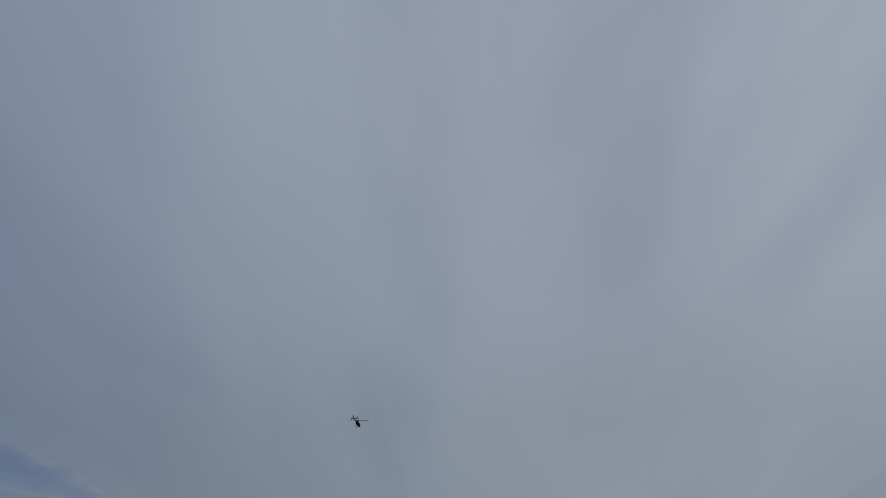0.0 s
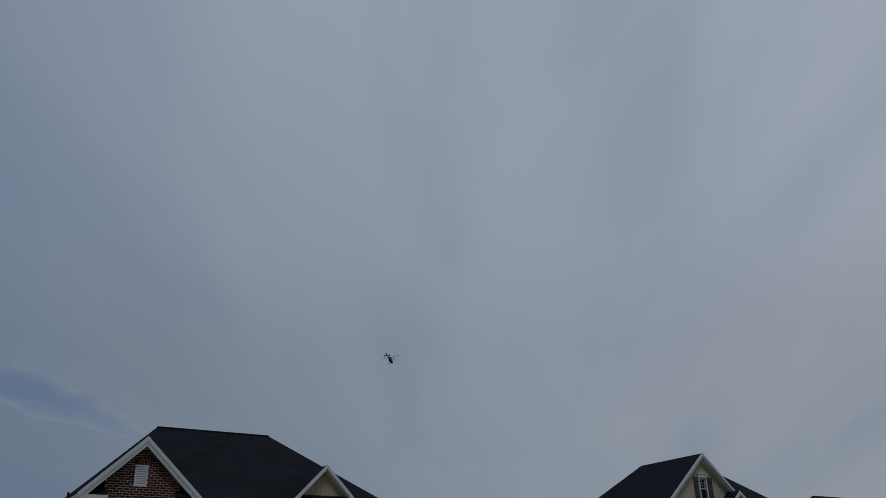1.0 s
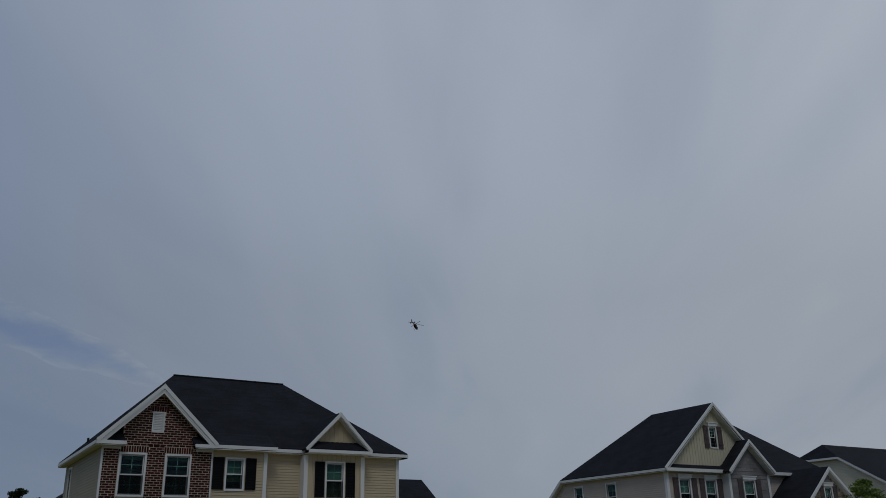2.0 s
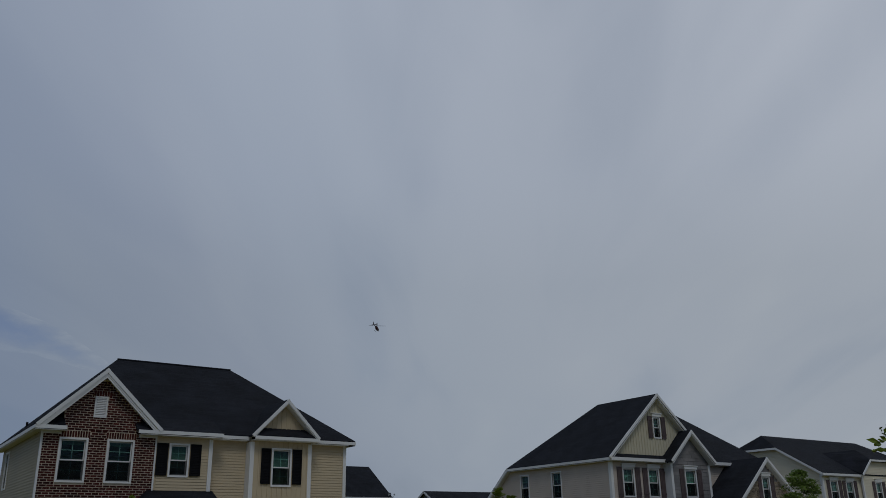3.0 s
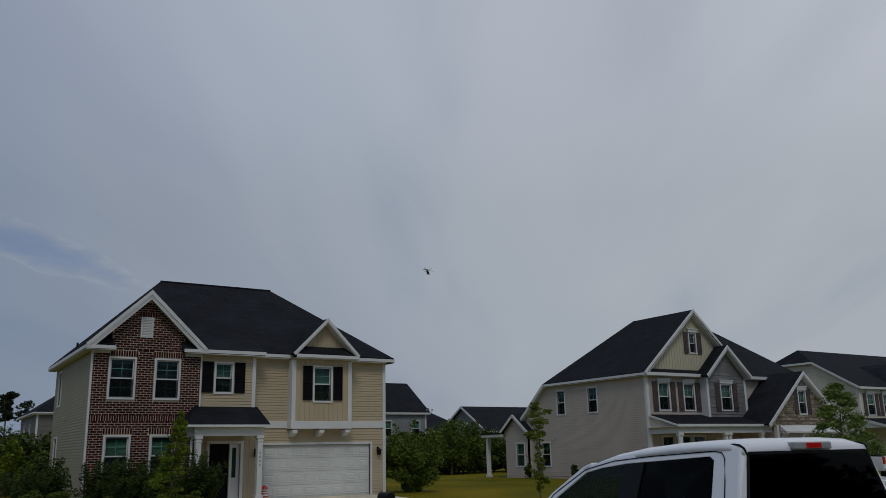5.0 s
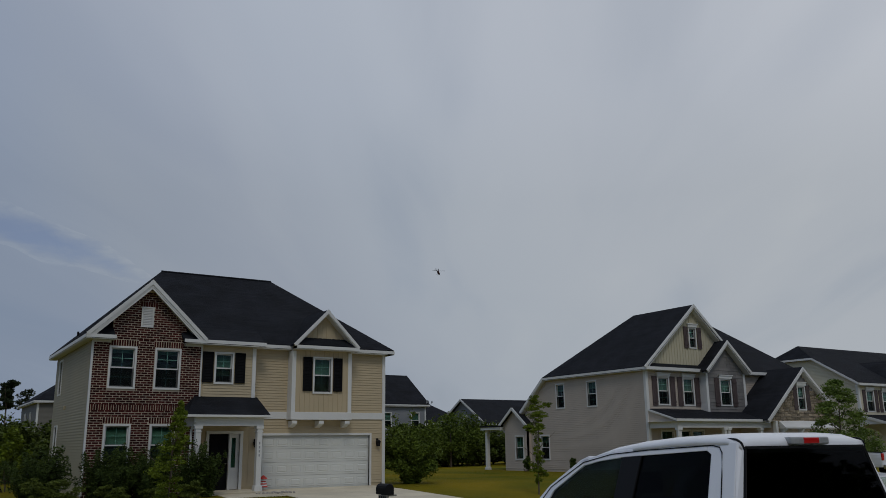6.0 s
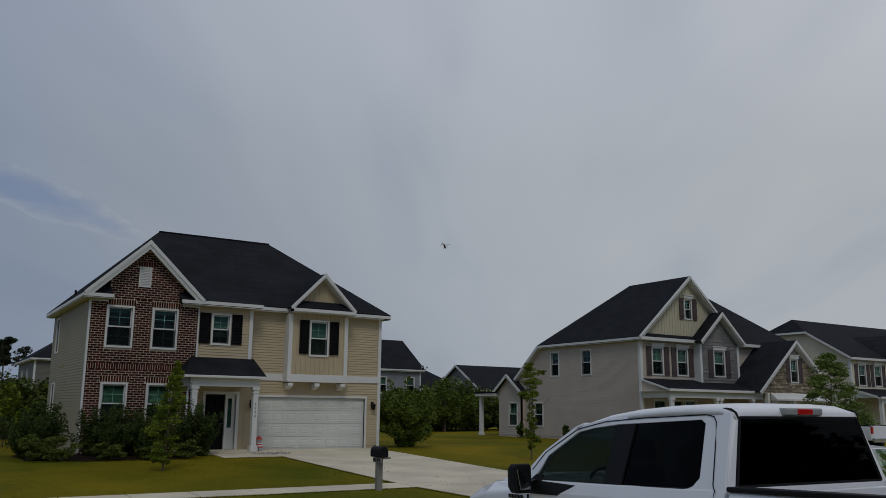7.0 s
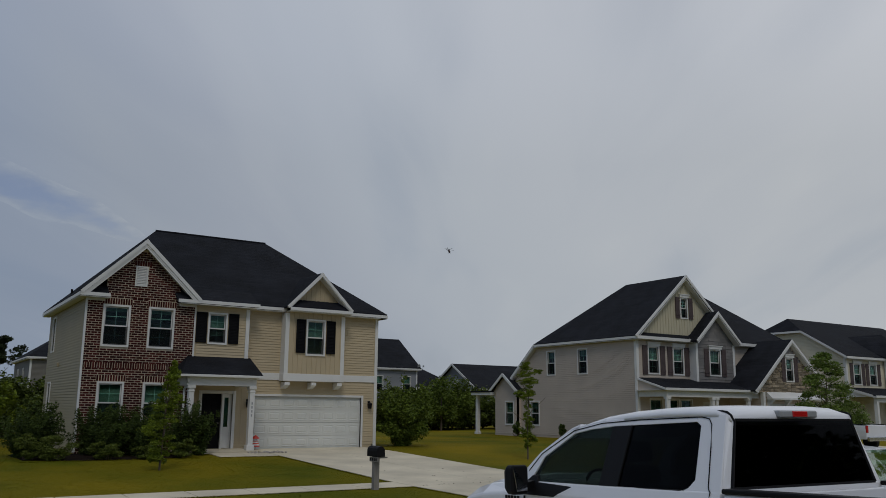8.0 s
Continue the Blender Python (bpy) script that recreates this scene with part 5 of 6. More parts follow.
# ---- plants ----
def leaves(rng, blobs, size, flat=0.6):
    """Small folded leaves in and on ellipsoids (x, y, z, rx, ry, rz, count), more of them near the skin."""
    pts = []
    for cx, cy, cz, rx, ry, rz, n in blobs:
        d = rng.normal(size=(n, 3))
        d /= np.linalg.norm(d, axis=1)[:, None]
        r = rng.uniform(0.25, 1.0, n) ** 0.5 * (1 + rng.normal(0, 0.08, n))
        pts.append(np.array((cx, cy, cz)) + d * r[:, None] * np.array((rx, ry, rz)))
    p = np.concatenate(pts)
    n = len(p)
    a = rng.normal(size=(n, 3))
    a[:, 2] *= flat
    a /= np.linalg.norm(a, axis=1)[:, None]
    b = np.cross(a, rng.normal(size=(n, 3)))
    b /= np.linalg.norm(b, axis=1)[:, None] + 1e-9
    c = np.cross(a, b)
    s = (size * rng.uniform(0.6, 1.35, n))[:, None]
    v = np.empty((n, 4, 3))
    v[:, 0], v[:, 2] = p - a * s, p + a * s
    v[:, 1], v[:, 3] = p + b * s * 0.45 + c * s * 0.15, p - b * s * 0.45 + c * s * 0.15
    return v


def leaf_mesh(name, v):
    n = len(v)
    k = np.arange(n)[:, None] * 4
    faces = np.concatenate([k + np.array([[0, 1, 2]]), k + np.array([[0, 2, 3]])])
    me = bpy.data.meshes.new(name)
    me.from_pydata(v.reshape(-1, 3).tolist(), [], faces.tolist())
    return me


def limb(b, rng, p, d, length, r, depth, ends):
    """A wandering tapered branch with side branches."""
    pts, q, w = [Vector(p)], Vector(p), Vector(d).normalized()
    for k in range(4):
        w = (w + Vector(rng.normal(0, 0.13, 3)) + Vector((0, 0, 0.04))).normalized()
        q = q + w * length / 4
        pts.append(q.copy())
    b.tube(pts, [r * (1 - 0.16 * k) for k in range(5)], 6)
    if depth == 0:
        ends.append(q)
        return
    for k in range(3):
        s = pts[2 + k % 3]
        side = Vector(rng.normal(0, 1, 3))
        side = (side - w * side.dot(w)).normalized()
        limb(b, rng, s, w * 0.75 + side * 0.7, length * 0.62, r * 0.5, depth - 1, ends)


def plant(name, x, y, label, category, seed, blobs, size, leaf, trunk=None, group="", stems=0, kind=""):
    """trunk: (height, radius, spread). Blobs stand round the plant's foot."""
    rng = np.random.RandomState(seed)
    top = thing(name, x, y, ground_z(y), label, category, group, kind)
    b, ends = Build(), []
    if trunk:
        hgt, rad, depth = trunk
        mid = Vector((rng.normal(0, 0.03), rng.normal(0, 0.03), hgt * 0.5))
        end = Vector((rng.normal(0, 0.06), rng.normal(0, 0.06), hgt))
        b.tube([(0, 0, -0.1), (0, 0, 0.05), mid, end], [rad * 1.4, rad, rad * 0.8, rad * 0.6], 8)
        for k in range(5):
            t = 0.35 + 0.6 * k / 4
            ang = k * 2.4 + rng.uniform(0, 1)
            at = end * t if t > 0.5 else mid * (t * 2)
            limb(b, rng, at, (math.cos(ang), math.sin(ang), 0.9), hgt * 0.45, rad * 0.45, depth, ends)
        limb(b, rng, end, (0, 0, 1), hgt * 0.4, rad * 0.5, depth, ends)
    for k in range(stems):
        ang = rng.uniform(0, math.tau)
        limb(b, rng, (math.cos(ang) * 0.1, math.sin(ang) * 0.1, -0.05), (math.cos(ang) * 0.5, math.sin(ang) * 0.5, 1.0), blobs[0][2] * 0.55, 0.022, 1, ends)
    part("trunk" if trunk else "stem", b, M_BARK, top, smooth=True, kind="" if trunk else "stuff")
    part("crown", leaf_mesh("crown", leaves(rng, blobs, size)), leaf, top)
    return top


def shaggy(rng, cx, cy, cz, rx, ry, rz, pieces, per, spread=0.75, small=0.38):
    """Many overlapping clumps that make an uneven crown."""
    out = []
    for _ in range(pieces):
        d = rng.normal(size=3)
        d /= np.linalg.norm(d)
        d *= rng.uniform(0.3, 1.0) ** 0.5 * spread
        k = small * rng.uniform(0.6, 1.3)
        out.append((cx + d[0] * rx, cy + d[1] * ry, cz + d[2] * rz, rx * k, ry * k, rz * k * 0.8, per))
    return out


R0 = np.random.RandomState(21)


def sprays(rng, w, hgt, count, per):
    """Upright leafy shoots that fan out from the foot, with gaps between their tips."""
    out = []
    for _ in range(count):
        a, lean, tall = rng.uniform(0, math.tau), rng.uniform(0.05, 1.0) ** 0.7, hgt * rng.uniform(0.62, 1.12)
        tall *= 1 - 0.35 * lean * lean
        for k in range(6):
            q = 0.12 + 0.88 * k / 5
            r = w * lean * q ** 1.25
            fat = w * (0.27 - 0.15 * q)
            out.append((r * math.cos(a) + rng.normal(0, 0.03), r * math.sin(a) + rng.normal(0, 0.03), tall * q, fat, fat, hgt * 0.10, int(per * (1.15 - 0.5 * q))))
    return out


for i, (x, y, w, hgt) in enumerate(((-6.5, -1.35, 0.75, 1.55), (-5.5, -1.25, 0.8, 1.75), (-4.45, -1.3, 0.85, 1.7), (-3.5, -2.3, 0.9, 1.9), (-7.9, -1.3, 0.8, 1.6), (-8.6, -1.7, 0.85, 1.75), (-2.88, -2.35, 0.65, 1.75), (-5.0, -2.0, 0.75, 1.3), (-6.0, -2.1, 0.75, 1.25))):
    plant("shrub", x, y, "tall dark loose evergreen shrub in the mulch bed", "shrub", 40 + i, sprays(R0, w * 1.15, hgt, 24, 68), 0.045, M_SHRUB, stems=7, group="shrubs along the house front")
for i, (x, y, w, hgt) in enumerate(((-7.75, -3.0, 0.66, 0.75), (-6.25, -3.25, 0.55, 0.62), (-4.95, -3.3, 0.5, 0.5), (-3.7, -3.25, 0.55, 0.68), (-8.5, -2.7, 0.6, 0.85))):
    blobs = shaggy(R0, 0, 0, hgt * 0.5, w, w * 0.9, hgt * 0.55, 22, 150, 0.85, 0.3)
    plant("low_shrub", x, y, "low rounded green shrub at the bed's edge", "shrub", 60 + i, blobs, 0.04, M_BOX, stems=4, group="low shrubs at the bed edge")
# clumps up a leaning stem: height, radius, aside
blobs = []
for z, w, dx in ((0.35, 0.30, -0.02), (0.6, 0.42, 0.05), (0.9, 0.46, -0.05), (1.2, 0.48, -0.12), (1.5, 0.44, 0.02), (1.8, 0.40, 0.0), (2.05, 0.30, 0.10), (2.25, 0.34, 0.16), (2.5, 0.24, 0.22), (2.75, 0.24, 0.20), (2.98, 0.16, 0.27), (3.15, 0.10, 0.30)):
    blobs += shaggy(R0, dx, R0.normal(0, 0.06), z, w, w, 0.2, 9, 95, 0.95, 0.42)
blobs += shaggy(R0, 0.45, 0.0, 2.05, 0.24, 0.2, 0.12, 5, 70)
plant("young_tree", -5.42, -6.9, "slender bright green young tree on the lawn", "tree", 80, blobs, 0.036, M_MYRTLE, trunk=(2.4, 0.03, 0))
blobs = []
for z, w, dx in ((0.55, 0.16, 0.05), (0.75, 0.24, 0.05), (0.95, 0.28, 0.04), (1.2, 0.30, 0.0), (1.45, 0.24, 0.0), (1.75, 0.13, -0.04), (2.05, 0.16, 0.0), (2.35, 0.36, -0.10), (2.6, 0.38, -0.08), (2.85, 0.36, 0.06), (3.1, 0.42, 0.05), (3.35, 0.36, 0.10), (3.6, 0.24, -0.02)):
    blobs += shaggy(R0, dx, R0.normal(0, 0.06), z, w, w, 0.19, 9, 75 if w > 0.2 else 30, 0.95, 0.42)
blobs += shaggy(R0, 0.45, -0.1, 3.4, 0.26, 0.2, 0.16, 6, 70) + shaggy(R0, -0.4, 0.0, 2.5, 0.24, 0.2, 0.14, 5, 70)
plant("young_tree", 8.6, -7.0, "slender young tree with sparse leaves on the lawn", "tree", 81, blobs, 0.036, M_MYRTLE, trunk=(2.6, 0.03, 0))
blobs = shaggy(R0, 0, 0, 1.25, 1.4, 1.4, 1.2, 60, 130, 0.88, 0.26) + sprays(R0, 1.6, 2.9, 26, 60)
plant("garden_bush", 7.3, 0.6, "broad leafy green bush at the garage corner", "bush", 82, blobs, 0.07, M_HOLLY, stems=8)
blobs = []
for k in range(125):
    q = R0.uniform(0, 1) ** 1.25
    w, a = 1.72 * (1 - q) ** 0.75 + 0.12, R0.uniform(0, math.tau)
    r, fat = w * R0.uniform(0.35, 1.0) ** 0.6, R0.uniform(0.24, 0.46) * (1.1 - 0.5 * q)
    blobs.append((r * math.cos(a), r * math.sin(a), 1.35 + 3.75 * q, fat * 1.25, fat * 1.25, fat * 0.62, 120))
plant("street_tree", 29.9, -6.0, "leafy young shade tree with a cone-shaped uneven crown", "tree", 83, blobs, 0.062, M_SHADE, trunk=(2.9, 0.06, 0))
blobs = shaggy(R0, 0, 0, 3.85, 1.68, 1.68, 0.95, 46, 40, 1.0, 0.22)
plant("street_tree", 4.35, -26.2, "young shade tree with airy leaves beside the near driveway", "tree", 84, blobs, 0.085, M_MYRTLE, trunk=(2.6, 0.06, 1))
blobs = shaggy(R0, 0, 0, 1.5, 0.8, 0.8, 1.1, 22, 70, 0.9, 0.3)
plant("garden_bush", -8.6, 6.0, "bright yellow-green bush beside the house wall", "bush", 85, blobs, 0.09, M_MYRTLE, stems=5)
for i, (x, y, s) in enumerate(((21.2, 5.6, 0.5), (21.1, 3.6, 0.55), (21.2, 1.4, 0.45), (20.9, 9.6, 0.5), (21.0, -0.5, 0.75))):
    blobs = shaggy(R0, 0, 0, s, s * 0.6, s * 0.6, s * 0.9, 12, 60)
    plant("low_shrub", x, y, "small spiky plant against the greige wall", "shrub", 90 + i, blobs, 0.07, M_SHRUB, stems=4, group="plants along the greige wall")


def woods(name, label, seed, rows, leaf, size, per):
    """A far belt of trees: uneven crowns with trunks, in one object."""
    rng = np.random.RandomState(seed)
    blobs, b = [], Build()
    for x, y, w, hgt in rows:
        blobs += shaggy(rng, x, y, hgt * 0.52, w, w, hgt * 0.5, 26, per, 0.8, 0.34)
        b.tube([(x, y, 0), (x, y, hgt * 0.6)], [0.09, 0.04], 6)
    top = thing(name, 0, 0, 0, label, "trees", kind="stuff")
    part("trunk", b, M_BARK, top)
    part("crown", leaf_mesh("crown", leaves(rng, blobs, size)), leaf, top)
    return top


rw = np.random.RandomState(3)
woods("hedge_trees", "dark overgrown trees and brush behind the gardens", 5,
      [(x + rw.normal(0, 0.6), 27 + rw.normal(0, 1.6), rw.uniform(1.5, 2.2), rw.uniform(2.6, 4.0)) for x in np.arange(14, 44, 1.7)] + [(x, 24.5 + rw.normal(0, 0.6), 1.3, rw.uniform(1.6, 2.4)) for x in np.arange(15, 42, 1.5)] + [(x, 28.5 + rw.normal(0, 0.4), 1.5, rw.uniform(1.5, 2.3)) for x in np.arange(10, 48, 1.2)], M_WOODS, 0.14, 120)
woods("hedge_trees", "dark overgrown trees beside the brick house", 6,
      [(-9.6 + k * 1.5 + rw.normal(0, 0.4), 17 + rw.normal(0, 1.5) + k * 0.8, rw.uniform(1.5, 2.2), rw.uniform(3.4, 4.6)) for k in range(-3, 6)] + [(-13 + k * 1.3, 14.5 + rw.normal(0, 0.4), 1.2, rw.uniform(1.6, 2.3)) for k in range(7)], M_WOODS, 0.13, 130)
woods("hedge_trees", "small leafy trees behind the patio", 11, [(23.5, 22.5, 1.5, 4.2), (26.0, 24.0, 1.6, 4.6), (20.5, 21.5, 1.3, 3.4)], M_HOLLY, 0.10, 190)
# this next belt is never in view; it gives mirrors and glass dark reflections
woods("hedge_trees", "unseen trees added behind the camera to darken reflections on the near side", 12, [(x, -60 + rw.normal(0, 2), 3.5, rw.uniform(8, 11)) for x in np.arange(-60, 60, 5)] + [(x, -42 + rw.normal(0, 1), 2.2, rw.uniform(4, 6)) for x in (2, 6, 11, 15, 20)], M_WOODS, 0.4, 40)
woods("far_woods", "far belt of pine and broadleaf trees", 7,
      [(x + rw.normal(0, 3), 125 + rw.normal(0, 6), rw.uniform(4, 6), rw.uniform(5.0, 7.5)) for x in np.arange(-90, 220, 7.5)], M_WOODS, 0.5, 45)


def pine(x, y, hgt, seed, wide=1.5, tufts=20, per=130):
    rng = np.random.RandomState(seed)
    blobs = []
    for k in range(tufts):
        z = hgt * rng.uniform(0.66, 1.0)
        a, r = rng.uniform(0, math.tau), rng.uniform(0, wide) * (1.25 - z / hgt * 0.75)
        fat = rng.uniform(0.3, 0.6)
        blobs.append((r * math.cos(a), r * math.sin(a), z, fat, fat, fat * 0.6, per))
    return plant("pine_tree", x, y, "tall pine with tufted dark crown above the roofs", "tree", seed, blobs, 0.16, M_PINE, trunk=(hgt * 0.7, 0.13, 0), group="pines beyond the houses")


pine(-2.0, 84, 9.9, 300, 1.9, 34, 150)
pine(0.9, 92, 9.6, 301, 1.5, 16, 60)
pine(-12.5, 92, 10.5, 302, 2.0, 30)


# ---- houses ----
brick_house()
gable_house()
cream_house()
hip_house(21.5, 42.9, 12.0, 7.4, 5.76, 9.05, (4.0, 0.5), M_GREY, "grey house with charcoal roof beyond the garden", [(7.0, 7.9, 3.4, 4.9), (10.3, 11.2, 3.4, 4.9)])
hip_house(38.2, 38.6, 16, 8.6, 3.75, 6.45, (0.0, 4.0), M_GREY, "low grey house with charcoal gable roof beyond the garden")
hip_house(41.0, 60, 9, 8, 4.4, 6.9, (3.5, 3.5), M_GREY, "farther house with dark hip roof")
hip_house(-2.5, 50.5, 12, 12, 5.95, 10.2, (6.0, 6.0), M_OLIVE, "olive-grey house with charcoal hip roof behind the trees", [], [(4, 4.8, 3.6, 5.0), (8, 8.8, 3.6, 5.0)])
# added out of view: blocks low sky and darkens reflections in the truck glass
hip_house(-22.0, -52.0, 15, 11, 5.76, 9.2, (5.5, 5.5), M_TAN, "unseen plain siding house added behind the camera to block the low sky")


# ---- pickup in the near driveway ----
def pickup(x, y, z, rx, rz, name, label):
    t = thing(name, x, y, z, label, "pickup truck")
    t.matrix_basis = pose(x, y, z, rx, 0, rz)
    # lower body, stations along its length: y, half width, sill, belt
    prof = [(-1.85, 0.93, 0.62, 1.28), (-1.80, 0.97, 0.58, 1.295), (-0.06, 0.985, 0.52, 1.303)]
    def section(y, w, lo, hi, top_in=0.05):
        return [(-w + 0.06, y, lo), (-w, y, lo + 0.12), (-w - 0.005, y, lo + (hi - lo) * 0.55), (-w + 0.012, y, hi - 0.10), (-w + top_in, y, hi),
                (w - top_in, y, hi), (w - 0.012, y, hi - 0.10), (w + 0.005, y, lo + (hi - lo) * 0.55), (w, y, lo + 0.12), (w - 0.06, y, lo)]
    # cargo box: two sides, front, tailgate
    for s, nm in ((-1, "bed_side"), (1, "bed_side")):
        b = Build()
        rings = []
        for yy, w, lo, hi in prof:
            rings.append([(s * (w - 0.02), yy, lo), (s * w, yy, lo + 0.15), (s * (w + 0.004), yy, lo + 0.45), (s * (w - 0.01), yy, hi - 0.1), (s * (w - 0.05), yy, hi), (s * (w - 0.15), yy, hi), (s * (w - 0.16), yy, lo)])
        b.loft(rings)
        part(nm, b, M_TRUCK, t, smooth=False, bevel=0.012)
        b = Build()
        b.box(s * 0.90 - 0.055, s * 0.90 + 0.055, -1.84, -0.05, 1.300, 1.337)
        part("bed_rail", b, M_PLASTIC, t, "black plastic bed rail cap", bevel=0.012)
    part("bed_front", Build().box(-0.84, 0.84, -0.14, -0.08, 0.7, 1.29), M_TRUCK, t, bevel=0.01)
    part("bed_floor", Build().box(-0.84, 0.84, -1.8, -0.06, 0.68, 0.72), M_PLASTIC, t)
    part("tailgate", Build().box(-0.80, 0.80, -1.86, -1.79, 0.7, 1.30), M_TRUCK, t, bevel=0.02)
    for s in (-1, 1):
        part("tail_lamp", Build().box(s * 0.90 - 0.07, s * 0.90 + 0.075, -1.875, -1.78, 0.92, 1.28), M_RED, t, "red tail lamp", bevel=0.02)
    part("rear_bumper", Build().box(-0.95, 0.95, -2.0, -1.86, 0.5, 0.72), M_CHROME, t, bevel=0.03)
    # cab body below the glass, hood and wings
    b = Build()
    st = [(-0.02, 0.97, 0.50, 1.315), (0.4, 0.985, 0.48, 1.305), (1.4, 0.99, 0.46, 1.30), (2.34, 0.985, 0.46, 1.30)]
    b.loft([section(*q) for q in st])
    part("cab_body", b, M_TRUCK, t, bevel=0.012)
    b = Build()
    st = [(2.34, 0.985, 0.50, 1.295, 0.06), (2.6, 0.985, 0.50, 1.285, 0.10), (3.1, 0.975, 0.52, 1.25, 0.14), (3.45, 0.95, 0.52, 1.19, 0.18), (3.60, 0.90, 0.54, 1.05, 0.16)]
    b.loft([section(*q) for q in st])
    part("front_wing", b, M_TRUCK, t, bevel=0.02)
    b = Build()
    hood = [(2.45, 0.76, 1.305, 0.05), (2.7, 0.75, 1.305, 0.065), (3.1, 0.73, 1.275, 0.06), (3.40, 0.69, 1.225, 0.05), (3.54, 0.62, 1.13, 0.02)]
    b.loft([[(-w, yy, zz - 0.05), (-w + 0.05, yy, zz + 0.01), (-w * 0.5, yy, zz + c * 0.7), (0, yy, zz + c * 0.55), (w * 0.5, yy, zz + c * 0.7), (w - 0.05, yy, zz + 0.01), (w, yy, zz - 0.05)] for yy, w, zz, c in hood])
    part("hood", b, M_TRUCK, t, smooth=True)
    part("front_bumper", Build().box(-0.98, 0.98, 3.5, 3.72, 0.42, 0.68), M_CHROME, t, bevel=0.04)
    part("grille", Build().box(-0.62, 0.62, 3.56, 3.63, 0.72, 1.02), M_PLASTIC, t, bevel=0.02)
    for s in (-1, 1):
        part("headlight", Build().box(s * 0.78 - 0.16, s * 0.78 + 0.15, 3.45, 3.6, 0.78, 1.06), M_CLEAR, t, bevel=0.03)
    # roof: smooth crowned shell
    b = Build()
    rs = [(0.030, 0.680, 1.845, 0.0), (0.045, 0.690, 1.870, 0.012), (0.16, 0.700, 1.897, 0.030), (0.45, 0.702, 1.906, 0.034), (0.74, 0.70, 1.906, 0.036), (1.14, 0.70, 1.890, 0.036), (1.5, 0.69, 1.860, 0.034), (1.68, 0.675, 1.834, 0.026), (1.80, 0.655, 1.800, 0.014), (1.90, 0.635, 1.755, 0.004)]
    b.loft([[(-w - 0.024, yy, zz - 0.055), (-w - 0.010, yy, zz - 0.015), (-w + 0.10, yy, zz + c * 0.55), (-w * 0.4, yy, zz + c), (w * 0.4, yy, zz + c), (w - 0.10, yy, zz + c * 0.55), (w + 0.010, yy, zz - 0.015), (w + 0.024, yy, zz - 0.055), (w - 0.04, yy, zz - 0.07), (-w + 0.04, yy, zz - 0.07)] for yy, w, zz, c in rs])
    part("cab_roof", b, M_TRUCK, t, smooth=True)
    # pillars; the side glass leans in from the belt to the roof
    def on_side(s, yy, k, out=0.0):
        return Vector((s * (0.925 - 0.205 * k + out), yy, 1.30 + 0.54 * k))
    for s in (-1, 1):
        def panel(name, quad, material, thick=0.035, out=0.0, label="", bev=0.006):
            b = Build()
            outer = [on_side(s, yy, k, out) for yy, k in quad]
            b.prism(outer, (-s * thick, 0, 0))
            return part(name, b, material, t, label, bevel=bev)
        panel("rear_pillar", [(-0.02, -0.02), (0.38, -0.02), (0.30, 0.05), (0.248, 0.155), (0.292, 0.88), (0.34, 0.935), (0.34, 1.03), (0.06, 1.03), (0.03, 0.6)], M_TRUCK, 0.07)
        panel("window_frame", [(0.34, 0.935), (1.29, 0.90), (1.60, 0.855), (1.81, 0.793), (1.87, 0.88), (1.52, 0.99), (1.14, 1.03), (0.34, 1.05)], M_TRUCK, 0.05)
        panel("windscreen_pillar", [(2.30, -0.02), (2.56, -0.02), (2.42, 0.20), (2.26, 0.48), (1.87, 0.89), (1.76, 0.95), (1.76, 0.82), (1.81, 0.793), (2.18, 0.395), (2.27, 0.10)], M_TRUCK, 0.07)
        panel("door_pillar", [(1.08, -0.03), (1.31, -0.03), (1.30, 0.90), (1.06, 0.912)], M_PLASTIC, 0.05, 0.004)
        panel("window_sill", [(0.38, -0.02), (1.64, -0.06), (1.66, -0.02), (0.36, 0.02)], M_PLASTIC, 0.03, 0.008)
        panel("mirror_sail", [(1.62, -0.04), (1.88, -0.225), (2.30, -0.225), (2.36, -0.02), (2.27, 0.10), (2.20, 0.10), (2.16, -0.01)], M_PLASTIC, 0.03, 0.014, "black plastic corner below the dipped window line")
        panel("rear_door_glass", [(0.37, 0.015), (1.16, 0.0), (1.15, 0.908), (0.37, 0.937), (0.325, 0.92), (0.29, 0.87), (0.246, 0.155), (0.29, 0.055)], M_PRIVACY, 0.006, -0.012, "dark tinted glass", 0)
        panel("front_door_glass", [(1.25, -0.02), (2.29, -0.02), (2.26, 0.10), (2.175, 0.395), (1.80, 0.79), (1.60, 0.853), (1.25, 0.90)], M_TINT, 0.006, -0.012, "dark tinted glass", 0)
        # mirror
        b = Build()
        mx = s * 1.19
        b.loft([[(mx + a * 0.09 * k, yy, 1.325 + c * 0.13 * k) for a, c in ((-1, -0.8), (-0.8, -1), (0.8, -1), (1, -0.8), (1, 0.8), (0.8, 1), (-0.8, 1), (-1, 0.8))] for yy, k in ((2.08, 0.94), (2.10, 1.0), (2.18, 0.98), (2.25, 0.7))])
        mirror = part("wing_mirror", b, M_PLASTIC, t, "black door mirror", bevel=0.01)
        part("mirror_glass", Build(Matrix.Translation((mx, 2.078, 1.325)) @ pose(0, 0, 0, -12, 0, s * -14)).box(-0.07, 0.07, -0.003, 0.003, -0.10, 0.10), M_CHROME, mirror)
        part("mirror_arm", Build().bar((s * 0.93, 2.26, 1.27), (s * 1.12, 2.20, 1.24), 0.07, 0.08), M_PLASTIC, mirror)
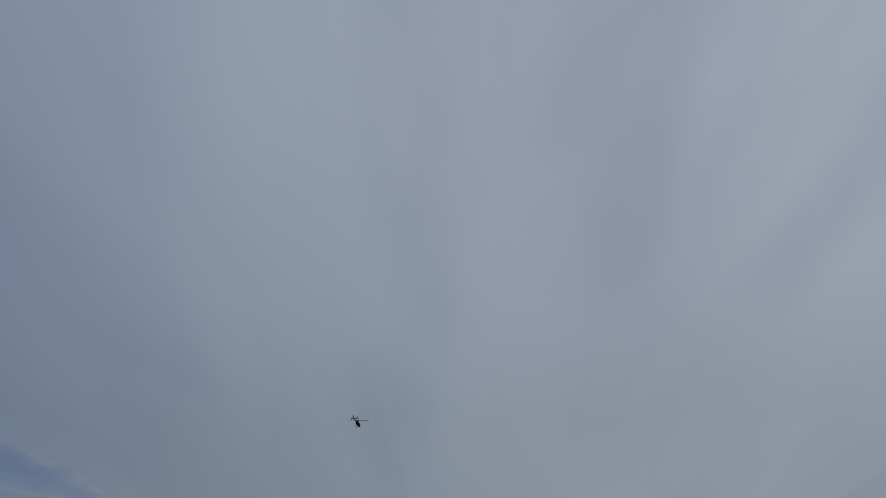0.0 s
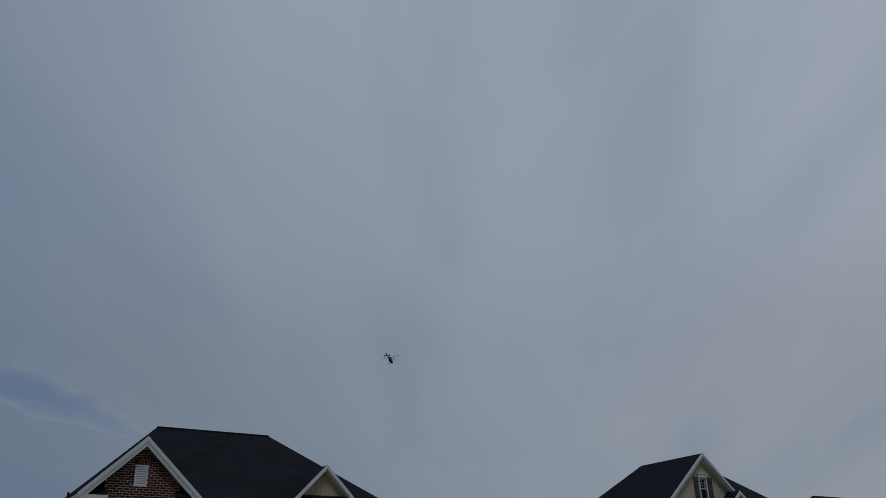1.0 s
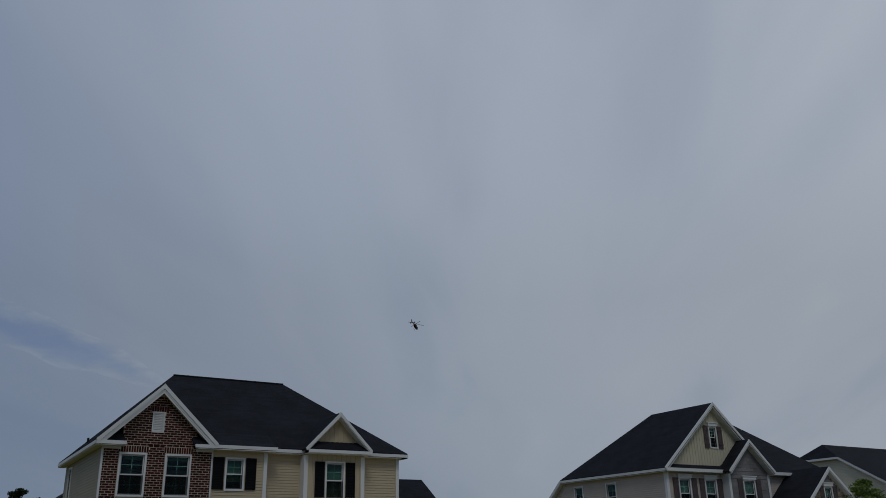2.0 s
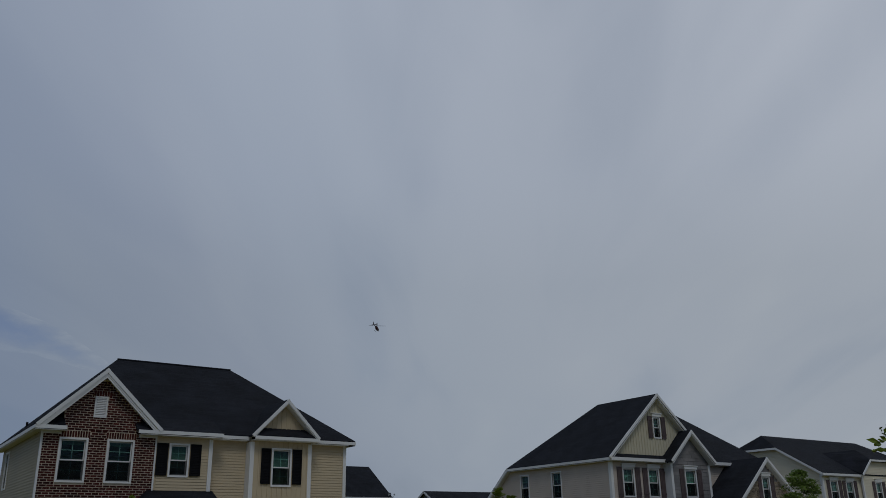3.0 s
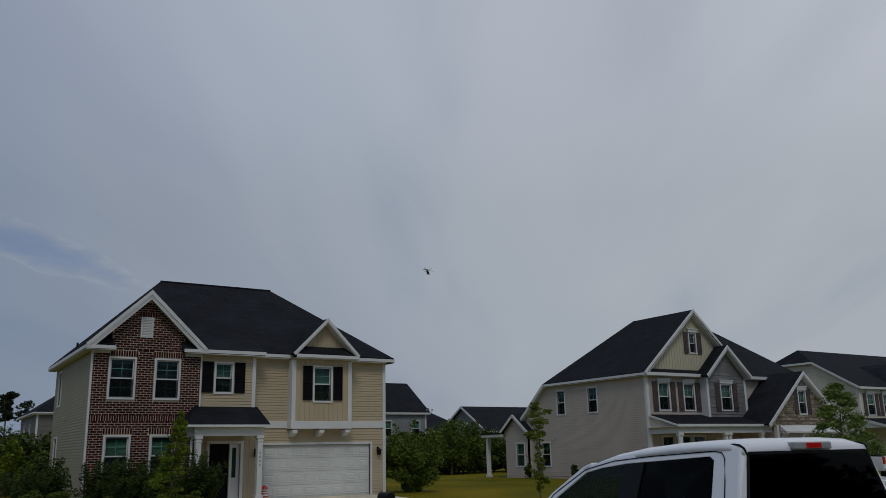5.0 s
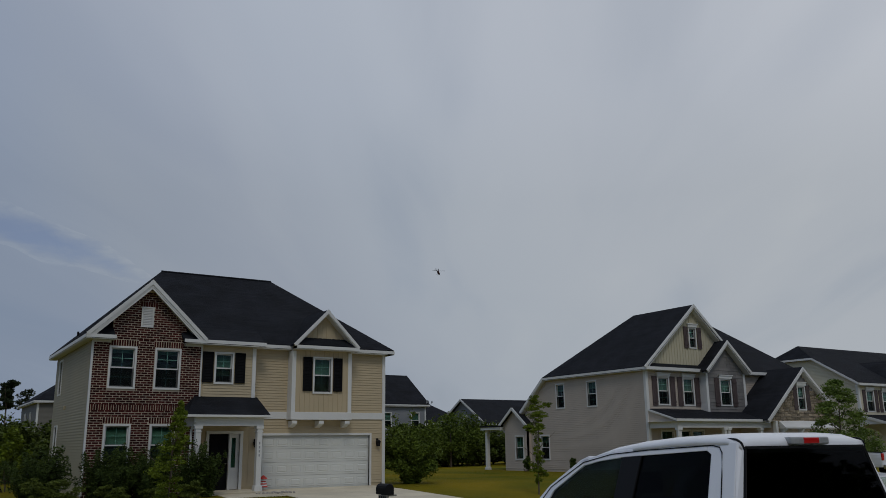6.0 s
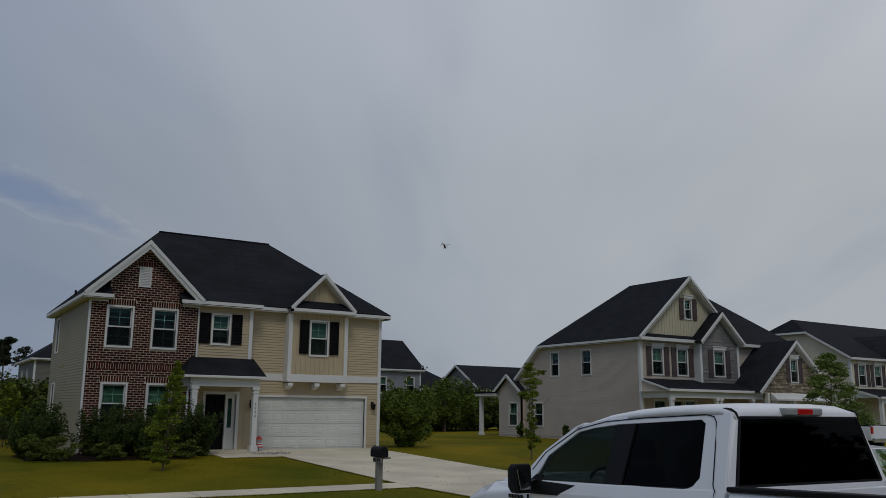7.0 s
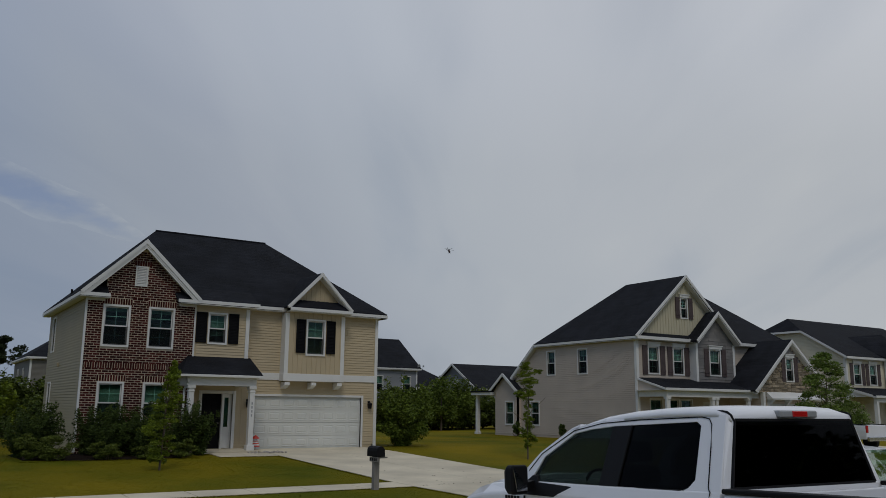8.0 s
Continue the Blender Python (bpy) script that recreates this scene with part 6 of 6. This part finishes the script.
        # door seams and handles
        b = Build()
        for yy in (0.07, 1.38, 2.32):
            b.box(min(s * 0.97, s * 0.9955), max(s * 0.97, s * 0.9955), yy - 0.0025, yy + 0.0025, 0.55, 1.17)
        b.tube([(s * 0.991, 0.07, 1.17), (s * 0.976, 0.07, 1.215), (s * 0.934, 0.07, 1.305), *[on_side(s, yy, k, 0.003) for yy, k in ((0.09, 0.03), (0.104, 0.08), (0.15, 0.6), (0.183, 0.90), (0.215, 0.975), (0.296, 1.005), (0.98, 0.99), (1.45, 0.955), (1.82, 0.845), (2.10, 0.58), (2.225, 0.455), (2.36, 0.17))]], 0.0045, 5)
        b.tube([(s * 0.690, 0.17, 1.886), (s * 0.694, 0.12, 1.884), (s * 0.698, 0.07, 1.874), (s * 0.694, 0.036, 1.850), (s * 0.684, 0.022, 1.805)], [0.003, 0.006, 0.009, 0.009, 0.007], 6)
        parts("door_seam", b, M_PLASTIC, t)
        for yy in (0.55, 1.62):
            part("door_handle", Build().box(min(s * 0.985, s * 1.02), max(s * 0.985, s * 1.02), yy - 0.10, yy + 0.10, 1.08, 1.115), M_TRUCK, t, bevel=0.01)
        # dark letter bars on the wing
        b = Build()
        for k in range(5):
            b.box(min(s * 0.988, s * 0.994), max(s * 0.988, s * 0.994), 2.40 + k * 0.05, 2.435 + k * 0.05, 1.125, 1.16)
        parts("badge_bar", b, M_PLASTIC, t)
    # rear glass in its black surround, stop lamp above
    b = Build()
    q = [(-0.81, -0.034, 1.325), (0.81, -0.034, 1.325), (0.665, 0.026, 1.815), (-0.665, 0.026, 1.815)]
    b.prism(q, (0, 0.01, 0))
    g = part("rear_glass", b, M_PRIVACY, t, "dark tinted rear window")
    b = Build()
    for p, r in (((-0.81, -0.03, 1.33), (0.81, -0.03, 1.33)), ((-0.665, 0.03, 1.815), (0.665, 0.03, 1.815)), ((-0.815, -0.03, 1.33), (-0.67, 0.03, 1.815)), ((0.815, -0.03, 1.33), (0.67, 0.03, 1.815))):
        b.bar(p, r, 0.02, 0.02)
    parts("rear_glass_seal", b, M_PLASTIC, t)
    b = Build()
    for s in (-1, 1):
        b.prism([(s * 0.815, -0.036, 1.27), (s * 0.931, -0.016, 1.27), (s * 0.708, 0.060, 1.862), (s * 0.665, 0.028, 1.862)], (0, 0.08, 0))
    parts("cab_corner", b, M_TRUCK, t, bevel=0.012)
    b = Build().box(-0.86, 0.86, -0.05, 0.0, 1.10, 1.322)
    part("cab_back", b, M_TRUCK, t)
    lamp = part("stop_lamp", Build().box(-0.21, 0.23, -0.004, 0.08, 1.832, 1.888), M_GREYMETAL, t, "silver high stop-lamp housing", bevel=0.012)
    part("stop_lens", Build().box(-0.065, 0.105, -0.012, 0.02, 1.837, 1.883), M_RED, lamp, "red stop-lamp lens", bevel=0.006)
    # windscreen
    b = Build()
    b.prism([(-0.82, 2.66, 1.31), (0.82, 2.66, 1.31), (0.66, 1.86, 1.77), (-0.66, 1.86, 1.77)], (0, 0.0, 0.008))
    part("windscreen", b, M_CLEAR, t)
    # inside: seats, dash, steering wheel
    for yy in (0.35, 1.35):
        for sx in (-0.4, 0.4):
            b = Build().box(sx - 0.25, sx + 0.25, yy, yy + 0.14, 0.8, 1.45).box(sx - 0.25, sx + 0.25, yy + 0.1, yy + 0.6, 0.75, 0.95)
            seat = part("seat", b, M_SEAT, t, bevel=0.05)
            part("headrest", Build().box(sx - 0.13, sx + 0.13, yy - 0.02, yy + 0.08, 1.48, 1.66), M_SEAT, seat, bevel=0.03)
    part("dashboard", Build().box(-0.82, 0.82, 2.0, 2.4, 0.95, 1.22), M_PLASTIC, t, bevel=0.05)
    ring = [(-0.4 + 0.19 * math.cos(k * math.tau / 20), 1.88 + 0.06 * math.sin(k * math.tau / 20), 1.22 + 0.18 * math.sin(k * math.tau / 20)) for k in range(21)]
    part("steering_wheel", Build().tube(ring, 0.016, 6).bar((-0.58, 1.88, 1.22), (-0.22, 1.88, 1.22), 0.03, 0.05), M_PLASTIC, t)
    # wheels
    for sx in (-0.86, 0.86):
        for yy in (-0.98, 2.70):
            wheel(t, sx, yy, 0.40)
    return t


def wheel(car, x, y, r, width=0.27):
    b = Build()
    ring = lambda xx, rr: [(xx, y + rr * math.cos(k * math.tau / 28), r + rr * math.sin(k * math.tau / 28)) for k in range(28)]
    w = width / 2
    b.loft([ring(x - w, r * 0.66), ring(x - w, r * 0.93), ring(x - w + 0.03, r), ring(x + w - 0.03, r), ring(x + w, r * 0.93), ring(x + w, r * 0.66)])
    wh = part("wheel", b, M_RUBBER, car, "black tyre")
    s = 1 if x > 0 else -1
    b = Build()
    b.loft([ring(x + s * (w - 0.03), r * 0.65), ring(x + s * (w - 0.01), r * 0.62), ring(x + s * (w - 0.05), r * 0.5), ring(x + s * (w - 0.03), r * 0.18), ring(x + s * (w - 0.02), 0.02)])
    part("rim", b, M_CHROME, wh, "alloy rim")


near_truck = pickup(-6.42, -29.33, -0.16, -2.15, -3.4, "pickup_truck", "white crew-cab pickup with dark tinted windows, parked in a driveway")
far_truck = pickup(30.75, -6.3, ground_z(-7.1) + 0.03, 2.0, 0.0, "pickup_truck", "white pickup parked before the stone garage")


# ---- car beyond the pickup ----
def parked_car(x, y, z, rz):
    t = thing("parked_car", x, y, z, "silver car with a clear windscreen beyond the pickup", "car", rz=rz)
    b = Build()
    st = [(-2.1, 0.80, 0.4, 0.85), (-1.9, 0.86, 0.3, 0.95), (-0.8, 0.89, 0.28, 0.98), (0.8, 0.89, 0.28, 0.96), (1.7, 0.86, 0.3, 0.85), (2.15, 0.75, 0.38, 0.68)]
    b.loft([[(-w + 0.05, yy, lo), (-w, yy, lo + 0.15), (-w, yy, hi - 0.12), (-w + 0.08, yy, hi), (w - 0.08, yy, hi), (w, yy, hi - 0.12), (w, yy, lo + 0.15), (w - 0.05, yy, lo)] for yy, w, lo, hi in st])
    part("body", b, M_TRUCK, t, bevel=0.02)
    b = Build()
    rs = [(-1.5, 0.70, 0.95), (-0.9, 0.58, 1.40), (-0.2, 0.58, 1.45), (0.25, 0.56, 1.40), (1.05, 0.72, 0.96)]
    b.loft([[(-w - 0.06, yy, zz - 0.03), (-w, yy, zz), (w, yy, zz), (w + 0.06, yy, zz - 0.03), (w, yy, zz - 0.05), (-w, yy, zz - 0.05)] for yy, w, zz in rs[1:4]])
    part("roof", b, M_TRUCK, t, bevel=0.01)
    part("windscreen", Build().prism([(-0.72, 1.05, 0.96), (0.72, 1.05, 0.96), (0.56, 0.25, 1.38), (-0.56, 0.25, 1.38)], (0, 0, 0.008)), M_CLEAR, t)
    part("rear_glass", Build().prism([(-0.70, -1.5, 0.95), (0.70, -1.5, 0.95), (0.58, -0.9, 1.38), (-0.58, -0.9, 1.38)], (0, 0, 0.008)), M_CLEAR, t)
    for s in (-1, 1):
        part("side_glass", Build().prism([(s * 0.80, -1.4, 0.95), (s * 0.80, 0.95, 0.95), (s * 0.62, 0.25, 1.36), (s * 0.62, -0.85, 1.36)], (-s * 0.006, 0, 0)), M_CLEAR, t)
        parts("pillar", Build().bar((s * 0.77, 1.07, 0.95), (s * 0.60, 0.25, 1.40), 0.06, 0.05).bar((s * 0.75, -1.52, 0.94), (s * 0.60, -0.9, 1.40), 0.06, 0.05), M_PLASTIC, t)
        for yy in (-1.35, 1.35):
            wheel(t, s * 0.78, yy, 0.32, 0.2)
    return t


parked_car(-2.0, -26.2, -0.14, 0)


# ---- mailbox ----
def mailbox(x, y):
    z = ground_z(y)
    t = thing("mailbox", x, y, z, "black mailbox on a weathered timber post with a number board", "mailbox")
    part("post", Build().box(-0.075, 0.075, -0.075, 0.075, -0.1, 0.98), M_POST, t, bevel=0.008)
    part("support", Build().box(-0.10, 0.30, -0.09, 0.09, 0.80, 0.84), M_POST, t)
    b = Build()
    arch = [(-0.1, 0), (0.1, 0), (0.1, 0.13), (0.085, 0.18), (0.05, 0.215), (0, 0.228), (-0.05, 0.215), (-0.085, 0.18), (-0.1, 0.13)]
    b.prism([(a * 1.25, -0.27, 0.85 + c * 1.2) for a, c in arch], (0, 0.54, 0))
    box = part("box", b, M_PLASTIC, t, "black metal mailbox body", bevel=0.008)
    part("flag", Build().box(0.127, 0.135, -0.1, 0.05, 0.97, 1.0).box(0.127, 0.135, -0.1, -0.05, 0.97, 1.08), M_REDPAINT, box)
    part("number_board", Build().box(-0.105, -0.08, -0.30, 0.16, 0.72, 0.84), M_POST, t)
    b = Build()
    for k in range(4):
        b.box(-0.111, -0.106, -0.24 + 0.1 * k, -0.18 + 0.1 * k, 0.745, 0.815)
    parts("number_bar", b, M_PLASTIC, t)
    return t


mailbox(-1.50, -13.30)


# ---- small things ----
def lighthouse_ornament(x, y):
    z = ground_z(y)
    t = thing("garden_ornament", x, y, z, "small red and white striped lighthouse ornament by the garage", "ornament")
    part("stake", Build().tube([(0, 0, -0.05), (0, 0, 0.16)], 0.012, 6), M_PLASTIC, t)
    for k, (z0, z1, r0, r1) in enumerate(((0.15, 0.20, 0.18, 0.165), (0.20, 0.25, 0.165, 0.15), (0.25, 0.30, 0.15, 0.13), (0.30, 0.35, 0.13, 0.115), (0.35, 0.39, 0.115, 0.10))):
        part("band", Build().tube([(0, 0, z0), (0, 0, z1)], [r0, r1], 12), M_WHITE if k % 2 else M_REDPAINT, t)
    part("gallery", Build().tube([(0, 0, 0.39), (0, 0, 0.41)], 0.15, 12), M_WHITE, t)
    part("lantern_room", Build().tube([(0, 0, 0.41), (0, 0, 0.46)], 0.10, 10), M_WHITE, t)
    part("cap", Build().tube([(0, 0, 0.46), (0, 0, 0.50), (0, 0, 0.60)], [0.16, 0.14, 0.02], 12), M_REDPAINT, t)
    return t


lighthouse_ornament(-0.10, -0.60)
rs = np.random.RandomState(8)
b = Build()
for k in range(60):
    x, y, r = rs.uniform(-1.0, 0.5), rs.uniform(-2.5, -1.95), rs.uniform(0.025, 0.06)
    z = ground_z(y) + 0.035
    ringp = lambda q, zz: [(x + q * r * math.cos(a * math.tau / 6), y + q * r * math.sin(a * math.tau / 6), zz) for a in range(6)]
    b.loft([ringp(0.7, z - 0.03), ringp(1.0, z + r * 0.3), ringp(0.55, z + r * 0.8)])
tagged(part("pebbles", b, M_PEBBLE, None, "pale pebbles at the foot of the porch column", "stuff"), category="stones")
b = Build()
for k in range(34):
    x, y, r = rs.uniform(0, 5), (-13.1 + rs.normal(0, 0.05) if k % 3 else rs.uniform(-12.5, -8)), rs.uniform(0.008, 0.028)
    z, a = ground_z(y) + 0.038, rs.uniform(0, 6)
    b.prism([(x + r * math.cos(a + q), y + r * math.sin(a + q) * 0.6, z) for q in (0, 1.9, 3.2, 4.6)], (0, 0, 0.008))
tagged(part("leaf_litter", b, M_DEBRIS, None, "dry leaves scattered on the driveway", "stuff"), category="leaves")


def satellite_dish(x, y, z):
    t = thing("satellite_dish", x, y, z, "grey satellite dish on the far roof edge", "satellite dish")
    b = Build()
    rings = []
    for k in range(5):
        q = k / 4
        rings.append([(-0.10 + 0.25 * q * math.cos(a * math.tau / 14), -0.02 + 0.07 * (1 - q * q) + 0.10 * q * math.cos(a * math.tau / 14), 0.26 + 0.22 * q * math.sin(a * math.tau / 14)) for a in range(14)])
    b.loft(rings[1:], caps=False).face(*rings[1])
    part("dish", b, M_GREYMETAL, t)
    part("receiver", Build().tube([(-0.05, 0.02, 0.06), (0.2, -0.25, 0.08), (0.26, -0.3, 0.22)], 0.02, 6).box(0.2, 0.33, -0.36, -0.24, 0.2, 0.36), M_GREYMETAL, t)
    part("mast", Build().tube([(0, 0.05, -0.15), (0, 0.05, 0.2), (0, -0.1, 0.28)], 0.025, 6), M_GREYMETAL, t)
    return t


satellite_dish(33.75, 42.75, 5.75)


# ---- helicopter ----
def helicopter():
    t = thing("helicopter", 0, 0, 150, "dark red helicopter flying away under the clouds", "helicopter")
    b = Build()
    hull = [(2.7, 0.05, -0.25, 0.05), (2.4, 0.45, -0.15, 0.5), (1.7, 0.72, 0.05, 0.85), (0.6, 0.8, 0.2, 1.0), (-0.6, 0.78, 0.25, 0.98), (-1.6, 0.55, 0.4, 0.75), (-2.4, 0.25, 0.65, 0.35), (-4.2, 0.17, 0.85, 0.22), (-5.9, 0.12, 0.95, 0.18)]
    b.loft([[(w * math.cos(a * math.tau / 12), yy, zc + hh * math.sin(a * math.tau / 12)) for a in range(12)] for yy, w, zc, hh in hull])
    part("fuselage", b, M_HELI, t, smooth=True)
    part("canopy", Build().loft([[(w * math.cos(a * math.tau / 12), yy, zc + hh * math.sin(a * math.tau / 12)) for a in range(12)] for yy, w, zc, hh in ((2.72, 0.05, -0.05, 0.04), (2.42, 0.42, 0.1, 0.42), (1.72, 0.74, 0.25, 0.72), (1.2, 0.77, 0.3, 0.78))]), M_HELIDARK, t)
    part("engine_housing", Build().loft([[(w * math.cos(a * math.tau / 10), yy, 1.25 + hh * math.sin(a * math.tau / 10)) for a in range(10)] for yy, w, hh in ((1.2, 0.2, 0.15), (0.6, 0.5, 0.35), (-0.8, 0.5, 0.38), (-1.8, 0.2, 0.15))]), M_HELI, t)
    part("tail_fin", Build().prism([(-0.05, -5.4, 0.8), (-0.05, -6.3, 0.5), (-0.05, -6.9, 2.3), (-0.05, -6.3, 2.35)], (0.1, 0, 0)), M_HELI, t)
    part("tailplane", Build().box(-1.35, 1.35, -5.2, -4.6, 0.95, 1.02).box(-1.40, -1.32, -5.4, -4.5, 0.5, 1.5).box(1.32, 1.40, -5.4, -4.5, 0.5, 1.5), M_HELI, t)
    part("tail_rotor", Build().tube([(-0.12, -6.35, 1.3), (0.12, -6.35, 1.3)], 0.55, 14), M_HELIDARK, t)
    for s in (-1, 1):
        b = Build().tube([(s * 1.0, 2.0, -1.15), (s * 1.0, 1.7, -1.3), (s * 1.0, -1.4, -1.3)], 0.06, 6)
        for yy in (1.0, -0.8):
            b.tube([(s * 1.0, yy, -1.3), (s * 0.6, yy, -0.5)], 0.05, 6)
        part("skid", b, M_HELIDARK, t)
    part("mast", Build().tube([(0, 0.2, 1.4), (0, 0.2, 2.05)], 0.12, 8), M_HELIDARK, t)
    rotor = part("main_rotor", Build().tube([(0, 0, -0.12), (0, 0, 0.12)], 0.3, 10), M_HELIDARK, t)
    rotor.location = (0, 0.2, 2.05)
    for k in range(4):
        b = Build(pose(0, 0, 0, 0, 0, 90 * k))
        b.prism([(-0.15, 0.2, 0.0), (0.18, 0.2, 0.02), (0.18, 5.2, 0.14), (-0.15, 5.2, 0.12)], (0, 0, 0.05))
        part("rotor_blade", b, M_HELIDARK, rotor)
    return t, rotor


heli, heli_rotor = helicopter()

# seconds, bearing and elevation of the helicopter from the driveway, in degrees
FLIGHT = [(0.0, 27.48, 16.48), (0.5, 28.11, 16.24), (1.0, 28.54, 15.86), (1.2, 28.75, 15.55), (1.8, 29.25, 14.95), (2.3, 29.63, 14.42), (2.5, 29.80, 14.22), (3.0, 30.14, 13.75),
          (3.5, 30.46, 13.33), (4.0, 30.74, 12.92), (4.5, 31.00, 12.54), (4.7, 31.08, 12.36), (5.2, 31.42, 12.02), (5.8, 31.80, 11.68), (6.0, 31.94, 11.60), (6.5, 32.24, 11.32), (7.0, 32.56, 11.10), (7.5, 32.88, 10.88), (8.0, 33.12, 10.69)]
ALT, CLIMB = 122.0, 6.0          # metres over the street; metres a second from 4 s on


def motions():
    eye = Vector((-12.28, -33.34, 1.72))
    spots = []
    for t, bearing, lift in FLIGHT:
        high = ALT + CLIMB * max(0.0, t - 4.0)
        d = high / math.tan(radians(lift - 0.10))
        spots.append((t, eye + Vector((d * math.sin(radians(bearing)), d * math.cos(radians(bearing)), high))))
    walk(heli, [(t, Matrix.Translation(p) @ pose(0, 0, 0, -7, 0, -50)) for t, p in spots])
    rows = [(k * 0.1, pose(0, 0.2, 2.05, 0, 0, (20 + k * 78) % 360)) for k in range(81)]
    walk(heli_rotor, rows)


motions()
